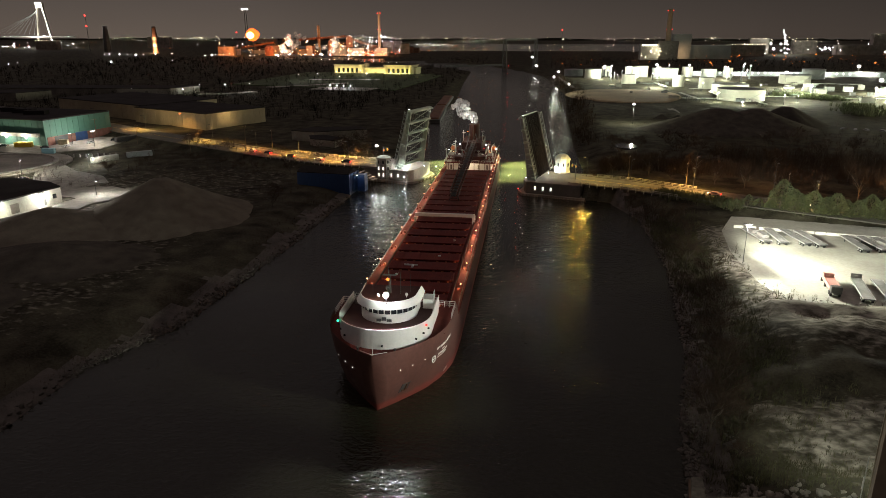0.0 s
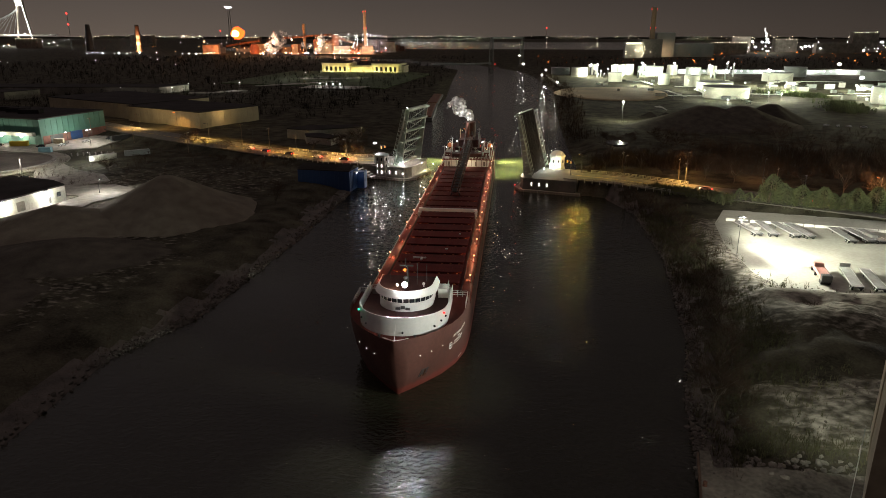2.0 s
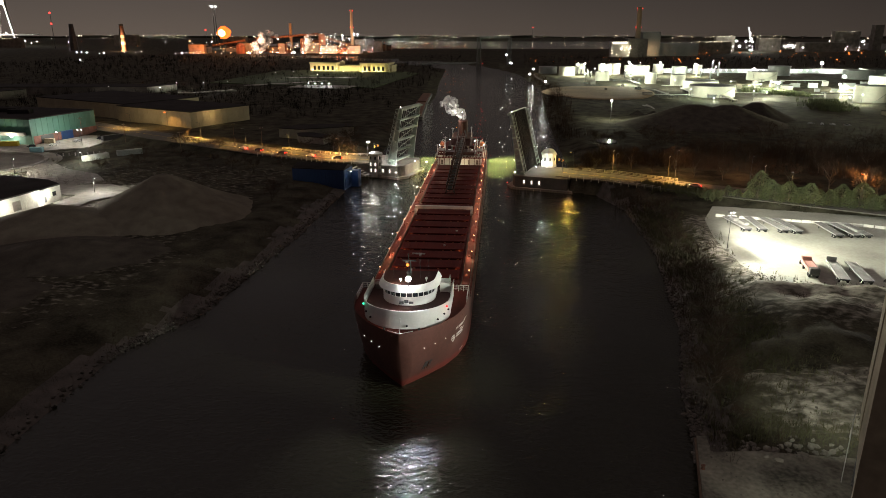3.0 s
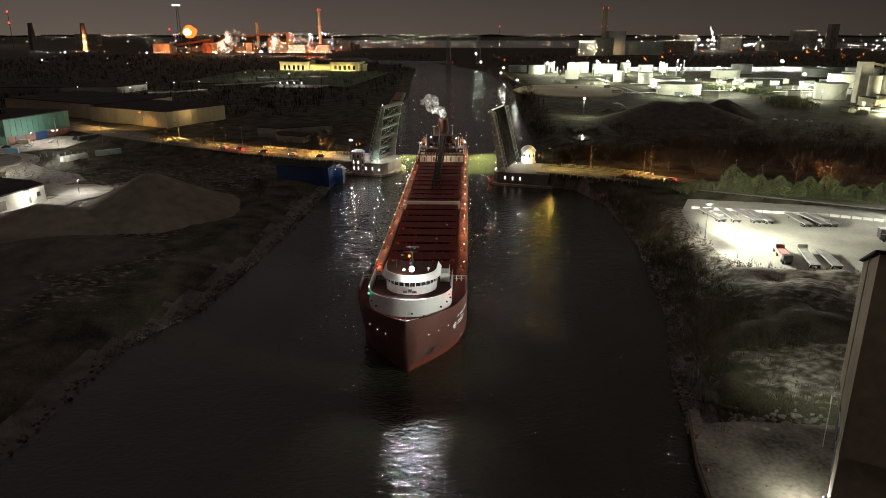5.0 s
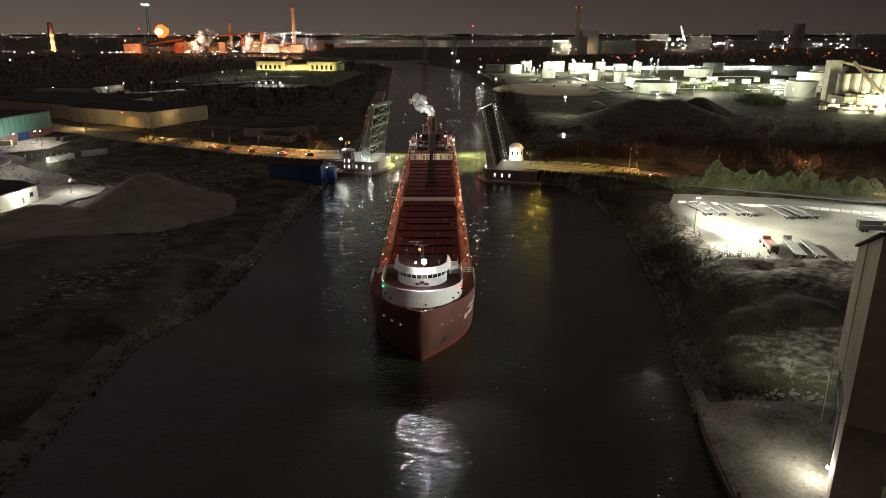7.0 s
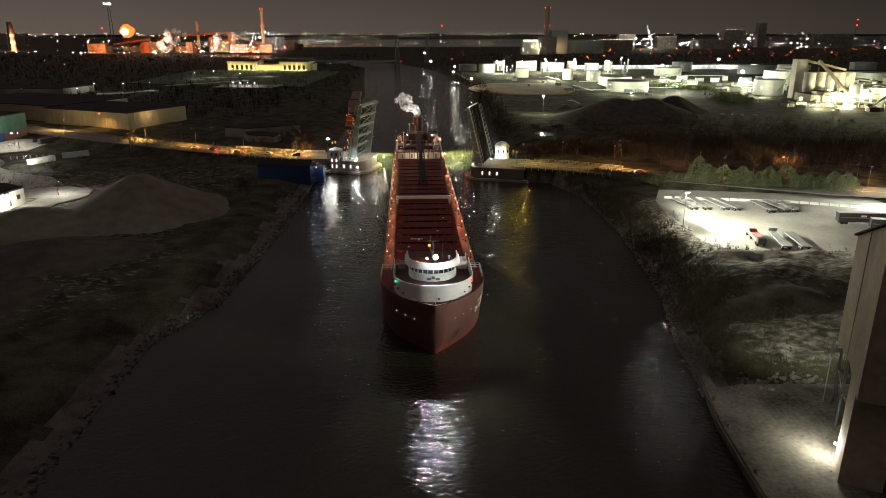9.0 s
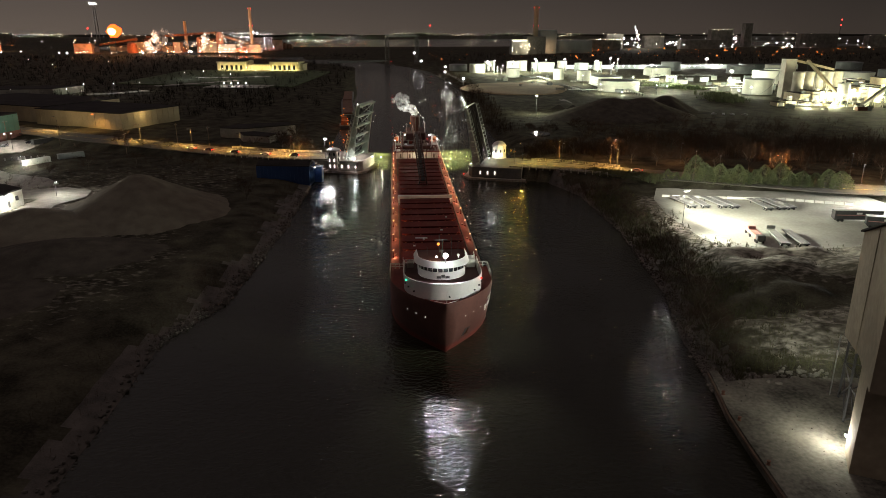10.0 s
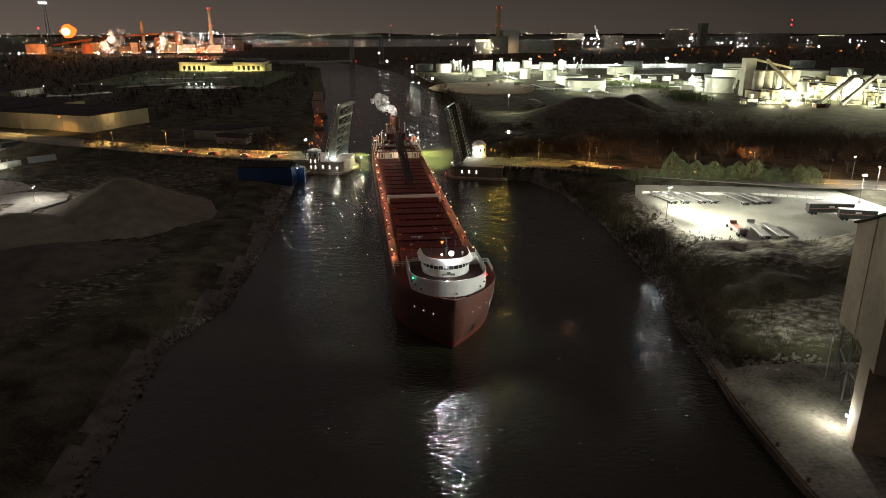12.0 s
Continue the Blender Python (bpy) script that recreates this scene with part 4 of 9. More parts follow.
prism(bm, [(-6.0, 196), (6.0, 196), (6.0, 221), (-6.0, 221)], 11.15, 14.2)
prism(bm, [(-4.6, 198), (4.6, 198), (4.6, 219), (-4.6, 219)], 14.2, 17.4)
part("upper_cabin", bm, "boomsteel", ship, "dark red upper cabins round the funnel")
for s in (-1, 1):
    for k in range(4):
        bm = B()
        box(bm, s * 6.02 - 0.03, s * 6.02 + 0.03, 198 + 5 * k, 199 + 5 * k, 12.2, 13.1)
        part("cabin_window", bm, "litwindowdim", ship)
bm = B()
rows = []
for z, sx, sy in ((17.4, 2.6, 4.4), (23.5, 2.3, 3.8), (23.9, 2.45, 4.0), (24.2, 2.2, 3.6)):
    rows.append([bm.verts.new((sx * math.cos(2 * math.pi * i / 20), 210 + sy * math.sin(2 * math.pi * i / 20) + (z - 17.4) * 0.12, z)) for i in range(20)])
for R, S in zip(rows, rows[1:]):
    for i in range(20):
        bm.faces.new((R[i], R[(i + 1) % 20], S[(i + 1) % 20], S[i]))
bm.faces.new(rows[-1])
funnel = part("funnel", bm, "boomsteel", ship, "dark red oval funnel", True)
bm = B()
tube(bm, (0.0, 204.5, 17.4), (0.0, 204.5, 28.3), 0.16, 0.1)
tube(bm, (-2.4, 204.5, 24.5), (2.4, 204.5, 24.5), 0.07)
part("after_mast", bm, "darksteel", ship)
for x, z in ((-5.2, 19.5), (4.4, 20.5)):
    bm = B()
    tube(bm, (x, 197, 11.2), (x, 197, z), 0.12)
    part("lamp_post", bm, "darksteel", ship)
for x, y, z, r, m in ((0, 204.5, 28.5, 0.3, "bulbwarm"), (-2.5, 203.5, 21.5, 0.26, "bulborange"), (6.4, 196.0, 16.8, 0.3, "bulb"), (-5.2, 196.9, 17.0, 0.26, "bulb"), (10.4, 199, 14.6, 0.3, "bulb"), (-10.2, 199, 14.0, 0.24, "bulb"), (9.6, 205, 14.4, 0.24, "bulborange"), (8.4, 192, 14.2, 0.2, "bulbdeck"), (7.4, 203, 13.0, 0.22, "bulbdeck"), (-8.8, 205, 13.2, 0.22, "bulbdeck"), (-7.6, 192, 14.2, 0.2, "bulbdeck"), (5.4, 197, 14.9, 0.18, "bulbred")):
    bm = B()
    ball(bm, (x, y, z), r, 1)
    part("deck_floodlight", bm, m, ship)
for s in (-1, 1):
    bm = B()
    lathe(bm, [(0.02, -3.2), (0.7, -2.6), (1.15, -1.0), (1.2, 1.0), (0.75, 2.6), (0.02, 3.2)], 10)
    bmesh.ops.rotate(bm, matrix=Matrix.Rotation(radians(90), 3, "X"), verts=bm.verts)
    bmesh.ops.scale(bm, vec=(1, 1, 0.85), verts=bm.verts)
    bmesh.ops.translate(bm, vec=(s * 9.3, 207, 13.6), verts=bm.verts)
    boat = part("lifeboat", bm, "orangepaint", ship, "orange covered lifeboat in its davits", True)
    bm = B()
    for y in (205, 209.2):
        tube(bm, (s * 8.2, y, 11.1), (s * 8.4, y, 14.6), 0.14)
        tube(bm, (s * 8.4, y, 14.6), (s * 9.6, y, 15.3), 0.12)
    part("davit", bm, "white", boat)
    rail([(s * 10.5, y, 11.15) for y in (183, 193, 203, 213, 223.5)], 1.1, 1.5, 0.06)
    rail([(s * 10.9, y, DECK_Z) for y in (184, 196, 208, 222)], 1.1, 1.6, 0.06)
rail([(-10.5, 183, 11.15), (10.5, 183, 11.15)], 1.0, 1.3, 0.04)
# winch house, lockers, fan heads and posts crowded before the upper cabins
bm = B()
box(bm, -6.4, 6.4, 186.5, 194.5, 11.15, 13.0)
winch = part("winch_house", bm, "boomsteel", ship, "low dark red winch house under the boom heel")
bm = B()
box(bm, -6.7, 6.7, 186.2, 194.8, 13.0, 13.15)
part("roof", bm, "boomsteel", winch)
r_aft = random.Random(77)
for k in range(16):
    x, y = r_aft.choice((-1, 1)) * r_aft.uniform(2.2, 9.6), r_aft.uniform(184.2, 202)
    h0 = 13.15 if abs(x) < 6.2 and 186.5 < y < 194 else 11.15
    w, h = r_aft.uniform(0.35, 0.9), r_aft.uniform(0.6, 1.6)
    bm = B()
    if k % 3 == 0:
        lathe(bm, [(0.28, h0), (0.28, h0 + h), (0.6, h0 + h + 0.15), (0.6, h0 + h + 0.45), (0.2, h0 + h + 0.7)], 10, x, y)
        part("ventilator", bm, "dirtyconcrete", ship)
    else:
        box(bm, x - w, x + w, y - 0.5, y + 0.5, h0, h0 + h)
        part("deck_locker", bm, r_aft.choice(("hatch", "white", "boomsteel", "rust", "dirtyconcrete")), ship)
for x, y, h in ((-9.9, 186, 5.6), (9.9, 186, 5.2), (-7.2, 196, 7.5), (7.4, 196, 6.4), (-4.2, 203, 10.5), (4.4, 203, 11.0)):
    bm = B()
    tube(bm, (x, y, 11.15), (x, y, 11.15 + h), 0.1, n=6)
    tube(bm, (x - 0.8, y, 10.6 + h), (x + 0.8, y, 10.6 + h), 0.06, n=5)
    part("signal_post", bm, "white", ship)
for s in (-1, 1):
    bm = B()
    box(bm, s * 8.6 - 1.1, s * 8.6 + 1.1, 188.5, 195.5, 11.15, 13.2)
    wing = part("wing_house", bm, "deck", ship, "small dark red house on the boat deck")
    bm = B()
    box(bm, s * 8.6 - 1.3, s * 8.6 + 1.3, 188.2, 195.7, 13.2, 13.35)
    part("roof", bm, "dirtyconcrete", wing)
    for k in range(3):
        bm = B()
        ball(bm, (s * 8.6 - 0.7 + 0.7 * k, 188.45, 12.4), 0.16, 1)
        part("porthole", bm, "litwindow", wing)
    for y in (190, 199, 215, 220):
        bm = B()
        lathe(bm, [(0.35, 11.15), (0.35, 12.6), (0.7, 12.8), (0.75, 13.2), (0.3, 13.5)], 10, s * 5.0, y if y > 196 else y + 2)
        part("ventilator", bm, "white", ship)
    bm = B()
    tube(bm, (s * 3.0, 200.5, 14.2), (s * 1.4, 200.5, 21.0), 0.22)
    part("boom_post", bm, "darksteel", ship)
    bm = B()
    tube(bm, (s * 1.4, 200.5, 20.8), (0.3, 150, 14.4), 0.06, n=4)
    part("boom_stay", bm, "darksteel", ship)
bm = B()
box(bm, -5.9, 5.9, 226, 240, DECK_Z + 1.4, 12.0)
part("stern_house", bm, "hatch", ship)
# lights carried by the ship
spot_light((1.4, 6.3, 19.2), (2.0, -23, 0), 26000, (0.93, 0.92, 1.0), 64, 0.9, 0.6)
for p, w, c in (((7.6, 194.6, 16.4), 160, COOL), ((-5.2, 194.8, 16.6), 120, COOL), ((10.2, 201, 13.4), 260, WARM), ((-8.4, 201, 13.0), 200, WARM), ((0.9, 179.5, 10.2), 420, WARM), ((-1.4, 9.0, 18.8), 120, WARM), ((-0.2, 202.0, 21.0), 150, SODIUM)):
    point_light(p, w, c, 0.3)
for s in (-1, 1):
    for y in (186, 194, 202, 210, 217):
        point_light((0.9 + s * 10.9, y, 10.4), 60, (1.0, 0.6, 0.35), 0.15)

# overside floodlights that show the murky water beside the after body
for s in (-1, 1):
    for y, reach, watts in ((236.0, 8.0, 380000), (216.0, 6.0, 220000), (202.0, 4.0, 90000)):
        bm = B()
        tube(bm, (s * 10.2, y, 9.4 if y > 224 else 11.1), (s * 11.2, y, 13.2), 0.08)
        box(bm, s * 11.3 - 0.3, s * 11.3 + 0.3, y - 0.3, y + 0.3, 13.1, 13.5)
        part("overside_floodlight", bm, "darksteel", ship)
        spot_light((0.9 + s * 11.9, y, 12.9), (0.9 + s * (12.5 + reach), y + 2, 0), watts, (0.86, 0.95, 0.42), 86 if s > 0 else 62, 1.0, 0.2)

# ---- bascule bridge ----
U = Vector((math.cos(radians(-16.5)), math.sin(radians(-16.5)), 0))   # along the roadway
V = Vector((-U.y, U.x, 0))                                            # across it, away from the camera
MID = Vector((2.5, 193.2, 0))


def at(u, v, z=0.0):
    return MID + u * U + v * V + Vector((0, 0, z))


BRIDGE_TURN = Matrix.Translation(MID) @ Matrix.Rotation(radians(-16.5), 4, "Z")


def pier(sign, name, label):
    """Concrete pier with a pointed fender, lit engine-room windows and a timber skirt. Local: x along the road, y across."""
    th = thing(name, BRIDGE_TURN, label, "bridge pier", "bridge piers")
    tip, back = 23.5 * sign, 52.0 * sign
    out = [(tip, 9.0), (tip, -9.5), (tip + sign * 3.0, -14.0), (back, -14.0), (back, 13.0), (tip + sign * 3, 13.0)]
    out = out if sign > 0 else out[::-1]
    bm = B()
    prism(bm, out, -2.5, 0.9)
    part("fender", bm, "dirtyconcrete", th, "low stained concrete fender")
    bm = B()
    wall = [(tip + sign * 2, 8.2), (tip + sign * 2, -8.6), (tip + sign * 4.2, -12.6), (back - sign * 2, -12.6), (back - sign * 2, 12.0), (tip + sign * 4.2, 12.0)]
    wall = wall if sign > 0 else wall[::-1]
    prism(bm, wall, 0.9, 5.3)
    # dark asphalt on the east pier stands in for its unlit walls
    body = part("pier_wall", bm, "dirtyconcrete" if sign < 0 else "road", th)
    bm = B()
    cap = [(tip + sign * 1.8, 8.4), (tip + sign * 1.8, -8.8), (tip + sign * 4.0, -12.9), (back - sign * 2, -12.9), (back - sign * 2, 12.2), (tip + sign * 4.0, 12.2)]
    cap = cap if sign > 0 else cap[::-1]
    prism(bm, cap, 5.3, 5.75)
    part("coping", bm, "dirtyconcrete" if sign < 0 else "road", th)
    for k in range(3):
        x = tip + sign * (8.0 + 3.3 * k)
        bm = B()
        box(bm, x - 0.34, x + 0.34, -12.72, -12.58, 2.6, 4.0)
        part("lit_window", bm, "litwindow", body, "lit engine-room window")
        bm = B()
        box(bm, x - 0.62, x + 0.62, -12.78, -12.6, 2.2, 2.4)
        part("window_sill", bm, "concrete", body)
    bm = B()
    box(bm, -0.2, 0.2, -0.35, 0.0, -1.5, 0.65)
    pile_mesh = mesh_of("fender_pile", bm, "wood")
    for k in range(18):
        piece("fender_pile", pile_mesh, th, pose(tip + sign * (3.5 + 1.5 * k), -14.0, 0))
    for k in range(12):
        piece("fender_pile", pile_mesh, th, pose(tip, -9.0 + 1.5 * k, 0, 0, 0, -90 * sign))
    return th


pier(-1, "bridge_pier", "stained concrete bascule pier with lit windows, west bank")
pier(1, "bridge_pier", "stained concrete bascule pier with lit windows, east bank")


def leaf(sign):
    """A raised bascule leaf: two plate girders, floor beams, stringers, laced bracing and a grating deck."""
    # local: the leaf lies along +x from the trunnion, roadway side up; then it is turned up
    lean = 75.5
    m = BRIDGE_TURN @ Matrix.Translation((33.0 * sign if sign < 0 else 31.0, 0, 6.4)) @ Matrix.Rotation(0 if sign < 0 else math.pi, 4, "Z") @ Matrix.Rotation(radians(-lean), 4, "Y")
    th = thing("bascule_leaf", m, "raised grey steel bascule leaf with laced girders", "bridge leaf", "bascule leaves")
    # the east leaf's shade is put in by darker materials than the west's
    L, W = 26.2, 10.2
    for s in (-1, 1):
        bm = B()
        # deep at the heel and shallow at the tip, with an arched lower edge
        n = 12
        prof = [(-3.0, -0.2)] + [(L * i / n, 0.0) for i in range(n + 1)]
        low = [(L * i / n, -1.1 - 2.5 * (1 - i / n) ** 1.5) for i in range(n, -1, -1)] + [(-3.0, -4.0)]
        pts = prof + low
        A = [bm.verts.new((x, s * W - 0.25, z)) for x, z in pts]
        C = [bm.verts.new((x, s * W + 0.25, z)) for x, z in pts]
        bm.faces.new(A)
        bm.faces.new(C[::-1])
        for i in range(len(pts)):
            j = (i + 1) % len(pts)
            bm.faces.new((A[i], A[j], C[j], C[i]))
        girder = part("main_girder", bm, "bridgesteel" if sign < 0 else "tankgrey", th)
        for i in range(1, 12):
            x = L * i / n
            dep = 1.1 + 2.5 * (1 - i / n) ** 1.5
            bm = B()
            box(bm, x - 0.08, x + 0.08, s * W - 0.5, s * W + 0.5, -dep + 0.05, -0.05)
            part("stiffener", bm, "bridgesteel", girder)
        bm = B()
        beam(bm, (0, s * (W + 1.4), 0.2), (L - 0.5, s * (W + 1.4), 0.2), 0.3, 0.35)
        part("sidewalk_stringer", bm, "bridgesteel", th)
        bm = B()
        for i in range(0, 16):
            x = 1 + (L - 2) * i / 15
            tube(bm, (x, s * (W + 1.4), 0.3), (x, s * (W + 1.4), 1.5), 0.06, n=4)
        beam(bm, (0.5, s * (W + 1.4), 1.5), (L - 0.5, s * (W + 1.4), 1.5), 0.12, 0.12)
        beam(bm, (0.5, s * (W + 1.4), 0.9), (L - 0.5, s * (W + 1.4), 0.9), 0.08, 0.08)
        part("handrail", bm, "bridgesteel", th)
    for i in range(6):
        x = 0.8 + (L - 1.3) * i / 5
        bm = B()
        box(bm, x - 0.34, x + 0.34, -W - 1.4, W + 1.4, -1.5, -0.1)
        part("floor_beam", bm, "bridgesteel", th)
    for i in range(5):
        x0, x1 = 0.8 + (L - 1.3) * i / 5, 0.8 + (L - 1.3) * (i + 1) / 5
        for a, b in ((-1, 1), (1, -1)):
            bm = B()
            beam(bm, (x0, a * W, -1.15), (x1, b * W, -1.15), 0.18, 0.18)
            part("cross_brace", bm, "bridgesteel", th)
    for k in range(7):
        y = -6.6 + 2.2 * k
        bm = B()
        box(bm, 0, L, y - 0.09, y + 0.09, -0.45, -0.05)
        part("stringer", bm, "darksteel", th)
    bm = B()
    for k in range(26):
        y = -W + 0.4 + (2 * W - 0.8) * k / 25
        box(bm, 0.2, L, y - 0.03, y + 0.03, 0.0, 0.12)
    for k in range(40):
        x = 0.3 + (L - 0.5) * k / 39
        box(bm, x - 0.03, x + 0.03, -W, W, -0.02, 0.1)
    part("deck_grating", bm, "darksteel" if sign < 0 else "roof", th, "open steel grating roadway")
    bm = B()
    box(bm, 0.2, L - 0.2, -W + 0.3, W - 0.3, -0.09, -0.03)
    part("deck_plate", bm, "darksteel" if sign < 0 else "roof", th, "dark steel plate under the grating")
    for y0, y1 in ((-W - 1.4, -W + 0.9), (W - 0.9, W + 1.4)):
        bm = B()
        box(bm, 0.2, L - 0.1, y0, y1, 0.12, 0.30)
        part("footway", bm, "bridgesteel" if sign < 0 else "roof", th, "steel footway beside the grating")
    for y0 in (-3.4, 3.4):
        bm = B()
        box(bm, 0.2, L - 0.1, y0 - 0.22, y0 + 0.22, 0.12, 0.24)
        part("wheel_track", bm, "tankgrey" if sign < 0 else "roof", th)
    bm = B()
    box(bm, L - 0.2, L + 0.15, -W - 0.2, W + 0.2, -1.2, 0.1)
    part("nose_plate", bm, "bridgesteel", th)
    bm = B()
    ball(bm, (L + 0.3, -W * sign * -1, 0.3), 0.2, 1)
    part("navigation_lamp", bm, "bulb", th)
    return th


leaf(-1)
leaf(1)


def gatehouse(u, v, big, label):
    """An octagonal operator's house with arched windows, cornice and a dome."""
    th = thing("bridge_house", BRIDGE_TURN @ Matrix.Translation((u, v, 0)), label, "bridge house", "bridge houses")
    r, z0, z1 = (3.1, 0.6, 10.4) if big else (3.2, 6.0, 11.4)
    bm = B()
    lathe(bm, [(r * 1.1, z0), (r * 1.1, z0 + 0.8), (r, z0 + 0.9), (r, z1), (r * 1.12, z1 + 0.1), (r * 1.12, z1 + 0.55)], 8)
    wall = part("wall", bm, "dirtyconcrete" if big else "whitewall", th)
    bm = B()
    lathe(bm, [(r * 1.02, z1 + 0.55), (r * 0.95, z1 + 0.8), (r * 0.5, z1 + 1.3), (0.01, z1 + 1.5)] if big else [(r * 1.02, z1 + 0.55), (r * 0.95, z1 + 1.2), (r * 0.7, z1 + 2.0), (r * 0.3, z1 + 2.5), (0.01, z1 + 2.6)], 8)
    part("dome_roof", bm, "steel" if big else "whitewall", th)
    for row, lit in ((z0 + 2.2, True), (z0 + 5.0, True), (z1 - 2.0, False)) if big else ((z1 - 2.6, False),):
        for i in range(8):
            a = 2 * math.pi * (i + 0.5) / 8
            on = lit and i in (5, 6)
            bm = B()
            box(bm, -0.06, 0.06, -0.32, 0.32, 0, 1.2)
            tube(bm, (-0.06, 0, 1.2), (0.06, 0, 1.2), 0.32, n=10)
            w = part("window", bm, "litwindow" if on else "glass", th)
            w.matrix_basis = Matrix.Rotation(a, 4, "Z") @ Matrix.Translation((r * math.cos(math.pi / 8) + 0.02, 0, row))
    return th


gatehouse(-38.8, -12.0, True, "grey concrete octagonal bridge tower with dome and lit windows")
gatehouse(36.5, 11.5, False, "pale floodlit octagonal bridge house with arched windows and dome")


def street_lamp(x, y, z, height, turn=0.0, bulb="bulborange", label="tall street lamp with a sodium head on a steel pole", arm=1.8, size=0.38, group="street lamps"):
    th = thing("street_lamp", pose(x, y, z, 0, 0, turn), label, "street lamp", group)
    bm = B()
    tube(bm, (0, 0, -0.3), (0, 0, height), 0.12, 0.07)
    part("pole", bm, "darksteel", th)
    bm = B()
    tube(bm, (0, 0, height - 0.1), (arm, 0, height + 0.25), 0.05)
    part("arm", bm, "darksteel", th)
    bm = B()
    box(bm, arm - 0.4, arm + 0.8, -0.36, 0.36, height + 0.14, height + 0.36)
    part("lamp_head", bm, "darksteel", th)
    bm = B()
    ball(bm, (arm + 0.2, 0, height + 0.12), size, 1, 0.5)
    part("bulb", bm, bulb, th)
    return th


def light_of(x, y, z, height, turn, watts, col, arm=1.8, cutoff=True):
    """The light of a street lamp: thrown down on the road, or all round where the head has no shade."""
    a = radians(turn)
    p = (x + math.cos(a) * (arm + 0.2), y + math.sin(a) * (arm + 0.2), z + height - 0.45)
    if cutoff:
        spot_light(p, (p[0], p[1] + 0.01, z), watts * 2.8, col, 144, 0.5, 0.3)
    else:
        point_light(p, watts, col, 0.3)


# lamps on and by the bridge
p = at(-44.6, -8.5)
street_lamp(p.x, p.y, 5.8, 9.4, -40, "bulb", "bright white street lamp beside the bridge tower", 0.6, 0.8)
light_of(p.x, p.y, 5.8, 9.4, -40, 4200, COOL, 0.6, False)
spot_light((p.x + 0.7, p.y - 1.0, 14.6), (-22, 110, 0), 1500, COOL, 40, 0.9, 0.8)
p = at(48.5, 6.0)
street_lamp(p.x, p.y, 6.0, 8.0, 200, "bulbyellow", "sodium street lamp beside the pale bridge house", 1.2, 0.35)
light_of(p.x, p.y, 6.0, 8.0, 200, 3000, (1.0, 0.62, 0.14), 1.2, False)
spot_light((p.x - 0.4, p.y - 0.6, 13.2), at(62, -3, 6), 9000, (1.0, 0.62, 0.14), 110, 0.8, 0.3)
spot_light((p.x - 1.3, p.y - 1.5, 13.4), (40, 105, 0), 600, (1.0, 0.66, 0.10), 30, 0.9, 0.8)


def wall_lamp(p, watts, col, bulb, r=0.35, aim=None, angle=120):
    th = thing("bulkhead_lamp", Matrix.Translation(p), "small glaring bulkhead lamp on a bracket", "lamp", "bulkhead lamps")
    bm = B()
    box(bm, -0.2, 0.2, -0.2, 0.2, r * 0.4, r * 0.4 + 0.3)
    part("bracket", bm, "darksteel", th)
    bm = B()
    ball(bm, (0, 0, 0), r, 1)
    part("bulb", bm, bulb, th)
    q = Vector(p) + Vector((0, -0.2 - r, -0.1))
    if aim:
        spot_light(q, aim, watts, col, angle, 0.6, 0.2)
    else:
        point_light(q, watts, col, 0.2)
    return th


wall_lamp(at(-27.5, -14.2, 3.4), 260, COOL, "bulb", 0.35)
wall_lamp(at(-22.0, 8.0, 4.6), 350, COOL, "bulb", 0.35)
wall_lamp(at(-23.0, -3.0, 6.8), 420, COOL, "bulb", 0.3)
wall_lamp(at(-35.0, 2.0, 6.9), 5200, (0.95, 1.0, 0.95), "bulb", 0.3)
wall_lamp(at(-29.0, -10.5, 6.6), 1500, (0.95, 1.0, 0.95), "bulb", 0.3)
wall_lamp(at(34.5, 7.4, 8.6), 1600, (0.95, 1.0, 0.90), "bulb", 0.5)
spot_light(at(33.5, 3.0, 6.6), at(36.5, 11.0, 9.6), 4600, (0.95, 1.0, 0.90), 60, 0.6, 0.2)
wall_lamp(at(26.5, -9.0, 6.6), 120, COOL, "bulb", 0.25)
wall_lamp(at(23.2, -9.0, 1.6), 14, RED, "bulbred", 0.3)
wall_lamp(at(33.0, 2.0, 7.2), 160, COOL, "bulb", 0.25)

def signal(p, turn):
    th = thing("traffic_signal", Matrix.Translation(p) @ pose(0, 0, 0, 0, 0, turn), "traffic signal on a mast with amber lights lit", "traffic signal", "traffic signals")
    bm = B()
    tube(bm, (0, 0, 0), (0, 0, 7.0), 0.12)
    tube(bm, (0, 0, 6.0), (3.0, 0, 6.3), 0.07)
    part("mast", bm, "darksteel", th)
    for x in (0.2, 2.8):
        bm = B()
        box(bm, x - 0.2, x + 0.2, -0.2, 0.2, 4.9, 6.0)
        head = part("signal_head", bm, "yellowpaint", th)
        bm = B()
        ball(bm, (x, -0.22, 5.5), 0.3, 1)
        part("lens", bm, "bulborange", head)
    return th


signal(at(-46.5, 2.0, 6.0), 60)
signal(at(45.5, -2.0, 6.0), 120)
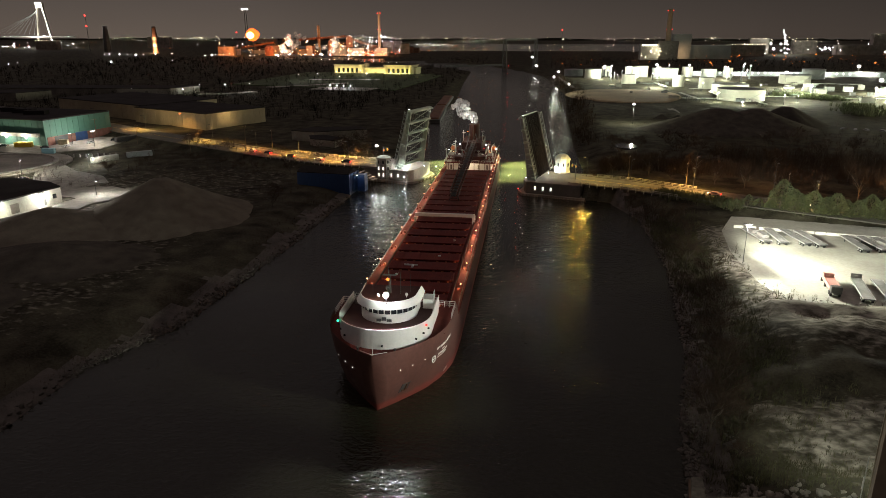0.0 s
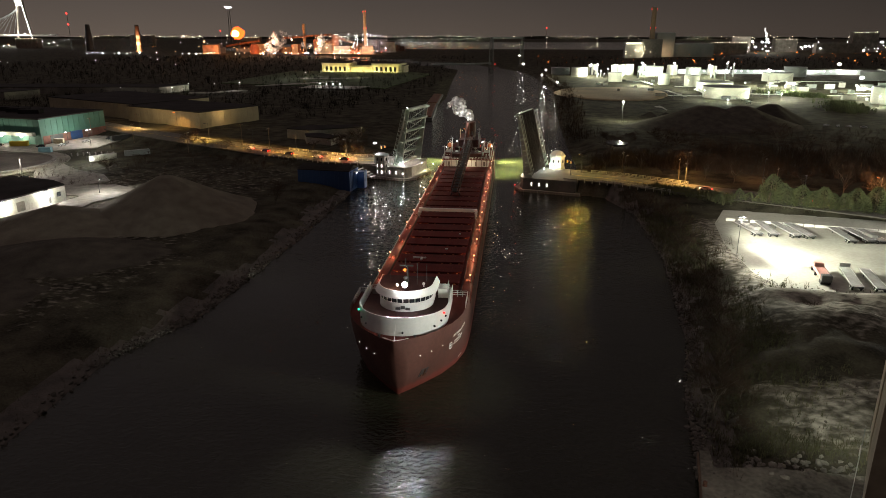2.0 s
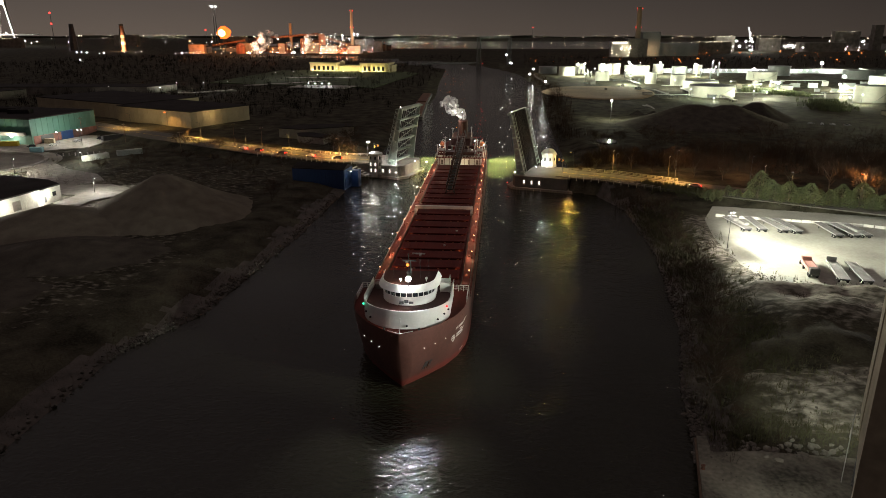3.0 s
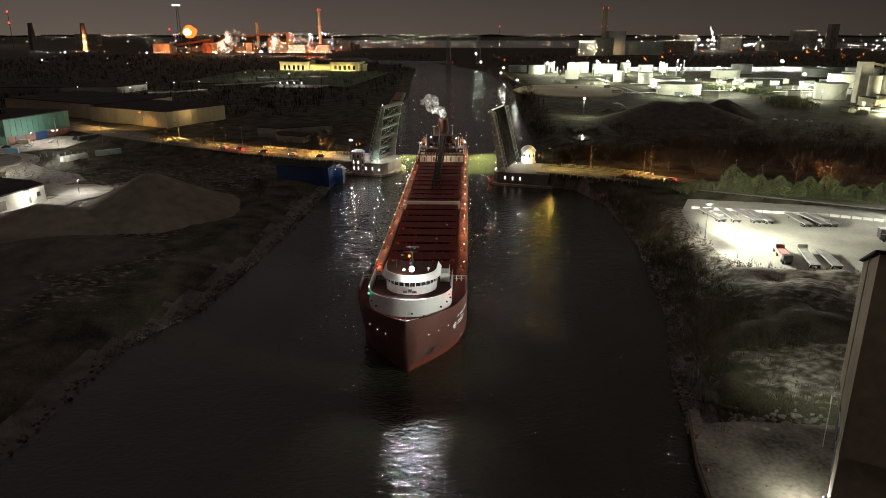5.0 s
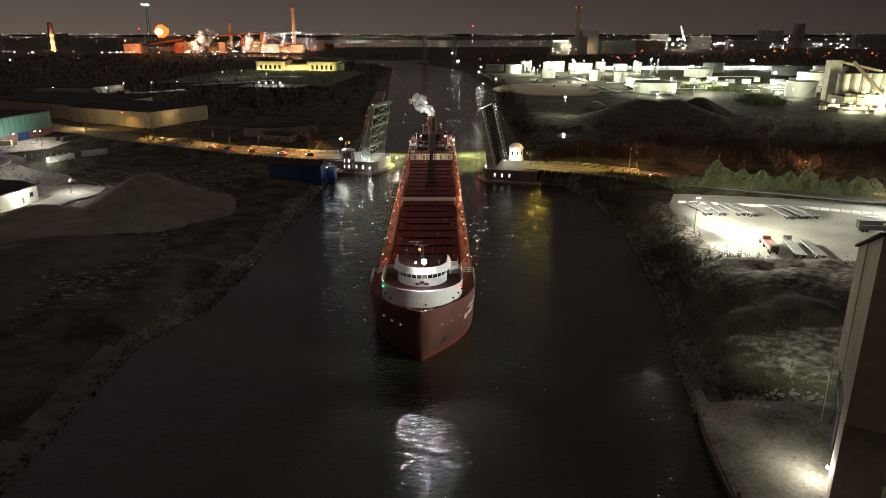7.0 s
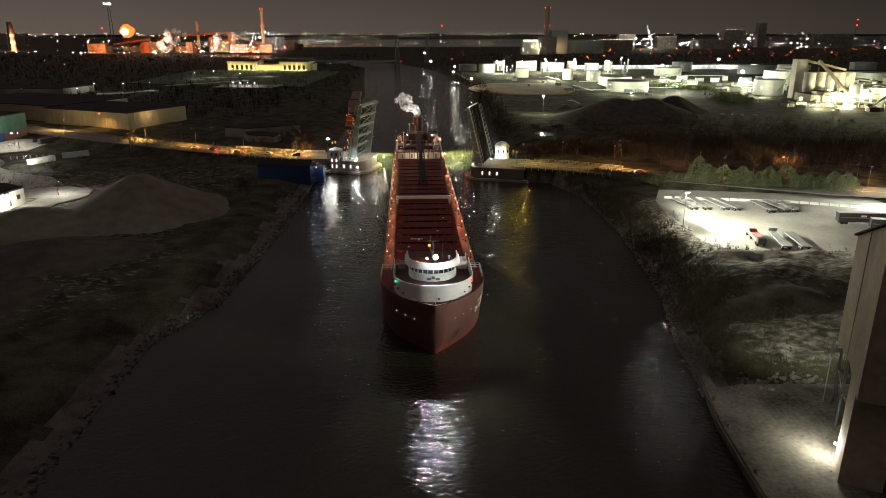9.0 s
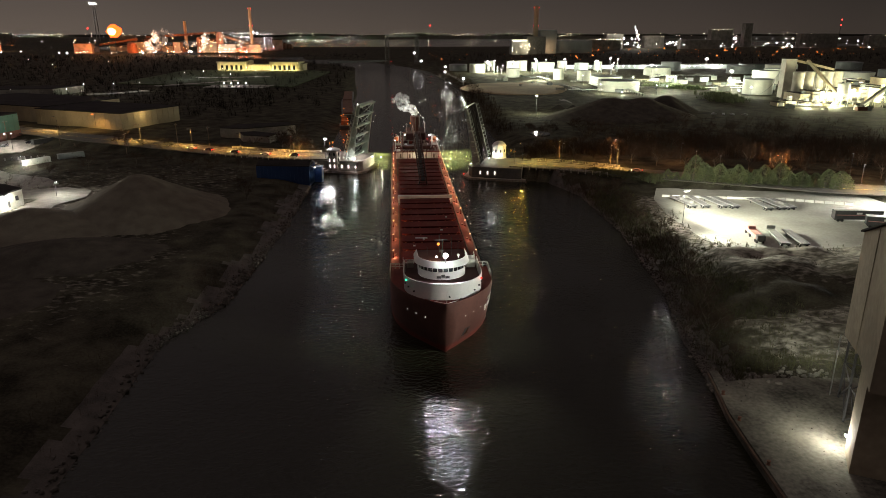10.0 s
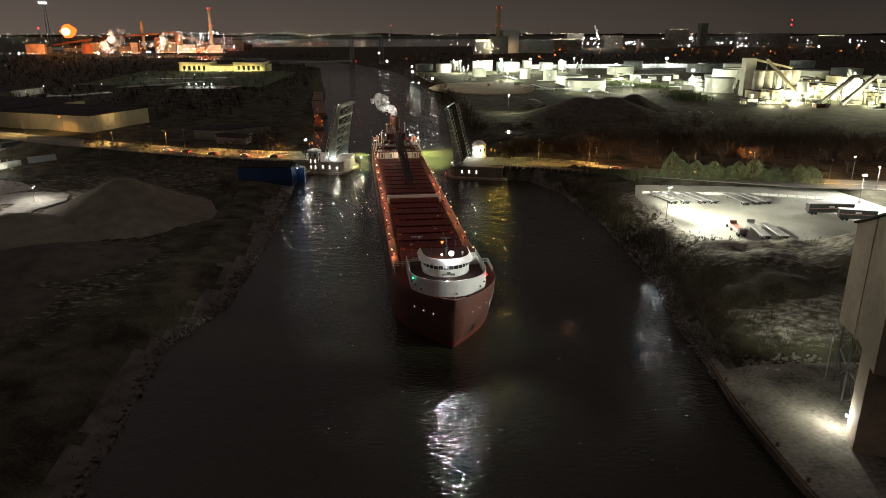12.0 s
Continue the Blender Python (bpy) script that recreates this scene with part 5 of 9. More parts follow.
# barrier rails along the approach bridges
for a, b, name in ((48, 118, "east"), (-118, -54, "west")):
    th = thing("bridge_railing", pose(0, 0, 0), "low concrete and steel railing beside the approach", "railing", "bridge railings")
    line = ROAD[6:9] if name == "east" else ROAD[3:6]
    for s in (-1, 1):
        pts = []
        for i, (x, y) in enumerate(line):
            q, w = line[max(0, i - 1)], line[min(len(line) - 1, i + 1)]
            d = Vector((w[0] - q[0], w[1] - q[1])).normalized()
            pts.append(Vector((x - d.y * s * 9.3, y + d.x * s * 9.3, 5.9)))
        for i, (q, w) in enumerate(zip(pts, pts[1:])):
            if name == "east" and i == 0:
                q = q.lerp(w, 0.62)
            if name == "west" and i == 1:
                w = q.lerp(w, 0.35)
            k = max(1, int((w - q).length / 3.0))
            bm = B()
            box(bm, -0.15, 0.15, -0.15, 0.15, 5.2, 7.1)
            post_shape = mesh_of("post", bm, "concrete")
            for j in range(k + 1):
                c = q.lerp(w, j / k)
                piece("post", post_shape, th, pose(c.x, c.y, 0))
            bm = B()
            beam(bm, q + Vector((0, 0, 1.1)), w + Vector((0, 0, 1.1)), 0.18, 0.18)
            beam(bm, q + Vector((0, 0, 0.6)), w + Vector((0, 0, 0.6)), 0.14, 0.14)
            part("rail", bm, "concrete", th)


# ---- cars on the road ----
def car(x, y, z, turn, paint, label, tail=True, lit=True):
    th = thing("car", pose(x, y, z, 0, 0, turn), label, "car", "cars on the road")
    bm = B()
    prof = [(-2.2, 0.35), (-2.25, 0.75), (-1.5, 0.88), (-0.9, 1.4), (0.9, 1.45), (1.7, 0.95), (2.2, 0.85), (2.25, 0.35)]
    A, C = [bm.verts.new((a, -0.88, b)) for a, b in prof], [bm.verts.new((a, 0.88, b)) for a, b in prof]
    bm.faces.new(A)
    bm.faces.new(C[::-1])
    for i in range(len(prof)):
        j = (i + 1) % len(prof)
        bm.faces.new((A[i], C[i], C[j], A[j]))
    bmesh.ops.bevel(bm, geom=bm.edges[:], offset=0.07, segments=1, affect="EDGES")
    body = part("body", bm, paint, th)
    bm = B()
    box(bm, -0.95, 1.0, -0.895, 0.895, 0.95, 1.3)
    part("side_windows", bm, "glass", body)
    for wx in (-1.4, 1.4):
        for wy in (-0.8, 0.8):
            bm = B()
            tube(bm, (wx, wy - 0.1, 0.32), (wx, wy + 0.1, 0.32), 0.32, n=12)
            part("wheel", bm, "rubber", th)
    for s in (-0.6, 0.6):
        bm = B()
        box(bm, 2.15, 2.34, s - 0.28, s + 0.28, 0.55, 0.95)
        part("tail_light", bm, "bulbred" if lit else "redpaint", th)
        bm = B()
        box(bm, -2.3, -2.15, s - 0.22, s + 0.22, 0.55, 0.78)
        part("headlight", bm, "bulbwarm" if lit else "glass", th)
    return th


def on_road(k, f, side=0.0):
    (ax, ay), (bx, by) = ROAD[k], ROAD[k + 1]
    d = Vector((bx - ax, by - ay)).normalized()
    return ax + (bx - ax) * f - d.y * side, ay + (by - ay) * f + d.x * side, math.degrees(math.atan2(d.y, d.x))


for k, f, side, paint, flip, lab in ((2, 0.80, -2.0, "carwhite", 0, "silver car waiting on the bridge road, tail lights on"), (2, 0.93, -2.0, "carblack", 0, "dark car waiting on the bridge road, tail lights on"),
                                     (3, 0.25, -2.0, "carblack", 0, "dark car waiting on the bridge road, tail lights on"), (3, 0.72, -2.0, "carwhite", 0, "silver car waiting on the bridge road, tail lights on"), (4, 0.1, -2.0, "carblack", 0, "dark car waiting first at the barrier"),
                                     (8, 0.12, 2.0, "redpaint", 0, "red pickup waiting east of the bridge"), (8, 0.55, 2.0, "carblack", 0, "dark car waiting east of the bridge")):
    x, y, a = on_road(k, f, side)
    car(x, y, ROAD_Z, a + flip, paint, lab)
    red = Matrix.Translation((x, y, ROAD_Z + 0.8)) @ Matrix.Rotation(radians(a + flip), 4, "Z") @ Vector((3.0, 0, 0))
    point_light(red, 220, (1.0, 0.06, 0.03), 0.2)

# ---- trailer lot on the east bank ----
def lot_lamp(x, y, height, label, heads=2, size=0.26):
    th = thing("area_light", pose(x, y, 4.0), label, "area light", "area lights")
    bm = B()
    tube(bm, (0, 0, 0.3), (0, 0, height), 0.10, 0.06, 8)
    part("pole", bm, "darksteel", th)
    bm = B()
    lathe(bm, [(0.55, 0), (0.55, 0.75), (0.45, 0.8)], 12)
    part("footing", bm, "concrete", th)
    for i in range(heads):
        s = -0.7 if i == 0 else 0.7
        bm = B()
        tube(bm, (0, 0, height - 0.1), (s, -0.2, height + 0.05), 0.05)
        box(bm, s - 0.35, s + 0.35, -0.55, 0.15, height, height + 0.22)
        part("floodlight", bm, "darksteel", th)
        bm = B()
        ball(bm, (s * 0.6, -0.35, height - 0.05), size, 1, 0.7)
        part("lens", bm, "bulb", th)
    return th


lot_lamp(84.5, 78.5, 11.6, "tall twin-head area light on a concrete footing at the lot edge")
spot_light((85.6, 77.6, 15.2), (138, 66, 4), 70000, (0.98, 1.0, 0.82), 114, 1.0, 0.35)
spot_light((85.6, 78.6, 15.2), (130, 106, 4), 66000, (0.98, 1.0, 0.82), 114, 1.0, 0.35)
point_light((85.4, 77.8, 15.0), 5500, (1.0, 0.97, 0.84), 0.6)
spot_light((85.6, 79.4, 15.2), (120, 132, 7), 64000, (1.0, 0.97, 0.84), 70, 1.0, 0.35)
spot_light((84.0, 77.4, 15.3), (55, 12, 0), 7000, (1.0, 0.98, 0.92), 34, 0.9, 0.6)
spot_light((85.0, 76.8, 15.2), (98, 34, 3), 44000, (0.98, 1.0, 0.84), 96, 1.0, 0.35)
lot_lamp(166.5, 93.0, 10.5, "area light at the far lot corner", 2, 0.5)
point_light((166.0, 92.0, 13.6), 20000, (0.97, 0.98, 0.9), 0.35)
lot_lamp(181.5, 104.0, 11.0, "area light beside the road", 1, 0.4)
point_light((181.0, 103.0, 14.2), 14000, COOL, 0.35)
lot_lamp(181.5, 118.0, 12.5, "street light pole by the lot entrance", 1, 0.3)

# a pale concrete barrier behind the trailers
line = [(92.2, 118.0), (103.3, 115.6), (118.8, 112.4), (136.5, 108.8), (157.7, 99.9)]
th = thing("concrete_barrier", pose(0, 0, 0), "row of pale concrete barrier blocks behind the trailers", "barrier")
for (ax, ay), (bx, by) in zip(line, line[1:]):
    k = int(math.hypot(bx - ax, by - ay) / 3.0)
    ang = math.degrees(math.atan2(by - ay, bx - ax))
    for i in range(k):
        f = (i + 0.5) / k
        bm = B()
        A = [(-1.42, -0.3, 0), (1.42, -0.3, 0), (1.42, 0.3, 0), (-1.42, 0.3, 0)]
        T = [(-1.42, -0.11, 0.85), (1.42, -0.11, 0.85), (1.42, 0.11, 0.85), (-1.42, 0.11, 0.85)]
        a, t = [bm.verts.new(v) for v in A], [bm.verts.new(v) for v in T]
        bm.faces.new(a[::-1])
        bm.faces.new(t)
        for q in range(4):
            bm.faces.new((a[q], a[(q + 1) % 4], t[(q + 1) % 4], t[q]))
        o = part("barrier_block", bm, "whitewall", th)
        o.matrix_basis = pose(ax + (bx - ax) * f, ay + (by - ay) * f, 4.0, 0, 0, ang + random.uniform(-1.5, 1.5))


def flatbed(far, near, label, deck="plank", rails=False, headboard=False):
    """A flatbed semi-trailer: plank deck, side rails, chassis beams, tandem axles and landing legs; its front is the far end."""
    fx, fy = far
    nx, ny = near
    ang = math.degrees(math.atan2(fy - ny, fx - nx))
    L = min(15.5, math.hypot(fx - nx, fy - ny))
    th = thing("flatbed_trailer", pose((fx + nx) / 2, (fy + ny) / 2, 4.0, 0, 0, ang), label, "trailer", "flatbed trailers")
    n = 8
    for i in range(n):
        w = 2.44 / n
        bm = B()
        box(bm, -L / 2, L / 2, -1.22 + w * i + 0.012, -1.22 + w * (i + 1) - 0.012, 1.22, 1.30 + 0.004 * (i % 3))
        part("deck_plank", bm, deck, th)
    for s in (-1, 1):
        bm = B()
        box(bm, -L / 2, L / 2, s * 1.28 - 0.06, s * 1.28 + 0.06, 1.08, 1.34)
        part("side_rail", bm, "alu", th)
        bm = B()
        box(bm, -L / 2 + 0.3, L / 2 - 0.3, s * 0.5 - 0.07, s * 0.5 + 0.07, 0.75, 1.2)
        part("chassis_beam", bm, "darksteel", th)
        bm = B()
        box(bm, L / 2 - 3.2, L / 2 - 3.0, s * 0.8 - 0.1, s * 0.8 + 0.1, 0.0, 1.2)
        part("landing_leg", bm, "darksteel", th)
        for x in (-L / 2 + 1.2, -L / 2 + 2.5):
            bm = B()
            tube(bm, (x, s * 0.78, 0.5), (x, s * 1.22, 0.5), 0.5, n=14)
            wheel = part("wheel", bm, "rubber", th)
            bm = B()
            tube(bm, (x, s * 1.2, 0.5), (x, s * 1.25, 0.5), 0.26, n=10)
            part("rim", bm, "alu", wheel)
    bm = B()
    box(bm, -L / 2 - 0.08, -L / 2, -1.2, 1.2, 0.95, 1.3)
    part("rear_bumper", bm, "darksteel", th)
    if headboard:
        bm = B()
        box(bm, L / 2 - 0.1, L / 2 + 0.05, -1.25, 1.25, 1.3, 2.4)
        part("headboard", bm, "alu", th)
    return th


for far, near, head in (((94.6, 113.4), (97.2, 98.8), False), ((101.6, 113.8), (101.8, 98.6), False), ((106.2, 113.0), (108.3, 98.0), False), ((110.1, 112.5), (112.1, 97.2), False),
                        ((122.2, 108.8), (122.6, 93.8), False), ((126.6, 108.3), (128.0, 94.4), False), ((130.4, 107.6), (131.2, 94.2), False)):
    flatbed(far, near, "grey flatbed trailer parked on pale gravel by the barrier", headboard=head)
flatbed((109.0, 68.6), (105.6, 53.2), "pale flatbed trailer with a headboard on the gravel lot", headboard=True)
flatbed((113.6, 67.8), (111.0, 52.6), "pale flatbed trailer on the gravel lot")

# goods stacked on two of the trailers
for x, y, a, w in ((97.4, 104.5, 100, 2.0), (96.0, 109.0, 100, 1.4), (129.6, 99, 95, 2.2)):
    bm = B()
    for i in range(4):
        box(bm, -w, w, -0.9, 0.9, 0.22 * i, 0.22 * i + 0.18)
    solid("board_stack", bm, "plank", "stack of pale boards on a flatbed trailer", "board stack", m=pose(x, y, 5.32, 0, 0, a))


def red_truck(x, y, turn):
    """A cab-over-hood tractor with a sloped red body and a low trailer tongue."""
    th = thing("truck", pose(x, y, 4.0, 0, 0, turn), "faded red dump truck parked on pale gravel", "truck")
    bm = B()
    prof = [(2.6, 0.9), (2.6, 2.0), (3.2, 2.3), (4.6, 2.2), (4.7, 0.9)]
    A, C = [bm.verts.new((a, -0.85, b)) for a, b in prof], [bm.verts.new((a, 0.85, b)) for a, b in prof]
    bm.faces.new(A), bm.faces.new(C[::-1])
    for i in range(len(prof)):
        j = (i + 1) % len(prof)
        bm.faces.new((A[i], C[i], C[j], A[j]))
    part("hood", bm, "redpaint", th)
    bm = B()
    box(bm, 1.0, 2.7, -1.15, 1.15, 0.9, 3.0)
    bmesh.ops.bevel(bm, geom=bm.edges[:], offset=0.12, segments=2, affect="EDGES")
    cab = part("cab", bm, "redpaint", th)
    bm = B()
    box(bm, 2.68, 2.74, -0.95, 0.95, 2.1, 2.8)
    part("windscreen", bm, "glass", cab)
    bm = B()
    A = [(-6.6, -1.2, 1.2), (0.8, -1.2, 1.2), (0.8, 1.2, 1.2), (-6.6, 1.2, 1.2)]
    T = [(-6.8, -1.25, 2.2), (0.9, -1.25, 2.2), (0.9, 1.25, 2.2), (-6.8, 1.25, 2.2)]
    a, t = [bm.verts.new(v) for v in A], [bm.verts.new(v) for v in T]
    bm.faces.new(a[::-1])
    for q in range(4):
        bm.faces.new((a[q], a[(q + 1) % 4], t[(q + 1) % 4], t[q]))
    bm.faces.new([bm.verts.new((v[0] * 0.985, v[1] * 0.95, 1.9)) for v in T])
    part("dump_body", bm, "redpaint", th)
    bm = B()
    box(bm, -8.6, -6.85, -1.2, 1.2, 1.0, 2.7)
    bmesh.ops.bevel(bm, geom=bm.edges[:], offset=0.1, segments=1, affect="EDGES")
    part("rear_locker", bm, "darksteel", th)
    bm = B()
    box(bm, -8.5, 4.4, -0.5, 0.5, 0.7, 1.0)
    part("chassis", bm, "darksteel", th)
    for wx in (-7.4, -6.1, -0.6, 3.6):
        for s in (-1, 1):
            bm = B()
            tube(bm, (wx, s * 0.75, 0.52), (wx, s * 1.15, 0.52), 0.52, n=14)
            part("wheel", bm, "rubber", th)
    return th


red_truck(101.3, 65.0, 79)


def box_trailer(x, y, turn, L, paint, label):
    th = thing("box_trailer", pose(x, y, 4.0, 0, 0, turn), label, "trailer", "box trailers")
    bm = B()
    box(bm, -L / 2, L / 2, -1.28, 1.28, 1.1, 3.9)
    body = part("body", bm, paint, th)
    bm = B()
    box(bm, -L / 2 - 0.03, L / 2 + 0.03, -1.31, 1.31, 3.86, 4.0)
    part("roof", bm, "white", body)
    bm = B()
    box(bm, -L / 2 + 0.4, L / 2 - 0.4, -1.30, -1.27, 2.2, 2.45)
    part("side_stripe", bm, "redpaint", body)
    bm = B()
    box(bm, -0.9, 0.9, -1.31, -1.27, 2.6, 3.2)
    part("logo_panel", bm, "mark", body, "plain pale logo panel")
    bm = B()
    box(bm, -L / 2 + 0.3, L / 2 - 0.3, -1.2, 1.2, 0.8, 1.1)
    part("underframe", bm, "darksteel", th)
    for wx in (-L / 2 + 1.3, -L / 2 + 2.6, L / 2 - 2.5):
        for s in (-1, 1):
            bm = B()
            tube(bm, (wx, s * 0.8, 0.5), (wx, s * 1.2, 0.5), 0.5, n=12)
            part("wheel", bm, "rubber", th)
    return th


box_trailer(144.8, 79.6, -8, 15.5, "darksteel", "dark box trailer with a red stripe on pale gravel")
box_trailer(148.4, 70.6, -22, 11.5, "darksteel", "short dark box trailer with a white roof")

# ---- quay and loading tower ----
bm = B()
edge = [(51.4, -16.0), (50.2, -22.0), (48.3, -31.0), (47.1, -42.0), (46.2, -52.0), (45.6, -62.0), (44.6, -100), (43.6, -220)]
land_side = [(52.5, -220), (52.0, -100), (51.5, -60), (51.5, -40), (52.0, -24), (53.0, -16)]
prism(bm, edge[::-1] + land_side[::-1], -3.0, 2.12)
solid("quay_wall", bm, "quay", "stained concrete quay wall along the river", "quay", "structure")
bm = B()
prism(bm, [(46.5, -220), (110, -220), (110, -40), (92, -24), (78, -20.5), (60, -19.5), (51.4, -20.5), (48.6, -42), (47.6, -60), (46.6, -100)], 1.2, 2.105)
solid("pavement", bm, "quay", "stained concrete quay apron beside the water", "pavement", "structure")
for i, ((ax, ay), (bx, by)) in enumerate(zip(edge, edge[1:-1])):
    bm = B()
    beam(bm, (ax - 0.15, ay, 1.55), (bx - 0.15, by, 1.55), 0.35, 0.4)
    solid("trim", bm, "wood", "weathered timber rubbing strake on the quay edge", "fender", "structure")
for x, y in ((49.1, -24.9), (47.9, -33.5), (46.4, -45.9), (45.6, -55.0), (44.9, -66.0)):
    th = thing("mooring_bollard", pose(x + 0.9, y, 2.12), "rusty cast mooring bollard on the quay edge", "bollard", "mooring bollards")
    bm = B()
    lathe(bm, [(0.35, 0), (0.28, 0.1), (0.2, 0.4), (0.34, 0.55), (0.30, 0.68), (0.01, 0.72)], 12)
    part("post", bm, "rust", th, "", True)

DW = Vector((-0.475, -0.88, 0)).normalized()     # along the tower's river wall, toward the near end
NW = Vector((-DW.y, DW.x, 0))
if NW.x < 0:
    NW = -NW
F0 = Vector((70.2, -26.0, 0))


def tower_pt(a, b, z):
    return F0 + a * DW + b * NW + Vector((0, 0, z))


def skew_box(bm, a0, a1, b0, b1, z00, z01, z1):
    """A block on the tower's own axes; its underside falls from z01 to z00 along the wall."""
    q = [tower_pt(a, b, z) for a, b, z in ((a0, b0, z00), (a1, b0, z01), (a1, b1, z01), (a0, b1, z00))]
    t = [tower_pt(a, b, z1) for a, b in ((a0, b0), (a1, b0), (a1, b1), (a0, b1))]
    A, T = [bm.verts.new(v) for v in q], [bm.verts.new(v) for v in t]
    bm.faces.new(A[::-1])
    bm.faces.new(T)
    for i in range(4):
        bm.faces.new((A[i], A[(i + 1) % 4], T[(i + 1) % 4], T[i]))


tower = thing("loading_tower", pose(0, 0, 0), "tall rust-stained concrete loading tower on the quay", "tower")
bm = B()
skew_box(bm, 0, 17.0, 0, 16, 13.9, 17.6, 33.0)
body = part("bin", bm, "silo", tower, "rust-stained concrete bin")
bm = B()
E0 = [bm.verts.new(tower_pt(a, b, z)) for b in (-0.5, 16.5) for a, z in ((-0.7, 32.8), (30.2, 42.9), (30.2, 43.2), (-0.7, 33.1))]
for f in ((0, 1, 2, 3), (7, 6, 5, 4), (0, 4, 5, 1), (1, 5, 6, 2), (2, 6, 7, 3), (3, 7, 4, 0)):
    bm.faces.new([E0[i] for i in f])
part("mono_pitch_roof", bm, "roof", tower)
bm = B()
G0 = [bm.verts.new(tower_pt(a, b, z)) for b in (0.0, 16.0) for a, z in ((0, 33.0), (29.5, 33.0), (29.5, 42.6))]
for f in ((0, 1, 2), (5, 4, 3), (0, 3, 4, 1), (1, 4, 5, 2), (2, 5, 3, 0)):
    bm.faces.new([G0[i] for i in f])
part("gable_wall", bm, "silo", tower)
bm = B()
skew_box(bm, 13.6, 14.1, -0.12, 0.1, 16.6, 16.6, 37.4)
part("wall_rib", bm, "silo", tower)
bm = B()
skew_box(bm, 19.2, 25.8, 0.3, 6.0, 2.05, 2.05, 17.7)
part("column", bm, "silo", tower, "pale concrete leg with a lamp")
bm = B()
skew_box(bm, 19.6, 25.6, 8.5, 14.0, 2.05, 2.05, 17.7)
part("column", bm, "silo", tower)
bm = B()
skew_box(bm, 17.0, 29.5, 0, 16, 17.6, 17.6, 33.0)
part("head_house", bm, "silo", tower)
for a, b in ((1.0, 0.8), (1.0, 8.0), (1.0, 15.0), (10.0, 0.8), (10.0, 15.0)):
    bm = B()
    p0 = tower_pt(a, b, 2.0)
    tube(bm, p0, tower_pt(a, b, 14.4 + a * 0.2), 0.22, n=8)
    part("steel_leg", bm, "darksteel", tower)
for a0, b0, a1, b1 in ((1, 0.8, 10, 0.8), (1, 0.8, 1, 8), (1, 8, 1, 15), (10, 0.8, 19.6, 2.0)):
    for za, zb in ((2.4, 9.0), (9.0, 2.4), (9.0, 9.0)):
        bm = B()
        tube(bm, tower_pt(a0, b0, za), tower_pt(a1, b1, zb), 0.12)
        part("leg_brace", bm, "darksteel", tower)
bm = B()
for k in range(14):
    q = tower_pt(0.4, -0.6 + 0.0 * k, 3 + 0.8 * k)
    beam(bm, q, q + DW * 0.7, 0.06, 0.06)
beam(bm, tower_pt(0.4, -0.6, 2.2), tower_pt(0.4, -0.6, 14.0), 0.08, 0.08)
beam(bm, tower_pt(1.1, -0.6, 2.2), tower_pt(1.1, -0.6, 14.0), 0.08, 0.08)
part("ladder", bm, "alu", tower)
bm = B()
box(bm, -0.7, 0.7, -0.05, 0.05, 0, 1.0)
o = part("notice_board", bm, "mark", tower, "small white notice board")
o.matrix_basis = Matrix.Translation(tower_pt(1.5, -0.7, 10.2)) @ Matrix.Rotation(math.atan2(DW.y, DW.x), 4, "Z")
bm = B()
for k in range(6):
    q = tower_pt(20.6 + 0.8 * k, 0.72, 0)
    if k % 2 == 0:
        beam(bm, tower_pt(20, 6.2, 3 + 1.5 * k), tower_pt(25.4, 6.2, 5 + 1.5 * k), 0.25, 0.25)
    beam(bm, tower_pt(20, 8.2, 4.5 + 1.5 * k), tower_pt(25.4, 8.2, 2.5 + 1.5 * k), 0.25, 0.25)
part("column_bracing", bm, "rust", tower)
# the lamp low on the leg, and added unseen floodlights facing the channel
q = tower_pt(19.5, 0.05, 4.9)
wl_ = thing("bulkhead_lamp", Matrix.Translation(q), "glaring wall lamp low on the concrete leg", "lamp", "bulkhead lamps")
bm = B()
ball(bm, (0, 0, 0), 0.3, 1)
part("bulb", bm, "bulb", wl_)
bm = B()
box(bm, -0.15, 0.35, -0.15, 0.15, 0.2, 0.4)
part("bracket", bm, "darksteel", wl_)
point_light(q - NW * 0.9 - DW * 0.2, 1300, (1.0, 0.98, 0.85), 0.15)
spot_light(q - NW * 0.9 - DW * 0.6, (57.0, -22.0, 2.0), 1700, (1.0, 0.98, 0.85), 120, 1.0, 0.15)
fl = thing("floodlight_mast", Matrix.Translation(tower_pt(25.4, 3.0, 33.6)), "added unseen floodlight bank on the tower facing the channel", "lamp")
bm = B()
tube(bm, (0, 0, 0), (0, 0, 3.0), 0.12)
tube(bm, (-1.6, 0, 2.6), (1.6, 0, 2.6), 0.08)
part("mast", bm, "darksteel", fl)
for x in (-1.3, 0.0, 1.3):
    bm = B()
    ball(bm, (x, 0.3, 2.7), 0.3, 1, 0.8)
    part("lens", bm, "glass", fl)
# both spots are added to light the ship's bow from the right
lamp_p = tower_pt(27.0, 0.0, 36.5)
spot_light(lamp_p, (2.0, 10.0, 9.0), 12000, (0.98, 1.0, 0.90), 36, 0.8, 0.5)
spot_light(tower_pt(2.0, -0.8, 36.0), (2.0, 10.0, 10.0), 95000, (0.98, 1.0, 0.90), 34, 0.8, 0.5)
# an unseen spot added at the tower's inner corner to graze the slope
spot_light(tower_pt(0.5, -1.0, 16.0), (82, 10, 3), 8000, (0.96, 1.0, 0.86), 110, 0.9, 0.4)

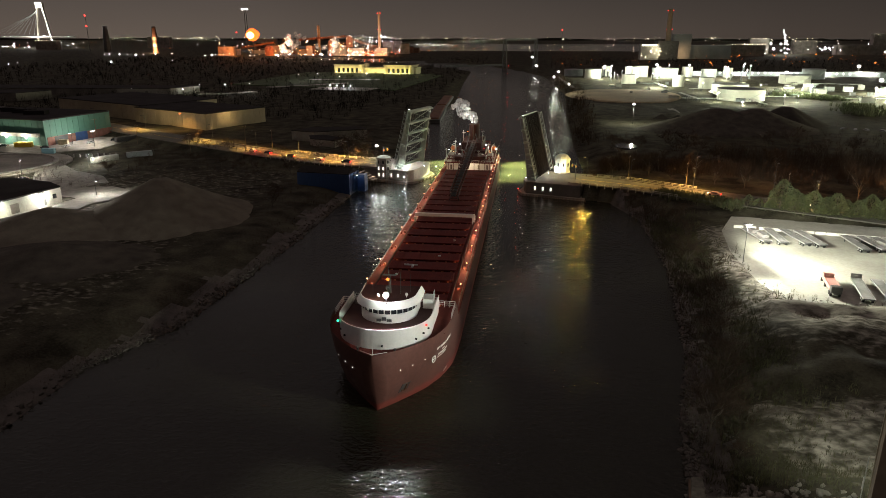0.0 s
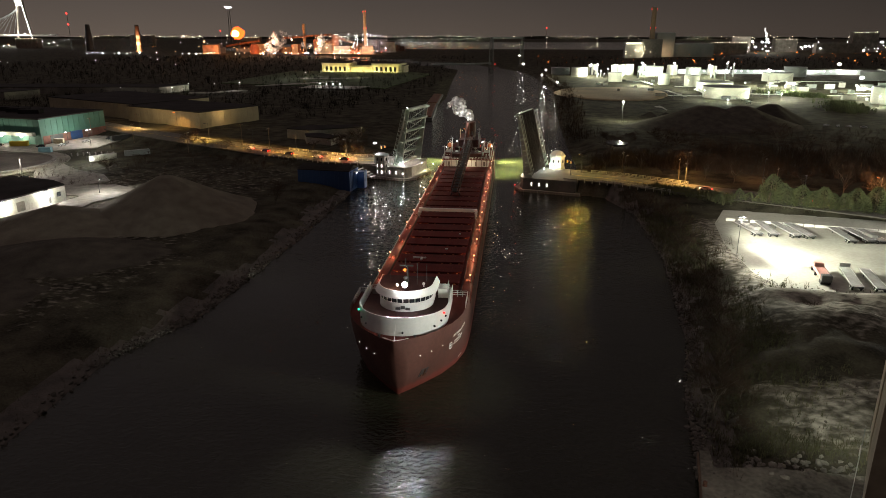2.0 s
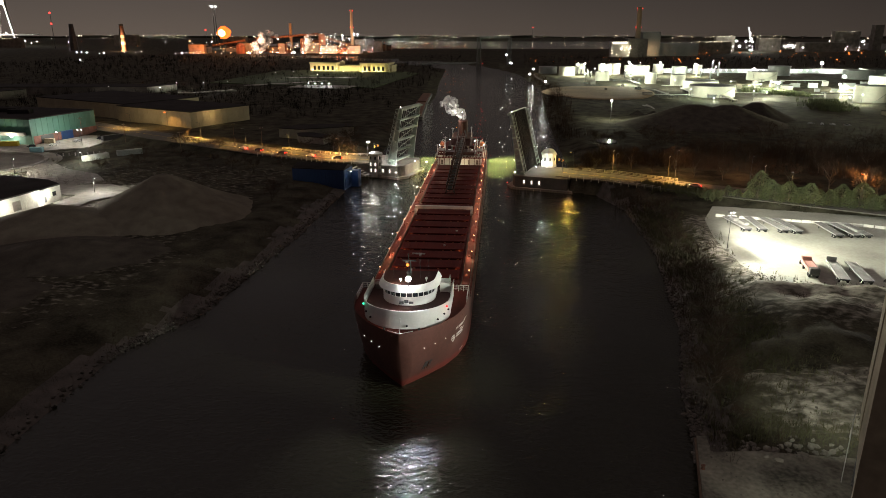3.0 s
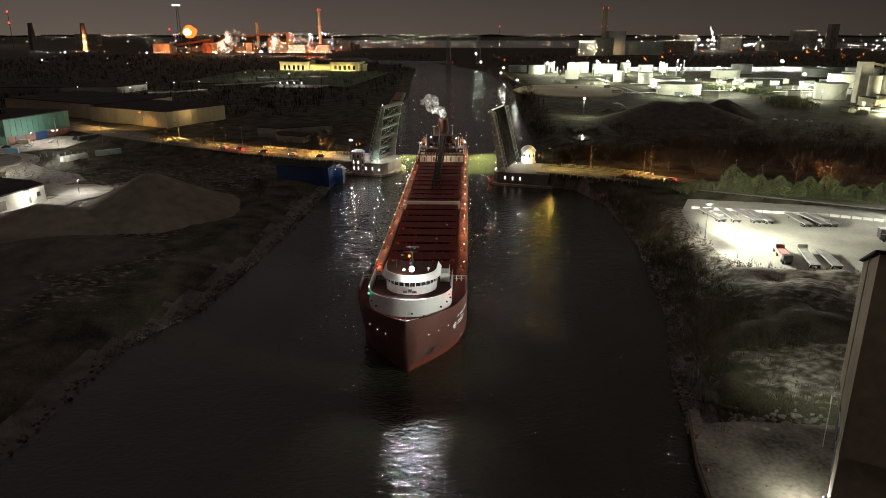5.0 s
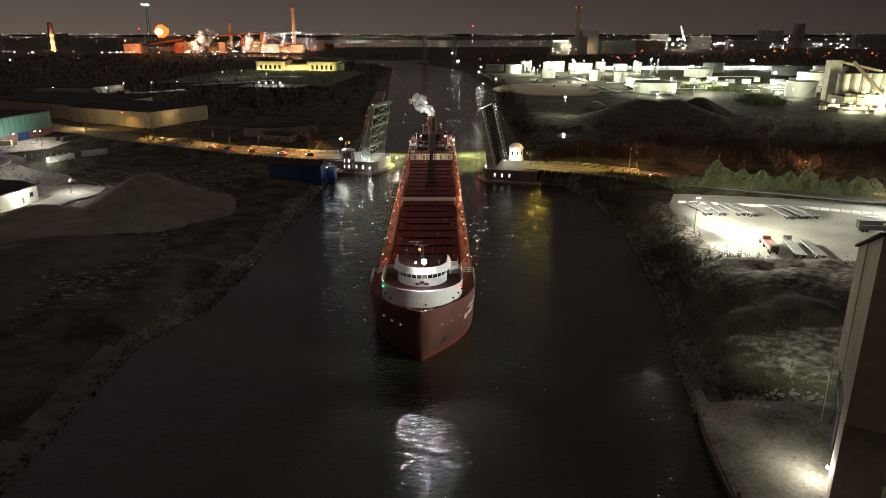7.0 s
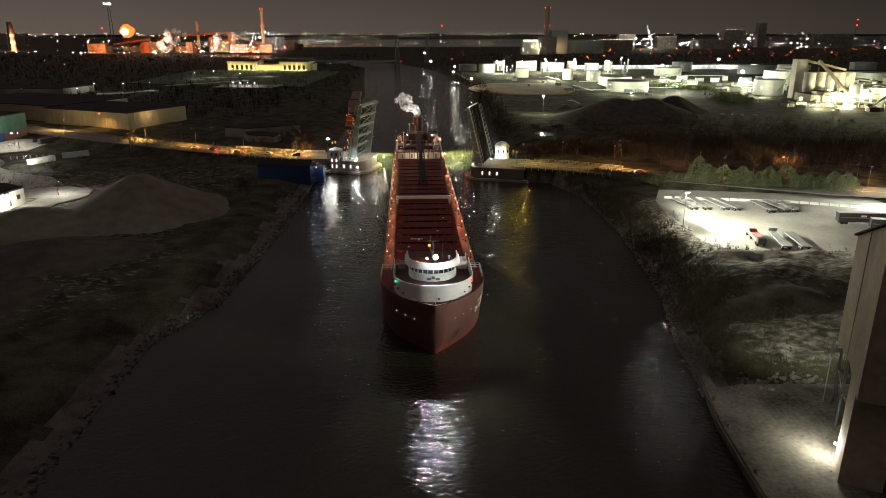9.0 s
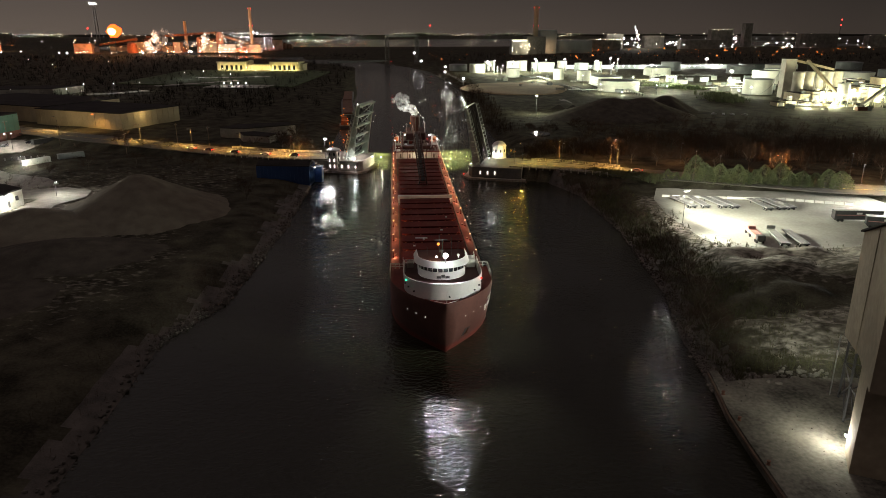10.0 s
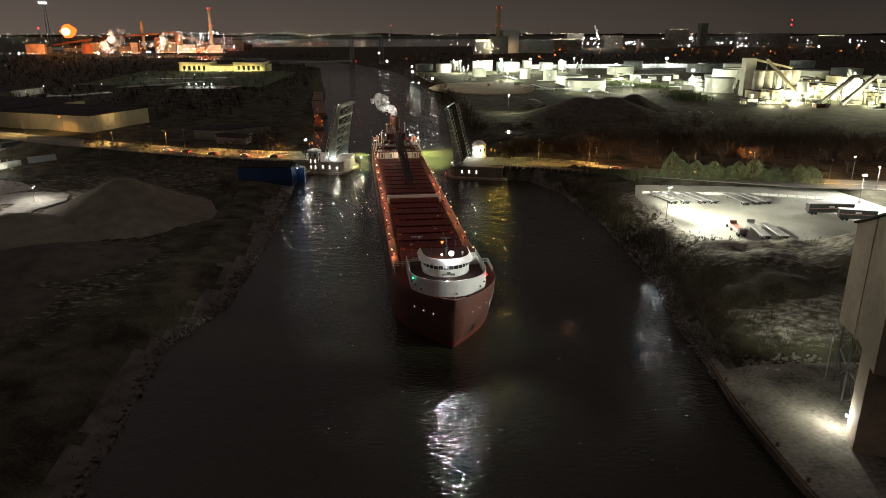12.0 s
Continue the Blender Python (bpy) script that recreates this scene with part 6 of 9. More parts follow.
# ---- west bank ----
def heap(name, x, y, z0, top, r, material, label, stretch=1.0, turn=0.0, seed=0, kind="", n=56, m=26):
    """A tipped heap: a blunt cone at the angle of repose with run-out at the foot and shallow gullies."""
    bm = B()
    rows = []
    for j in range(m + 1):
        f = j / m
        row = []
        for i in range(n):
            a = 2 * math.pi * i / n
            q = Vector((math.cos(a), math.sin(a), seed * 7.3))
            rr = r * (1 + 0.16 * noise.noise(q * 1.6) + 0.05 * noise.noise(q * 6))
            d = f * rr
            hgt = (1 - f) ** 1.15 * (1 - 0.10 * math.exp(-((f / 0.06) ** 2)))
            hgt += 0.020 * noise.noise(q * 9 + Vector((0, 0, f * 2))) * (1 - f) * f * 6
            row.append(bm.verts.new((d * math.cos(a) * stretch, d * math.sin(a), hgt * (top - z0) + 0.10 * noise.noise(Vector((d * math.cos(a), d * math.sin(a), seed)) * 0.8) * (1 if 0 < j < m else 0) - (0.6 if j == m else 0))))
        rows.append(row)
    for R, S in zip(rows, rows[1:]):
        for i in range(n):
            k = (i + 1) % n
            bm.faces.new((R[i], S[i], S[k], R[k]))
    bmesh.ops.remove_doubles(bm, verts=bm.verts, dist=0.001)
    return solid(name, bm, material, label, "heap", kind, pose(x, y, z0, 0, 0, turn), True, "stone heaps")


heap("aggregate_cone", -100.3, 113.6, 3.0, 17.4, 31, "heap", "tall cone of grey aggregate beside the river", 1.0, 20, 1)
heap("aggregate_cone", -128, 92, 3.0, 10.5, 25, "heap", "low grey heap of aggregate merging into a taller one", 1.2, -20, 2)
heap("aggregate_cone", -106, 62, 3.0, 8.2, 20, "lowheap", "low dark-grey heap of aggregate near the bank", 1.5, 10, 3)
heap("aggregate_cone", -112, 24, 3.0, 6.0, 17, "lowheap", "flattened dark-grey heap of aggregate near the bank", 1.4, 40, 4)


def shed(name, corners, z0, z1, wall, label, category="building", roof="roof", ribs=0.0, parapet=0.5, group="sheds"):
    """A flat-roofed building over a plan outline, with a parapet and upright cladding ribs."""
    th = thing(name, pose(0, 0, 0), label, category, group)
    bm = B()
    prism(bm, corners, z0 - 1.5, z1)
    body = part("wall", bm, wall, th)
    c = sum((Vector(p) for p in corners), Vector((0, 0))) / len(corners)
    bm = B()
    prism(bm, [tuple(c + (Vector(p) - c) * 1.004) for p in corners], z1, z1 + parapet)
    part("roof", bm, roof, th)
    if ribs:
        for a, b in zip(corners, corners[1:] + corners[:1]):
            a, b = Vector(a), Vector(b)
            d = (b - a)
            n = Vector((d.y, -d.x)).normalized()
            k = int(d.length / ribs)
            if k < 2:
                continue
            for i in range(1, k):
                p = a + d * i / k
                bm = B()
                beam(bm, (p.x + n.x * 0.06, p.y + n.y * 0.06, z0), (p.x + n.x * 0.06, p.y + n.y * 0.06, z1 - 0.1), 0.16, 0.22)
                part("cladding_rib", bm, wall, body)
    return th, body


def opening(body, a, b, f0, f1, z0, z1, material, name="door", proud=0.05, sill=False):
    """A leaf set on the wall from a to b, between two fractions of its length."""
    a, b = Vector(a), Vector(b)
    d = (b - a)
    n = Vector((d.y, -d.x)).normalized()
    p, q = a + d * f0, a + d * f1
    bm = B()
    vs = [(p, 0), (q, 0), (q, 1), (p, 1)]
    A = [bm.verts.new((v.x + n.x * proud, v.y + n.y * proud, z1 if t else z0)) for v, t in vs]
    C = [bm.verts.new((v.x - n.x * 0.12, v.y - n.y * 0.12, z1 if t else z0)) for v, t in vs]
    bm.faces.new(A)
    bm.faces.new(C[::-1])
    for i in range(4):
        bm.faces.new((A[i], A[(i + 1) % 4], C[(i + 1) % 4], C[i]))
    o = part(name, bm, material, body)
    if sill:
        bm = B()
        beam(bm, (p.x + n.x * 0.1, p.y + n.y * 0.1, z0 - 0.08), (q.x + n.x * 0.1, q.y + n.y * 0.1, z0 - 0.08), 0.3, 0.16)
        part("window_sill", bm, "concrete", o)
    return o


def wall_light(x, y, z, watts, col, bulb="bulb", r=0.45, out=(0.6, -0.3)):
    th = thing("bulkhead_lamp", pose(x, y, z), "glaring bulkhead lamp high on a wall", "lamp", "bulkhead lamps")
    bm = B()
    ball(bm, (0, 0, 0), r, 1)
    part("bulb", bm, bulb, th)
    bm = B()
    box(bm, -1.6, 0.25, -0.25, 1.6, r * 0.7, r * 0.7 + 0.15)
    part("bracket", bm, "darksteel", th)
    point_light((x + out[0], y + out[1], z - 0.3), watts, col, 0.2)


# white workshop
C1 = [(-147.0, 125.6), (-156.0, 132.2), (-178, 138), (-184, 100), (-153.0, 92.5)]
C1 = C1[::-1]
th, body = shed("white_workshop", C1, 4.0, 9.0, "blockwall", "long grubby white block workshop with a dark flat roof", "building", ribs=5.0)
a, b = (-153.0, 92.5), (-147.0, 125.6)
opening(body, a, b, 0.88, 0.93, 5.6, 7.2, "glass", "window", sill=True)
opening(body, a, b, 0.76, 0.79, 4.0, 6.2, "darksteel", "door")
opening(body, a, b, 0.35, 0.45, 4.0, 7.4, "dirtyconcrete", "roller_door")
wall_light(-147.8, 116.0, 8.3, 2600, COOL, r=0.6, out=(1.2, -0.2))
wall_light(-151.7, 99.0, 8.3, 2000, COOL, r=0.6, out=(1.2, -0.2))
street_lamp(-140.0, 136.0, 3.7, 5.5, 0, "bulb", "white yard lamp on a short pole", 0.6, 0.3)
light_of(-140.0, 136.0, 3.7, 5.5, 0, 3600, COOL, 0.6, False)
bm = B()
prism(bm, [(-146, 92), (-140, 96), (-133, 108), (-134, 122), (-128, 134), (-131, 146), (-143, 152), (-158, 148), (-170, 151), (-176, 138), (-145, 131)], 3.3, 3.72)
solid("pavement", bm, "gravel", "pale gravel yard in front of the workshop", "yard", "structure")

# sea-green works
C2 = [(-240, 245), (-231, 293), (-300, 306), (-309, 257)]
th, body = shed("green_works", C2, 3.5, 17.5, "green", "large sea-green clad works building with a dark roof", ribs=4.0, parapet=0.6)
bm = B()
prism(bm, [(-239.7, 246.0), (-230.8, 292.8), (-230.6, 292.8), (-239.5, 246.0)], 3.4, 8.2)
part("brick_base", bm, "brick", th)
opening(body, C2[0], C2[1], 0.12, 0.30, 3.5, 8.0, "darksteel", "roller_door", 0.5)
opening(body, C2[0], C2[1], 0.42, 0.60, 3.5, 8.4, "blue", "roller_door", 0.5)
opening(body, C2[3], C2[0], 0.05, 0.95, 8.6, 10.4, "whitewall", "canopy", 2.2)
for k in range(3):
    bm = B()
    box(bm, -6, 6, -3, 3, 0, 2.4)
    o = part("roof_unit", bm, "roof", th)
    o.matrix_basis = pose(-262 - 12 * k, 270 + 6 * k, 18.0, 0, 0, 10)
street_lamp(-229.6, 252.5, 3.6, 6.2, 200, "bulb", "white yard lamp on a pole before the works", 0.4, 0.6)
light_of(-229.6, 252.5, 3.6, 6.2, 200, 2200, COOL, 0.4, False)
street_lamp(-223.0, 262.0, 3.6, 6.2, 200, "bulb", "white yard lamp on a pole before the works", 0.4, 0.6)
light_of(-223.0, 262.0, 3.6, 6.2, 200, 2200, COOL, 0.4, False)
wall_light(-252.0, 245.4, 8.1, 1700, (1.0, 0.92, 0.72), r=0.6, out=(0.2, -2.4))
wall_light(-266.0, 248.0, 8.1, 1700, (1.0, 0.92, 0.72), r=0.6, out=(0.2, -2.4))
wall_light(-282.0, 251.0, 8.1, 1700, (1.0, 0.92, 0.72), r=0.6, out=(0.2, -2.4))
bm = B()
prism(bm, [(-225, 225), (-205, 240), (-208, 285), (-230, 292), (-240, 246), (-330, 258), (-330, 225)], 3.2, 3.66)
solid("pavement", bm, "gravel", "pale yard before the green works", "yard", "structure")


def container(x, y, turn, L, paint, label, z=3.6):
    th = thing("shipping_container", pose(x, y, z, 0, 0, turn), label, "container", "containers")
    bm = B()
    box(bm, -L / 2, L / 2, -1.22, 1.22, 0.15, 2.75)
    body = part("body", bm, paint, th)
    k = int(L / 0.6)
    for s in (-1, 1):
        bm = B()
        for i in range(k):
            x0 = -L / 2 + L * (i + 0.5) / k
            box(bm, x0 - 0.12, x0 + 0.12, s * 1.24 - 0.03, s * 1.24 + 0.03, 0.3, 2.6)
        part("corrugation", bm, paint, body)
    for ex in (-L / 2, L / 2):
        bm = B()
        box(bm, ex - 0.06, ex + 0.06, -1.26, -1.1, 0, 2.8)
        box(bm, ex - 0.06, ex + 0.06, 1.1, 1.26, 0, 2.8)
        part("corner_post", bm, paint, body)


container(-250.4, 240.6, 12, 9.0, "yellowpaint", "yellow steel container before the green works")
container(-222.6, 222.7, 12, 6.0, "paleblue", "pale blue site hut on the works yard")
container(-234.0, 251.0, 12, 5.0, "tan", "small tan container beside the works wall")


container(-181.0, 206.5, 62, 13, "whitewall", "white box container standing in the yard", 3.3)
container(-171.5, 221.5, 40, 12, "tankgrey", "grey box container standing in the yard", 3.3)
container(-207.0, 268.0, 60, 12, "darksteel", "dark box container beside the works")
street_lamp(-183.5, 197.0, 3.4, 5.0, 0, "bulb", "white yard lamp on a short pole", 0.6, 0.25)
light_of(-183.5, 197.0, 3.4, 5.0, 0, 4200, COOL, 0.6, False)
street_lamp(-212.0, 246.0, 3.6, 8.5, 90, "bulb", "white yard lamp on a tall pole by the works", 0.6, 0.5)
light_of(-212.0, 246.0, 3.6, 8.5, 90, 4500, (1.0, 0.94, 0.78), 0.6, False)
street_lamp(-196.0, 168.0, 3.4, 7.0, 0, "bulb", "white yard lamp on a pole beside the track", 0.6, 0.25)
light_of(-196.0, 168.0, 3.4, 7.0, 0, 5000, (1.0, 0.97, 0.82), 0.6, False)

# a row of pale bollards, parked vans and a spread of trodden gravel between the yards
for k in range(9):
    th = thing("yard_bollard", pose(-206 + 2.6 * k, 214 + 1.1 * k, 3.4), "short pale concrete bollard in a row", "bollard", "yard bollards")
    bm = B()
    lathe(bm, [(0.32, -0.2), (0.32, 1.25), (0.2, 1.4), (0.01, 1.42)], 10)
    part("post", bm, "concrete", th)
for x, y, a, paint, lab in ((-227, 243, 80, "carwhite", "pale van parked on the works yard"), (-236, 238, 20, "carblack", "dark car parked on the works yard"), (-222, 257, 80, "carwhite", "pale car parked by the works door"), (-214, 268, 70, "carblack", "dark car parked by the works"), (-262, 240, 10, "carblack", "dark car parked under the works canopy"), (-188, 158, 70, "carblack", "dark car parked by the track"), (-168, 143, 10, "carwhite", "pale car parked behind the workshop")):
    car(x, y, 3.66, a, paint, lab, lit=False)
bm = B()
prism(bm, [(-158, 149), (-150, 160), (-160, 172), (-180, 182), (-196, 196), (-204, 190), (-192, 170), (-182, 156), (-172, 150)], 3.2, 3.55)
solid("pavement", bm, "gravel", "trodden pale gravel track between the yards", "track", "structure")

# settling pond with a concrete rim
bm = B()
lathe(bm, [(31, 3.2), (31, 4.3), (29.2, 4.3), (29.2, 3.5)], 48, -231, 189)
solid("pond_rim", bm, "concrete", "round concrete rim of a settling pond", "pond", "structure")
bm = B()
lathe(bm, [(29.2, 3.45), (0.01, 3.45)], 48, -231, 189)
solid("pond", bm, "pool", "still dark pond water in a round basin", "pond", "structure")
bm = B()
lathe(bm, [(37, 3.3), (37, 3.62), (31, 3.62)], 48, -231, 189)
solid("pavement", bm, "dirtyconcrete", "concrete walk round the settling pond", "pavement", "structure")

# tan warehouses
WU, WV = Vector((-0.895, 0.446)), Vector((0.446, 0.895))
WO = Vector((-185.5, 322.5))


def wh(a, b):
    return tuple(WO + a * WU + b * WV)


C3 = [wh(-3, 0), wh(-3, 51), wh(74, 51), wh(74, 0)]
th, body = shed("warehouse", C3, 3.5, 13.2, "tan", "long tan ribbed-metal warehouse under a sodium lamp", ribs=4.8, parapet=0.5)
for f in (0.18, 0.62):
    opening(body, C3[0], C3[1], f, f + 0.12, 3.6, 8.2, "tan", "loading_door", 0.16)
C4 = [wh(74.4, 6), wh(74.4, 72), wh(185, 72), wh(185, 6)]
th, body = shed("warehouse", C4, 3.5, 13.6, "tan", "second tan ribbed-metal warehouse with a dark roof", ribs=6.0, parapet=0.5)
p = WO + 14 * WU - 5 * WV
street_lamp(p.x, p.y, 4.0, 9.0, 240, "bulborange", "orange sodium street lamp by the warehouse", 1.2, 0.9)
light_of(p.x, p.y, 4.0, 9.0, 240, 1300, (1.0, 0.52, 0.14), 1.2)
point_light(wh(30, -22) + (13.0,), 3800, (1.0, 0.72, 0.32), 0.5)
point_light(wh(-8, 16) + (12.0,), 900, (1.0, 0.72, 0.32), 0.5)

th, body = shed("warehouse", [(-560, 540), (-334, 560), (-322, 600), (-548, 585)], 3.5, 9.5, "dirtyconcrete", "long low pale-walled warehouse with a dark flat roof", ribs=12.0)
wall_light(-326.5, 572.0, 8.4, 300, COOL, r=0.5, out=(2.4, -0.5))
th, body = shed("warehouse", [(-640, 470), (-440, 480), (-430, 515), (-630, 505)], 3.5, 10.5, "dirtyconcrete", "long low warehouse with a dark flat roof beside the yard", ribs=12.0)

# low flat building by the river road
th, body = shed("low_depot", [(-113, 286), (-98, 281), (-70, 297), (-76, 308), (-105, 300)], 4.0, 8.6, "dirtyconcrete", "low flat-roofed depot with dull walls", ribs=6.0)
th, body = shed("low_depot", [(-100, 279), (-96, 268), (-80, 262), (-78, 272), (-92, 282)], 4.0, 6.8, "dirtyconcrete", "low concrete annex of the depot", ribs=0)

# blue boathouse
C5 = [(-69.5, 166.5), (-46.5, 163.5), (-45.2, 175.0), (-68.0, 178.0)]
th, body = shed("boathouse", C5, 1.0, 8.6, "blue", "blue sheet-metal boathouse at the water", ribs=1.6, roof="roof", parapet=0.3)
bm = B()
A = [(-46.6, 163.4, 8.6), (-45.1, 175.1, 8.6), (-45.9, 169.2, 10.4)]
v = [bm.verts.new(a) for a in A] + [bm.verts.new((a[0] - 23, a[1] + 2.8, a[2])) for a in A]
for f in ((0, 1, 2), (3, 5, 4), (0, 2, 5, 3), (1, 4, 5, 2), (0, 3, 4, 1)):
    bm.faces.new([v[i] for i in f])
part("gable_roof", bm, "roof", th)
bm = B()
prism(bm, [(-45.0, 171.0), (-41.8, 170.6), (-41.4, 174.6), (-44.6, 175.0)], 0.2, 7.2)
part("bay", bm, "blue", th)
wall_light(-44.4, 168.0, 7.4, 70, (0.8, 0.9, 1.0), r=0.2, out=(1.0, -0.4))
bm = B()
for k in range(5):
    beam(bm, (-47.5 + 1.3 * k, 182 + 0.8 * k, 5.6 - 0.9 * k), (-46.0 + 1.3 * k, 188 + 0.4 * k, 5.6 - 0.9 * k), 0.9, 0.25)
solid("steps", bm, "concrete", "concrete stair from the road to the landing", "stairs")

# sodium lamps and utility poles along the road
for x, y, turn, w, on in ((-214, 303, -120, 4200, 1), (-152, 265, -120, 7500, 1), (-118, 244, -120, 4200, 1), (-88.6, 226.0, -110, 4200, 1), (-60, 214.5, -110, 9000, 1), (-270, 337, -120, 4000, 1),
                          (68, 179.5, 60, 1200, 1), (90, 166.0, -115, 2600, 1), (128, 146.5, -118, 2400, 1), (176, 124.0, -118, 1500, 1)):
    street_lamp(x, y, 5.6, 8.6, turn, "bulborange" if on == 1 else "alu", "sodium street lamp on a steel pole beside the road", 1.8, 0.22)
    light_of(x, y, 5.6, 8.6, turn, w * (1.0 if x < 0 else 1.7), (1.0, 0.55, 0.14))


def utility_pole(x, y, z, hgt, turn):
    th = thing("utility_pole", pose(x, y, z, 0, 0, turn), "weathered wooden utility pole with a crossarm", "utility pole", "utility poles")
    bm = B()
    tube(bm, (0, 0, -0.4), (0, 0, hgt), 0.17, 0.11, 7)
    part("pole", bm, "wood", th)
    bm = B()
    box(bm, -1.2, 1.2, -0.07, 0.07, hgt - 1.0, hgt - 0.82)
    arm = part("crossarm", bm, "wood", th)
    for k in (-1.1, -0.5, 0.5, 1.1):
        bm = B()
        lathe(bm, [(0.05, hgt - 0.82), (0.09, hgt - 0.7), (0.03, hgt - 0.6)], 6, k, 0)
        part("insulator", bm, "whitewall", arm)


for x, y in ((-145, 224), (-108.7, 243), (-190, 252), (-230, 276), (-129.8, 258), (67.5, 182.5), (88, 169.5), (120, 152.5), (150, 138)):
    utility_pole(x, y, 5.0 if x < 0 else 5.5, 10.5, 60 + (x % 7))

# moored barge and a lit work boat beyond the bridge
barge = thing("barge", pose(0, 0, 0), "long flat steel barge moored at the far bank", "barge")
bm = B()
prism(bm, [(-49.5, 400), (-39.5, 401), (-46.5, 500), (-57, 499)], -1.0, 2.2)
part("hull", bm, "darksteel", barge)
bm = B()
prism(bm, [(-48.5, 404), (-41.0, 405), (-47.5, 497), (-55.5, 496)], 2.2, 3.4)
part("hopper", bm, "rust", barge)
barge = thing("barge", pose(0, 0, 0), "second steel barge moored along the bank", "barge")
bm = B()
prism(bm, [(-57, 503), (-46.8, 504), (-51, 596), (-61, 595)], -1.0, 2.2)
part("hull", bm, "darksteel", barge)
bm = B()
prism(bm, [(-56, 507), (-48, 508), (-52, 592), (-60, 591)], 2.2, 3.2)
part("hopper", bm, "rust", barge)
boat = thing("work_boat", pose(-44, 350, 0, 0, 0, 95), "work boat with red-orange deck lamps moored at the bank", "boat")
bm = B()
prism(bm, [(-9, -3.4), (7, -3.4), (11, 0), (7, 3.4), (-9, 3.4)], -0.8, 1.8)
part("hull", bm, "darksteel", boat)
bm = B()
box(bm, -4, 3, -2.4, 2.4, 1.8, 4.6)
box(bm, -1.5, 2.5, -1.9, 1.9, 4.6, 7.2)
cabin = part("wheelhouse", bm, "rust", boat)
bm = B()
tube(bm, (0, 0, 7.2), (0, 0, 13), 0.12)
part("mast", bm, "darksteel", boat)
bm = B()
tube(bm, (-6, 0, 1.8), (-6, 0, 9), 0.12)
part("mast", bm, "darksteel", boat)
for x, y, z in ((0, 0, 12.6), (-6, 0.5, 9), (4, -2, 5), (-3, -2.5, 4.8), (2, 2, 7.6), (-7, -2, 3.0), (6, -1, 3.2)):
    bm = B()
    ball(bm, (x, y, z), 0.36, 1)
    part("deck_lamp", bm, "bulborange", boat)
point_light((-44, 345, 6), 220, (1.0, 0.25, 0.06), 0.4)
point_light((-47, 352, 8), 160, (1.0, 0.25, 0.06), 0.4)


# ---- tank farm and works on the east bank ----
def tank(x, y, r, z0, z1, paint, label, stair=True):
    th = thing("storage_tank", pose(x, y, z0), label, "storage tank", "storage tanks")
    h = z1 - z0
    bm = B()
    lathe(bm, [(r, -0.5), (r, h)], 40)
    part("shell", bm, paint, th, "", True)
    bm = B()
    lathe(bm, [(r + 0.12, h), (r + 0.12, h + 0.2), (r * 0.5, h + r * 0.05), (0.01, h + r * 0.07)], 40)
    part("roof", bm, "tankgrey", th)
    for f in (0.33, 0.66):
        bm = B()
        lathe(bm, [(r + 0.01, h * f), (r + 0.07, h * f + 0.05), (r + 0.01, h * f + 0.12)], 40)
        part("hoop", bm, paint, th)
    if stair:
        bm = B()
        for i in range(16):
            a0, a1 = -2.0 + i * 0.09, -2.0 + (i + 1) * 0.09
            beam(bm, ((r + 0.4) * math.cos(a0), (r + 0.4) * math.sin(a0), h * i / 16), ((r + 0.4) * math.cos(a1), (r + 0.4) * math.sin(a1), h * (i + 1) / 16), 0.6, 0.15)
        part("stair", bm, "steel", th)
    return th


W_, G_ = "large white-painted steel storage tank under floodlights", "dull grey steel storage tank in shade"
for x, y, r, z1, paint in ((217, 565, 20.5, 14.6, "tank"), (230, 652, 18, 12.8, "tank"), (219, 705, 8.2, 15.8, "tank"), (142.5, 764, 8.4, 15.2, "tank"), (192, 722, 6.5, 17.0, "tank"), (341, 790, 17.5, 14.6, "tank"),
                           (108, 862, 11, 16.0, "tank"), (85, 905, 13, 13.5, "tankgrey"), (160, 870, 9, 19.0, "tank"), (176, 895, 9, 19.0, "tank"), (205, 880, 17, 17.0, "tankgrey"), (238, 900, 7, 18.0, "tank"),
                           (262, 880, 10, 16.0, "tankgrey"), (292, 900, 6, 17, "tank"), (395, 880, 14, 17.0, "tankgrey"), (470, 820, 18, 15.0, "tankgrey"), (536, 835, 20, 15.0, "tank"), (130, 905, 7, 18.0, "tank"),
                           (339, 520, 13.5, 18.5, "tank"), (410, 640, 14, 19.0, "tank"), (450, 690, 14, 18.0, "tank"), (520, 640, 16, 17.0, "tank"), (600, 690, 18, 16.0, "tankgrey"), (560, 560, 15, 16, "tank"), (680, 900, 18, 15, "tankgrey")):
    tank(x, y, r, 4.0, z1, paint, W_ if paint == "tank" else G_, r > 9)

bm = B()
ring_ = [(118 + 56 * math.cos(a) * (1 + 0.08 * math.sin(3 * a)), 595 + 82 * math.sin(a) * (1 + 0.06 * math.cos(2 * a))) for a in (2 * math.pi * i / 40 for i in range(40))]
rim = [bm.verts.new((x, y, 3.3)) for x, y in ring_]
crest = [bm.verts.new((118 + (x - 118) * 0.9, 595 + (y - 595) * 0.92, 5.4)) for x, y in ring_]
bm.faces.new(crest)
for i in range(40):
    bm.faces.new((rim[i], rim[(i + 1) % 40], crest[(i + 1) % 40], crest[i]))
solid("embankment", bm, "sand", "broad tan embankment of spread gravel beside the river", "embankment", "structure")
bm = B()
prism(bm, [(100, 430), (165, 425), (190, 470), (150, 495), (80, 500)], 3.4, 4.25)
solid("pavement", bm, "gravel", "pale lit gravel yard below the embankment", "yard", "structure")
bm = B()
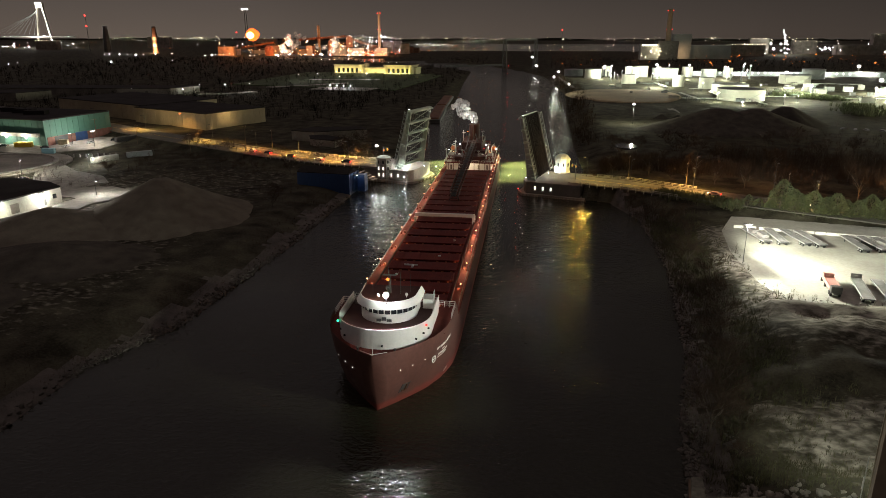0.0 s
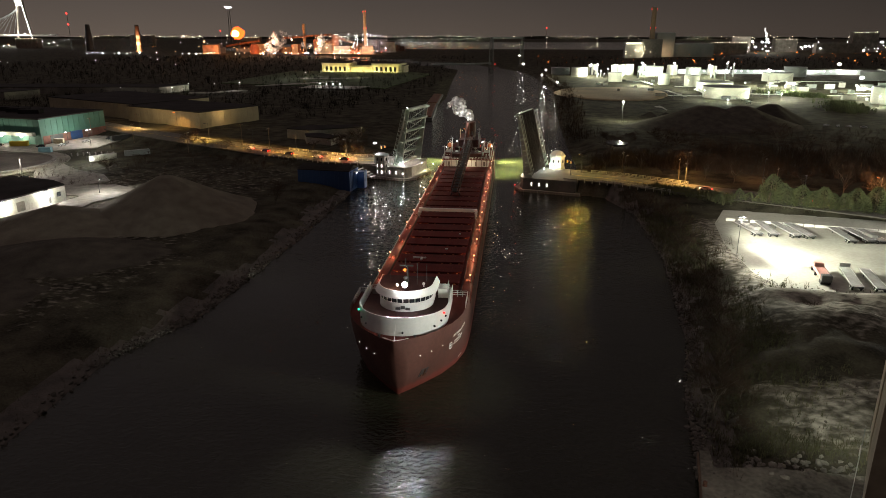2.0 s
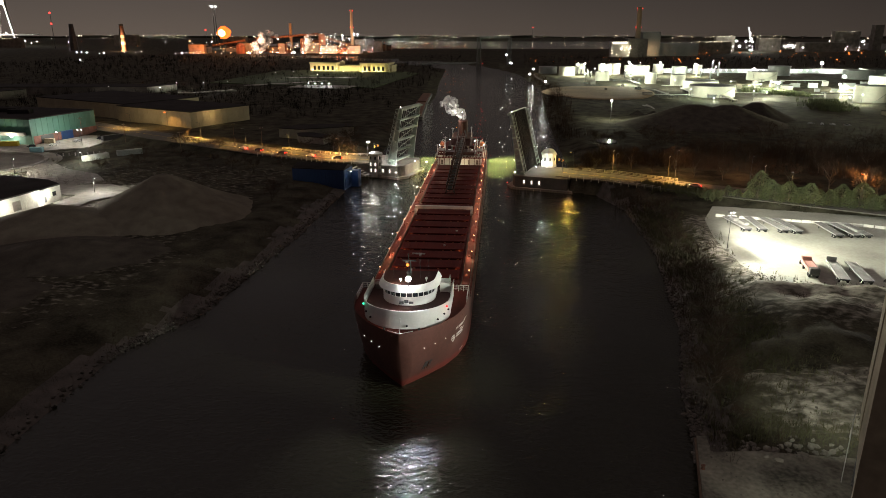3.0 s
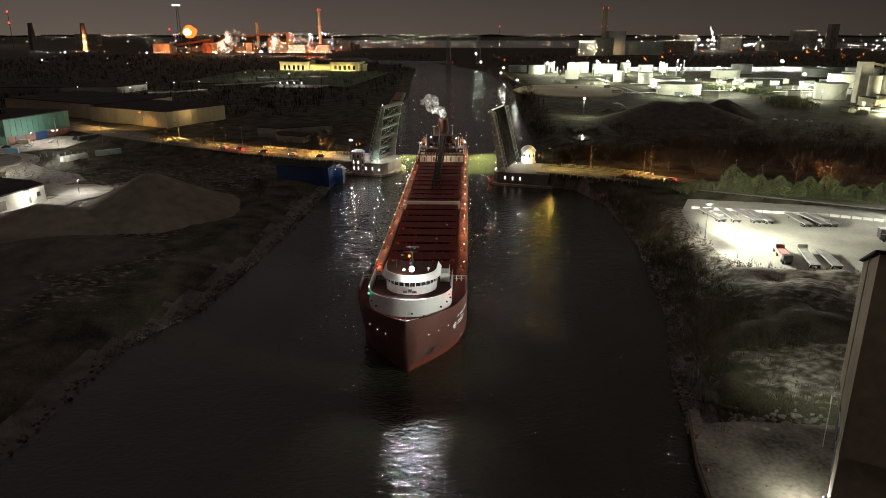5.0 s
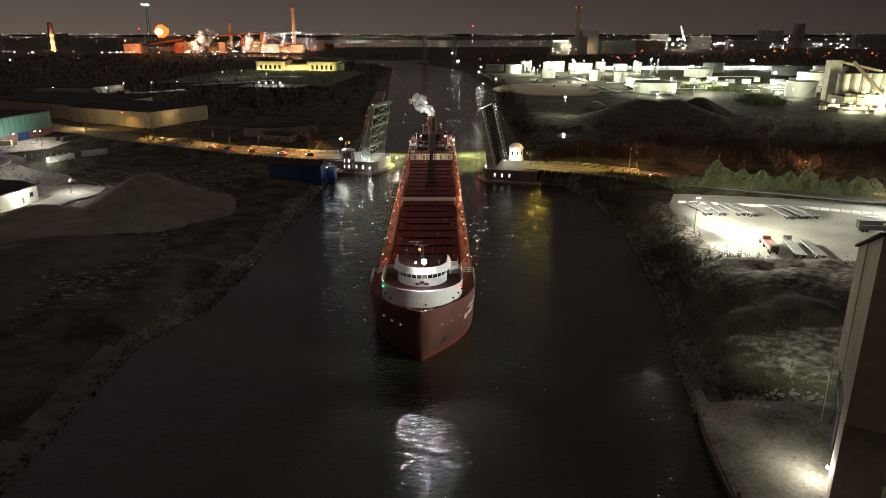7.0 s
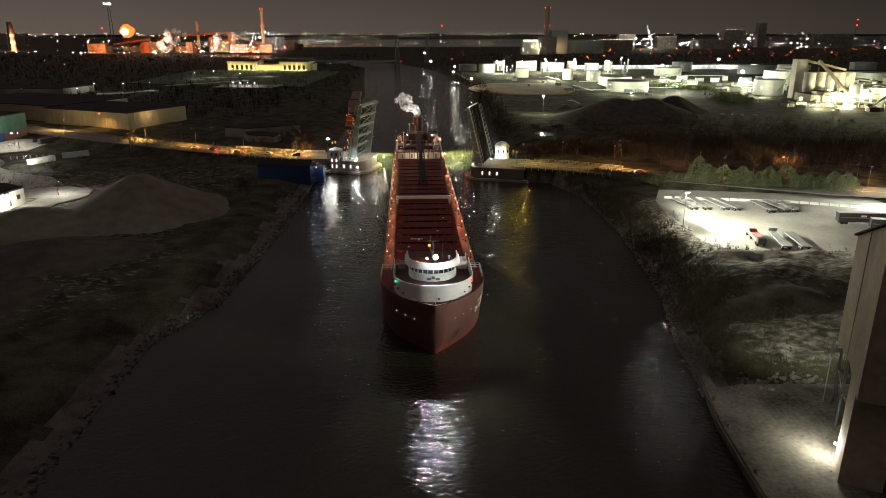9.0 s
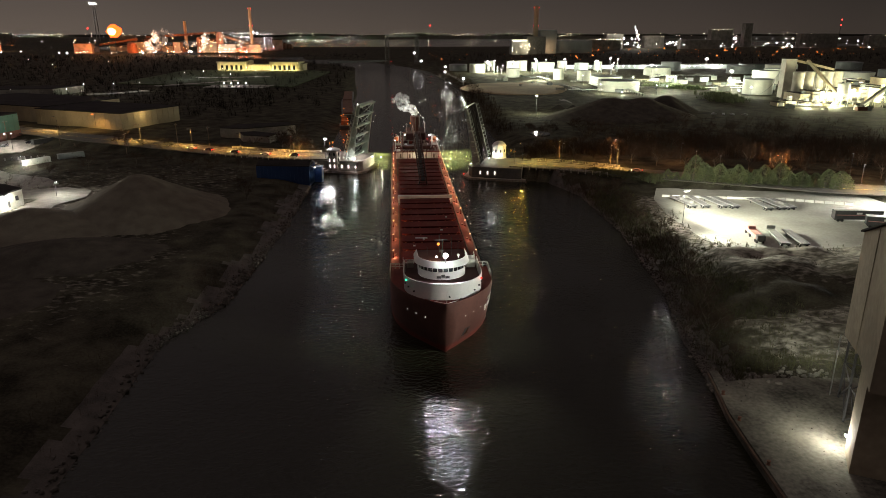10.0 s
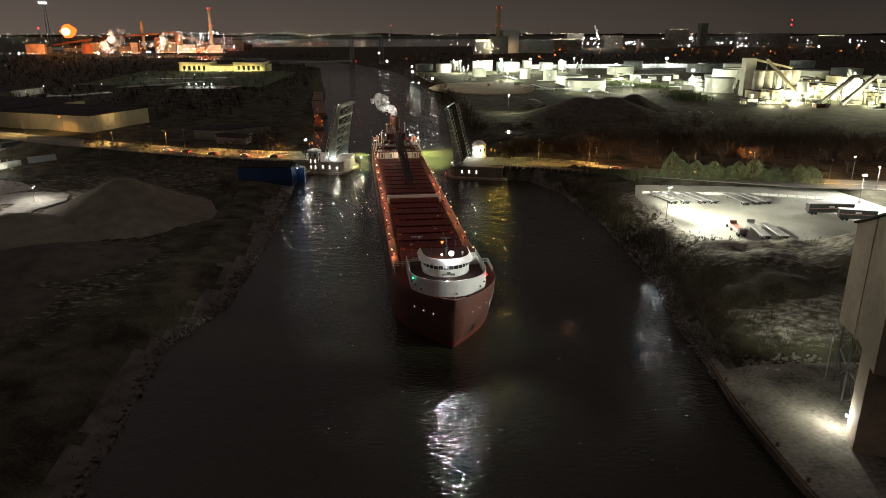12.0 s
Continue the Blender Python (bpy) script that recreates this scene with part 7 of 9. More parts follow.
prism(bm, [(70, 690), (500, 690), (560, 960), (60, 960)], 3.6, 4.2)
solid("pavement", bm, "road", "dark yard among the storage tanks", "yard", "structure")
heap("ore_cone", 146, 360, 4.0, 19.0, 39, "lowheap", "broad grey-brown ore heap with a long crest", 1.35, 5, 6)
heap("ore_cone", 170, 361, 4.0, 18.6, 37, "lowheap", "broad grey-brown ore heap running into its neighbour", 1.2, 5, 16)
heap("ore_cone", 197, 387, 4.0, 18.0, 25, "darkheap", "dark steep ore heap beside a broader one", 1.2, 15, 7)
for k, (x, y) in enumerate(((120, 410), (131, 407), (142, 412))):
    heap("aggregate_cone", x, y, 4.2, 8.0, 6, "darkheap", "small dark heap at the yard edge", 1.2, 0, 8 + k, n=24, m=10)


def flood_mast(x, y, z, hgt, watts, col=COOL, r=1.0, bulb="bulb", label="tall mast with glaring floodlights", lit=True):
    th = thing("floodlight_mast", pose(x, y, z), label, "floodlight mast", "floodlight masts")
    bm = B()
    tube(bm, (0, 0, -0.5), (0, 0, hgt), 0.14, 0.08, 6)
    part("mast", bm, "darksteel", th)
    # ball made larger than a lamp head, to take in its glare
    bm = B()
    ball(bm, (0, 0, hgt + r * 0.2), r * (0.6 if r < 1.5 else 0.75), 2, 0.7)
    part("floodlight", bm, bulb, th)
    if lit:
        p = (x, y - r - 0.3, z + hgt - 0.5 - r * 0.4)
        if x > 100 and hgt > 5:
            spot_light(p, (x, y - r - 0.1, z), watts * 1.0, col, 146, 0.6, 0.5)
            point_light((p[0], p[1] - 0.6, p[2] + 0.3), watts * 1.3, col, 0.5)
        else:
            point_light(p, watts * (1.0 if x > 101 else 0.35 if x < 0 or x > 90 else 0.14), col, 0.5)


# the masts at y 520 and 535 are added to brighten the tank sides
for x, y, hgt, w, r in ((63.5, 605, 10, 16000, 1.5), (52, 720, 10, 9000, 1.5), (33, 965, 11, 7000, 2.2), (27, 1120, 18, 4000, 2.0), (95.3, 375.9, 13.6, 30000, 1.3), (52, 640, 3, 4000, 0.8), (62, 850, 9, 9000, 1.6),
                        (165, 700, 14, 60000, 2.0), (205, 515, 3, 12000, 1.2), (300, 700, 18, 90000, 2.2), (370, 640, 14, 90000, 2.4), (330, 560, 12, 45000, 1.6), (290, 600, 10, 50000, 1.6), (260, 545, 6, 20000, 1.0),
                        (493, 980, 12, 120000, 3.4), (190, 535, 9, 9000, 0.9), (240, 520, 9, 9000, 0.9), (250, 618, 10, 12000, 1.0), (200, 640, 10, 12000, 1.0), (318, 492, 9, 9000, 0.9), (120, 745, 10, 9000, 1.0), (150, 830, 16, 50000, 1.8), (190, 860, 18, 50000, 1.8), (230, 850, 18, 60000, 2.0), (275, 850, 16, 60000, 2.0), (120, 840, 15, 40000, 1.8), (420, 560, 16, 70000, 2.0)):
    flood_mast(x, y, 4.0, hgt, w, (0.97, 1.0, 0.74), r)

bm = B()
prism(bm, [(79.4 + 6 * math.cos(2 * math.pi * i / 24), 284 + 9 * math.sin(2 * math.pi * i / 24)) for i in range(24)], 2.2, 3.9)
solid("pond", bm, "pool", "small still pool that mirrors a floodlight", "pond", "structure")

# long lit pipe-rack hall behind the tanks
th, body = shed("loading_hall", [(240, 930), (520, 930), (520, 948), (240, 948)], 4.0, 10.5, "steel", "long open loading hall with a row of white lamps", ribs=14.0)
bm = B()
for k in range(32):
    x = 246 + 8.6 * k
    ball(bm, (x, 929.0, 8.8), 0.7, 1)
tagged(part("lamp_row", bm, "bulb", th), kind="stuff")
for k in range(5):
    point_light((265 + 55 * k, 918, 9.0), 15000, COOL, 0.5)
th, body = shed("control_building", [(520, 900), (600, 900), (600, 925), (520, 925)], 4.0, 12, "steel", "low grey-blue control building behind the tanks", ribs=8)
# scattered process plant: small lit sheds, racks and columns among the tanks
rng = random.Random(11)
for k in range(26):
    x, y = rng.uniform(110, 330), rng.uniform(780, 960)
    hgt = rng.uniform(5, 17)
    th = thing("process_column", pose(x, y, 4.0), "slender steel process column with a lamp", "process column", "process columns")
    bm = B()
    lathe(bm, [(0.9, 0), (0.9, hgt), (0.5, hgt + 0.6), (0.01, hgt + 0.8)], 10)
    part("shell", bm, "tankgrey" if k % 2 else "darksteel", th)
    bm = B()
    lathe(bm, [(1.5, hgt * 0.7), (1.5, hgt * 0.7 + 0.15), (0.9, hgt * 0.7 + 0.15)], 10)
    part("platform", bm, "steel", th)
    bm = B()
    ball(bm, (0, -1.2, hgt + 1.0), rng.uniform(0.35, 0.8), 1)
    part("lamp", bm, "bulb", th)
for k in range(22):
    x, y = rng.uniform(300, 430), rng.uniform(540, 720)
    w, d, hgt = rng.uniform(4, 12), rng.uniform(3, 7), rng.uniform(2.5, 6)
    th, body = shed("plant_shed", [(x, y), (x + w, y), (x + w, y + d), (x, y + d)], 4.0, 4 + hgt, ("whitewall", "tankgrey", "steel")[k % 3], "small pale plant shed under floodlights", group="plant sheds", parapet=0.3)

# low pipe racks, bund walls and stock among the tanks
rng = random.Random(23)
for k in range(12):
    x, y, L = rng.uniform(130, 380), rng.uniform(520, 760), rng.uniform(30, 80)
    t2 = thing("pipe_rack", pose(x, y, 4.0, 0, 0, rng.choice((0, 0, 90)) + rng.uniform(-6, 6)), "low steel pipe rack with pale pipes between the tanks", "pipe rack", "pipe racks")
    for q in range(4):
        bm = B()
        tube(bm, (-L / 2, -1.2 + 0.8 * q, 3.2), (L / 2, -1.2 + 0.8 * q, 3.2), 0.25, n=6)
        part("pipe", bm, "alu" if q % 2 else "tank", t2)
    for q in range(int(L / 8)):
        bm = B()
        px_ = -L / 2 + 4 + 8 * q
        box(bm, px_ - 0.15, px_ + 0.15, -1.7, -1.4, -0.3, 3.0)
        box(bm, px_ - 0.15, px_ + 0.15, 1.4, 1.7, -0.3, 3.0)
        box(bm, px_ - 0.15, px_ + 0.15, -1.7, 1.7, 2.7, 3.0)
        part("trestle", bm, "darksteel", t2)
for k in range(40):
    x, y = rng.uniform(110, 380), rng.uniform(505, 770)
    w, d, h = rng.uniform(2, 9), rng.uniform(2, 5), rng.uniform(1.2, 4)
    shed("plant_shed", [(x, y), (x + w, y), (x + w, y + d), (x, y + d)], 4.1, 4.1 + h, rng.choice(("darksteel", "dirtyconcrete", "whitewall", "tankgrey", "steel")), "small shed or container between the tanks", group="yard sheds", parapet=0.2)

# ---- cement works ----
th, body = shed("elevator_tower", [(341, 480), (351, 480), (351, 488), (341, 488)], 4.0, 38.5, "concrete", "tall tan concrete elevator tower", ribs=0)
for k in range(5):
    t2 = thing("cement_silo", pose(345 + 9.4 * k, 464 + 1.0 * k, 4.0), "round pale concrete cement silo", "silo", "cement silos")
    bm = B()
    lathe(bm, [(4.7, 0), (4.7, 24 - 1.5 * (k % 2)), (4.2, 24.6)], 24)
    part("shell", bm, "concrete", t2, "", True)
    bm = B()
    lathe(bm, [(4.9, 23.2), (4.9, 24.2), (0.01, 24.9)], 24)
    part("cap", bm, "concrete", t2)
rng = random.Random(19)


def works_block(x0, x1, y0, y1, z1, paint, others):
    """A works building of uneven bays: stepped roofs, dark doorways, ducts, roof housings and pipe runs."""
    t2 = thing("cement_works", pose(0, 0, 0), "cluttered floodlit works building of stepped cream bays", "building", "cement works")
    n = max(2, int((x1 - x0) / rng.uniform(6, 10)))
    cuts = [x0 + (x1 - x0) * (k + (rng.uniform(-0.25, 0.25) if 0 < k < n else 0)) / n for k in range(n + 1)]
    for a, b in zip(cuts, cuts[1:]):
        h, back = z1 * rng.uniform(0.62, 1.0), rng.uniform(0, 5)
        bm = B()
        box(bm, a + 0.05, b - 0.05, y0 + back, y1, 3, h)
        bay = part("bay", bm, paint if rng.random() < 0.55 else rng.choice(others), t2)
        bm = B()
        box(bm, a - 0.2, b + 0.2, y0 + back - 0.3, y1 + 0.3, h, h + 0.35)
        part("roof", bm, "roof", bay)
        bm = B()
        box(bm, a + (b - a) * 0.15, a + (b - a) * rng.uniform(0.5, 0.8), y0 + back - 0.06, y0 + back + 0.1, 4.2, rng.uniform(6.5, 9.0))
        part("doorway", bm, "darksteel", bay)
        for z in np.arange(10.5, h - 2, 3.6):
            bm = B()
            box(bm, a + (b - a) * 0.2, a + (b - a) * 0.8, y0 + back - 0.06, y0 + back + 0.1, z, z + 1.1)
            part("window", bm, "litwindow" if rng.random() < 0.2 else "darksteel", bay)
        if rng.random() < 0.6:
            bm = B()
            c = (a + b) / 2
            box(bm, c - 1.4, c + 1.4, y0 + back + 2, y0 + back + 5, h, h + rng.uniform(1.5, 4))
            part("roof_housing", bm, rng.choice(others), bay)
        if rng.random() < 0.6:
            bm = B()
            c, z = a + (b - a) * rng.random(), h * rng.uniform(0.5, 0.9)
            tube(bm, (c, y0 + back - 0.5, 4), (c, y0 + back - 0.5, z), 0.35, n=6)
            tube(bm, (c, y0 + back - 0.5, z), (c + rng.uniform(-7, 7), y0 + back - 0.5, z + 1.5), 0.35, n=6)
            part("duct", bm, "tankgrey", bay)
    bm = B()
    for z in (7.6, 11.2):
        beam(bm, (x0, y0 - 1.2, z), (x1, y0 - 1.2, z), 0.9, 0.12)
        beam(bm, (x0, y0 - 1.6, z + 1.0), (x1, y0 - 1.6, z + 1.0), 0.07, 0.07)
    for k in range(n + 1):
        tube(bm, (cuts[k], y0 - 1.5, 4), (cuts[k], y0 - 1.5, 12.2), 0.12, n=4)
    part("walkway", bm, "darksteel", t2)


MIX = ("silo", "whitewall", "tankgrey", "cream", "dirtyconcrete")
for blk in ((336, 352, 440, 468, 14, "silo"), (352, 400, 446, 466, 19, "cream"), (300, 338, 410, 424, 10, "cream"), (400, 428, 430, 470, 24, "silo"), (430, 470, 440, 480, 13, "whitewall"), (440, 500, 400, 425, 10, "cream"), (340, 372, 404, 420, 9, "cream"), (470, 540, 470, 510, 16, "tankgrey"), (420, 520, 520, 545, 18, "tankgrey"), (540, 640, 520, 560, 18, "silo"), (404, 412, 396, 404, 16, "cream"), (510, 580, 405, 430, 12, "silo"), (590, 650, 400, 440, 14, "cream")):
    works_block(*blk, MIX)
# sheds, hoppers and stock standing about the yard
for k in range(34):
    x = rng.uniform(300, 640)
    y = 386 - 0.045 * (x - 300) + rng.uniform(-12, 16)
    w, d, h = rng.uniform(2, 8), rng.uniform(2, 5), rng.uniform(1.5, 5)
    shed("plant_shed", [(x, y), (x + w, y), (x + w, y + d), (x, y + d)], 4.1, 4.1 + h, rng.choice(("darksteel", "dirtyconcrete", "rust", "tankgrey", "whitewall")), "small shed or container on the works yard", group="yard sheds", parapet=0.2)
for k in range(9):
    x, y, h = rng.uniform(385, 620), rng.uniform(425, 470), rng.uniform(22, 36)
    t2 = thing("vent_stack", pose(x, y, 4.0), "slender steel vent stack above the works", "stack", "vent stacks")
    bm = B()
    lathe(bm, [(0.9, 0), (0.7, h - 4), (0.95, h - 3.5), (0.95, h - 2.8)], 10)
    part("pipe", bm, "tankgrey", t2)
    bm = B()
    lathe(bm, [(0.75, h * 0.6), (1.7, h * 0.6), (1.7, h * 0.6 + 0.15), (0.75, h * 0.6 + 0.15)], 10)
    part("platform", bm, "darksteel", t2)
hop = thing("hopper", pose(349, 405, 4.0), "steel hopper on legs with a lit rim", "hopper")
bm = B()
lathe(bm, [(1.4, 7), (4.6, 11), (4.6, 19)], 18)
part("bin", bm, "alu", hop)
for k in range(4):
    bm = B()
    a = math.pi / 4 + k * math.pi / 2
    tube(bm, (4.2 * math.cos(a), 4.2 * math.sin(a), 0), (4.2 * math.cos(a), 4.2 * math.sin(a), 12), 0.25)
    part("leg", bm, "steel", hop)
for a, b, w in (((350, 462, 38), (356, 420, 12), 2.2), ((358, 392, 7), (396, 408, 27), 2.6), ((376, 391, 6), (416, 407, 28), 2.6), ((470, 392, 9), (510, 420, 30), 3.0), ((351, 480, 37), (380, 470, 30), 2.2), ((396, 408, 27), (440, 415, 24), 2.6)):
    cv = thing("conveyor", pose(0, 0, 0), "inclined enclosed conveyor gallery at the works", "conveyor", "conveyors")
    bm = B()
    beam(bm, a, b, w, w * 0.9)
    part("gallery", bm, "darksteel" if a[1] < 410 else "tan", cv)
    a_, b_ = Vector(a), Vector(b)
    for f in (0.3, 0.65):
        bm = B()
        p = a_.lerp(b_, f)
        beam(bm, (p.x - 1.6, p.y, 4), (p.x, p.y, p.z - 1), 0.5, 0.5)
        beam(bm, (p.x + 1.6, p.y, 4), (p.x, p.y, p.z - 1), 0.5, 0.5)
        part("trestle", bm, "darksteel", cv)
LAMPS = [(400, 425, 22, 12000), (412, 428, 28, 16000), (380, 440, 14, 9000), (366, 438, 11, 9000), (340, 402, 8, 7000), (430, 425, 15, 12000), (455, 395, 11, 14000), (480, 390, 12, 12000), (515, 385, 10, 10000), (425, 380, 7, 9000), (395, 380, 8, 8000), (540, 380, 9, 9000), (470, 430, 28, 9000), (350, 430, 6, 6000), (318, 400, 7, 5000), (560, 395, 14, 12000), (600, 390, 12, 12000), (450, 432, 20, 9000), (630, 385, 9, 9000)]
for k in range(30):
    LAMPS.append((rng.uniform(335, 640), rng.uniform(384, 428), rng.uniform(6, 26), 0))
for x, y, z, w in LAMPS:
    t2 = thing("works_lamp", pose(x, y, z), "glaring yellowish work lamp on the cement works", "lamp", "works lamps")
    bm = B()
    ball(bm, (0, 0, 0), 0.75 if w else rng.uniform(0.25, 0.5), 1, 0.8)
    part("bulb", bm, "bulb" if w or rng.random() < 0.6 else "bulbyellow", t2)
    bm = B()
    tube(bm, (0, 0.3, -z + 4), (0, 0.3, 0), 0.09, n=4)
    part("pole", bm, "darksteel", t2)
    if w:
        point_light((x, y - 1.2, z - 0.8), w * 5.0, (1.0, 0.97, 0.60), 0.5)
bm = B()
prism(bm, [(290, 372), (620, 350), (660, 560), (300, 480)], 3.4, 4.15)
solid("pavement", bm, "dirtyconcrete", "stained floodlit yard of the cement works", "yard", "structure")
for k, (x, y) in enumerate(((226, 366), (232, 363), (238, 361), (246, 358))):
    car(x, y, 4.2, 20 + 40 * k, "carwhite", "white car parked on the dark ground beyond the heaps", lit=False)

# ---- floodlit hall with porticos, and its lawn ----
th = thing("portico_hall", pose(0, 0, 0), "long floodlit cream hall with two pillared porticos", "building")
HX, HY, HD = Vector((-272, 945)), Vector((1.0, -0.14)).normalized(), Vector((0.14, 1.0)).normalized()


def hall(a, b):
    return tuple(HX + a * HY + b * HD)


for a0, a1, b0, b1, z1, name in ((0, 128, 8, 30, 12.0, "wall"), (0, 44, 0, 30, 15.5, "wing"), (80, 124, 0, 30, 15.5, "wing"), (46, 78, 4, 26, 10.5, "link")):
    bm = B()
    prism(bm, [hall(a0, b0), hall(a1, b0), hall(a1, b1), hall(a0, b1)], 3.5, z1)
    w = part(name, bm, "cream", th)
    bm = B()
    prism(bm, [hall(a0 - 1, b0 - 1), hall(a1 + 1, b0 - 1), hall(a1 + 1, b1 + 1), hall(a0 - 1, b1 + 1)], z1, z1 + 1.2)
    part("cornice", bm, "cream", w)
    bm = B()
    prism(bm, [hall(a0 + 0.5, b0 + 1), hall(a1 - 0.5, b0 + 1), hall(a1 - 0.5, b1), hall(a0 + 0.5, b1)], z1 + 1.2, z1 + 1.6)
    part("roof", bm, "roof", w)
for a0 in (0, 80):
    for k in range(6):
        a = a0 + 4 + 7.2 * k
        bm = B()
        p = hall(a, -2.6)
        lathe(bm, [(1.0, 4), (0.85, 4.6), (0.75, 13.2), (1.1, 14.2)], 10, *p)
        part("column", bm, "cream", th)
        if k < 5:
            bm = B()
            q0, q1 = hall(a + 1.8, -0.15), hall(a + 5.4, -0.15)
            beam(bm, (*q0, 8.2), (*q1, 8.2), 0.3, 6.5)
            part("tall_window", bm, "glass", th)
    bm = B()
    prism(bm, [hall(a0 + 1, -4), hall(a0 + 43, -4), hall(a0 + 43, 0), hall(a0 + 1, 0)], 14.2, 16.4)
    part("portico_beam", bm, "cream", th)
    for k in range(4):
        p = hall(a0 + 6 + 11 * k, -7)
        point_light((*p, 5.4), 2600, (1.0, 0.80, 0.34), 0.4)
bm = B()
q = hall(48, 12)
lathe(bm, [(4, 12), (4, 17), (4.6, 17.2), (0.01, 19)], 8, *q)
part("lantern", bm, "cream", th)
for k in range(3):
    p = hall(50 + 11 * k, -3)
    point_light((*p, 5.4), 2200, (1.0, 0.80, 0.34), 0.4)
bm = B()
prism(bm, [(-330, 700), (-120, 640), (-100, 900), (-130, 935), (-320, 960)], 3.4, 4.06)
solid("lawn", bm, "lawn", "mown grass before the floodlit hall", "lawn", "structure")
for k, (x, y, w) in enumerate(((-318, 592, 4000), (-290, 593, 4000), (-269, 607, 5000), (-360, 536, 2500), (-269, 766, 5000), (-254, 798, 5000), (-241, 844, 5000), (-216, 881, 5000), (-206, 735, 4000), (-188, 799, 4000))):
    flood_mast(x, y, 4.0, 7.5, w, COOL, 0.55, "bulb", "small white lamp post on the lawn")
bm = B()
prism(bm, [(-215, 640), (-150, 630), (-140, 665), (-210, 675)], 3.5, 4.12)
solid("pavement", bm, "lot", "pale car park on the dark lawn", "parking lot", "structure")
for k in range(4):
    flood_mast(-195 + 8 * k, 652 - 1.0 * k, 4.0, 3.2, 2600, COOL, 1.1, "bulb", "low glaring car-park lamp")
    car(-196 + 8 * k, 646 - k, 4.12, 80, "carwhite", "white van parked under a car-park lamp", lit=False)

# pale strips laid where the lamp posts' light pools fall on the lawn
for line in (((-306, 566), (-286, 572), (-262, 604)), ((-272, 664), (-240, 690), (-196, 738)), ((-262, 790), (-220, 792), (-172, 806))):
    for (xa, ya), (xb, yb) in zip(line, line[1:]):
        d = Vector((xb - xa, yb - ya)).normalized() * 4.5
        bm = B()
        prism(bm, [(xa + d.y, ya - d.x), (xb + d.y, yb - d.x), (xb - d.y, yb + d.x), (xa - d.y, ya + d.x)], 3.4, 4.11)
        solid("pavement", bm, "lot", "pale strip on the dark lawn standing in for lamp-post light", "drive", "structure")

# ---- steel mill ----
def chimney(x, y, r0, r1, z1, label, bands=0, lamps=True, group="chimneys", paint="stack"):
    th = thing("chimney", pose(x, y, 4.0), label, "chimney", group)
    bm = B()
    lathe(bm, [(r0 * 1.3, -0.5), (r0 * 1.3, 3), (r0, 3.2), (r1, z1 - 4), (r1 * 1.08, z1 - 3.6), (r1 * 1.08, z1 - 2.6)], 20)
    part("shaft", bm, paint, th, "", True)
    for k in range(bands):
        f0 = 0.25 + 0.25 * k
        r = r0 + (r1 - r0) * f0 + 0.05
        bm = B()
        lathe(bm, [(r, z1 * f0), (r - 0.1, z1 * f0 + z1 * 0.11)], 20)
        part("band", bm, "cream", th)
    if lamps:
        for f in (0.98, 0.6):
            for s in (-1, 1):
                bm = B()
                ball(bm, (s * (r1 + 0.6), -1.0, (z1 - 4) * f), 1.3, 1)
                part("warning_lamp", bm, "bulbred", th)
    return th


chimney(-371, 1732, 4.2, 3.0, 111, "tall pale brown chimney lit by the mill", 0, paint="tan")
chimney(-550, 1785, 4.4, 3.6, 78, "pale brown chimney at the steel mill", 0, False, paint="tan")
chimney(331, 1573, 6.5, 5.2, 111, "tall pale brown chimney of the power station with red lamps", 0, True, paint="tan")
chimney(-1063, 1857, 7.0, 5.0, 72, "banded chimney lit by orange light", 2, False)
for x, y, z1 in ((-1240, 1900, 75), (-1170, 2050, 75)):
    t2 = thing("dark_tower", pose(x, y, 4), "dark unlit industrial tower on the skyline", "tower", "dark towers")
    bm = B()
    lathe(bm, [(11, 0), (10, 40), (7, 58), (6, z1)], 12)
    part("shaft", bm, "darksteel", t2)
mill = thing("steel_mill", pose(0, 0, 0), "sprawling steel mill glowing orange at night", "steel mill")
rng = random.Random(5)
for k in range(30):
    x, y = rng.uniform(-860, -330), rng.uniform(1680, 1960)
    w, d, hgt = rng.uniform(14, 46), rng.uniform(10, 30), rng.uniform(8, 26) + (10 if k % 5 == 0 else 0)
    bm = B()
    box(bm, x, x + w, y, y + d, 3, 4 + hgt)
    hall_ = part("mill_building", bm, ("rust", "concrete", "dirtyconcrete")[k % 3], mill)
    bm = B()
    box(bm, x - 0.5, x + w + 0.5, y - 0.5, y + d * 0.5, 4 + hgt, 5.2 + hgt)
    part("roof", bm, "roof", hall_)
for x, y, w, z1 in ((-452, 1735, 9, 54), (-660, 1700, 12, 30), (-500, 1720, 7, 42)):
    bm = B()
    lathe(bm, [(w, 3), (w, z1 - w), (w * 0.9, z1 - w * 0.55), (w * 0.55, z1 - w * 0.15), (0.01, z1)], 18, x, y)
    part("furnace", bm, "stack", mill, "round-topped brown furnace tower")
for a, b in (((-640, 1752, 40), (-460, 1738, 52)), ((-760, 1760, 22), (-650, 1710, 36)), ((-452, 1735, 46), (-371, 1760, 20))):
    bm = B()
    beam(bm, a, b, 6, 5)
    part("conveyor_gallery", bm, "rust", mill)
bm = B()
tube(bm, (-643, 1552, 4), (-643, 1552, 51), 1.0, 0.7, 8)
part("flare_stack", bm, "darksteel", mill)
# oversized orange ball: the glare halo is put into the flame's shape
bm = B()
ball(bm, (-643, 1552, 56), 15.0, 3, 0.95)
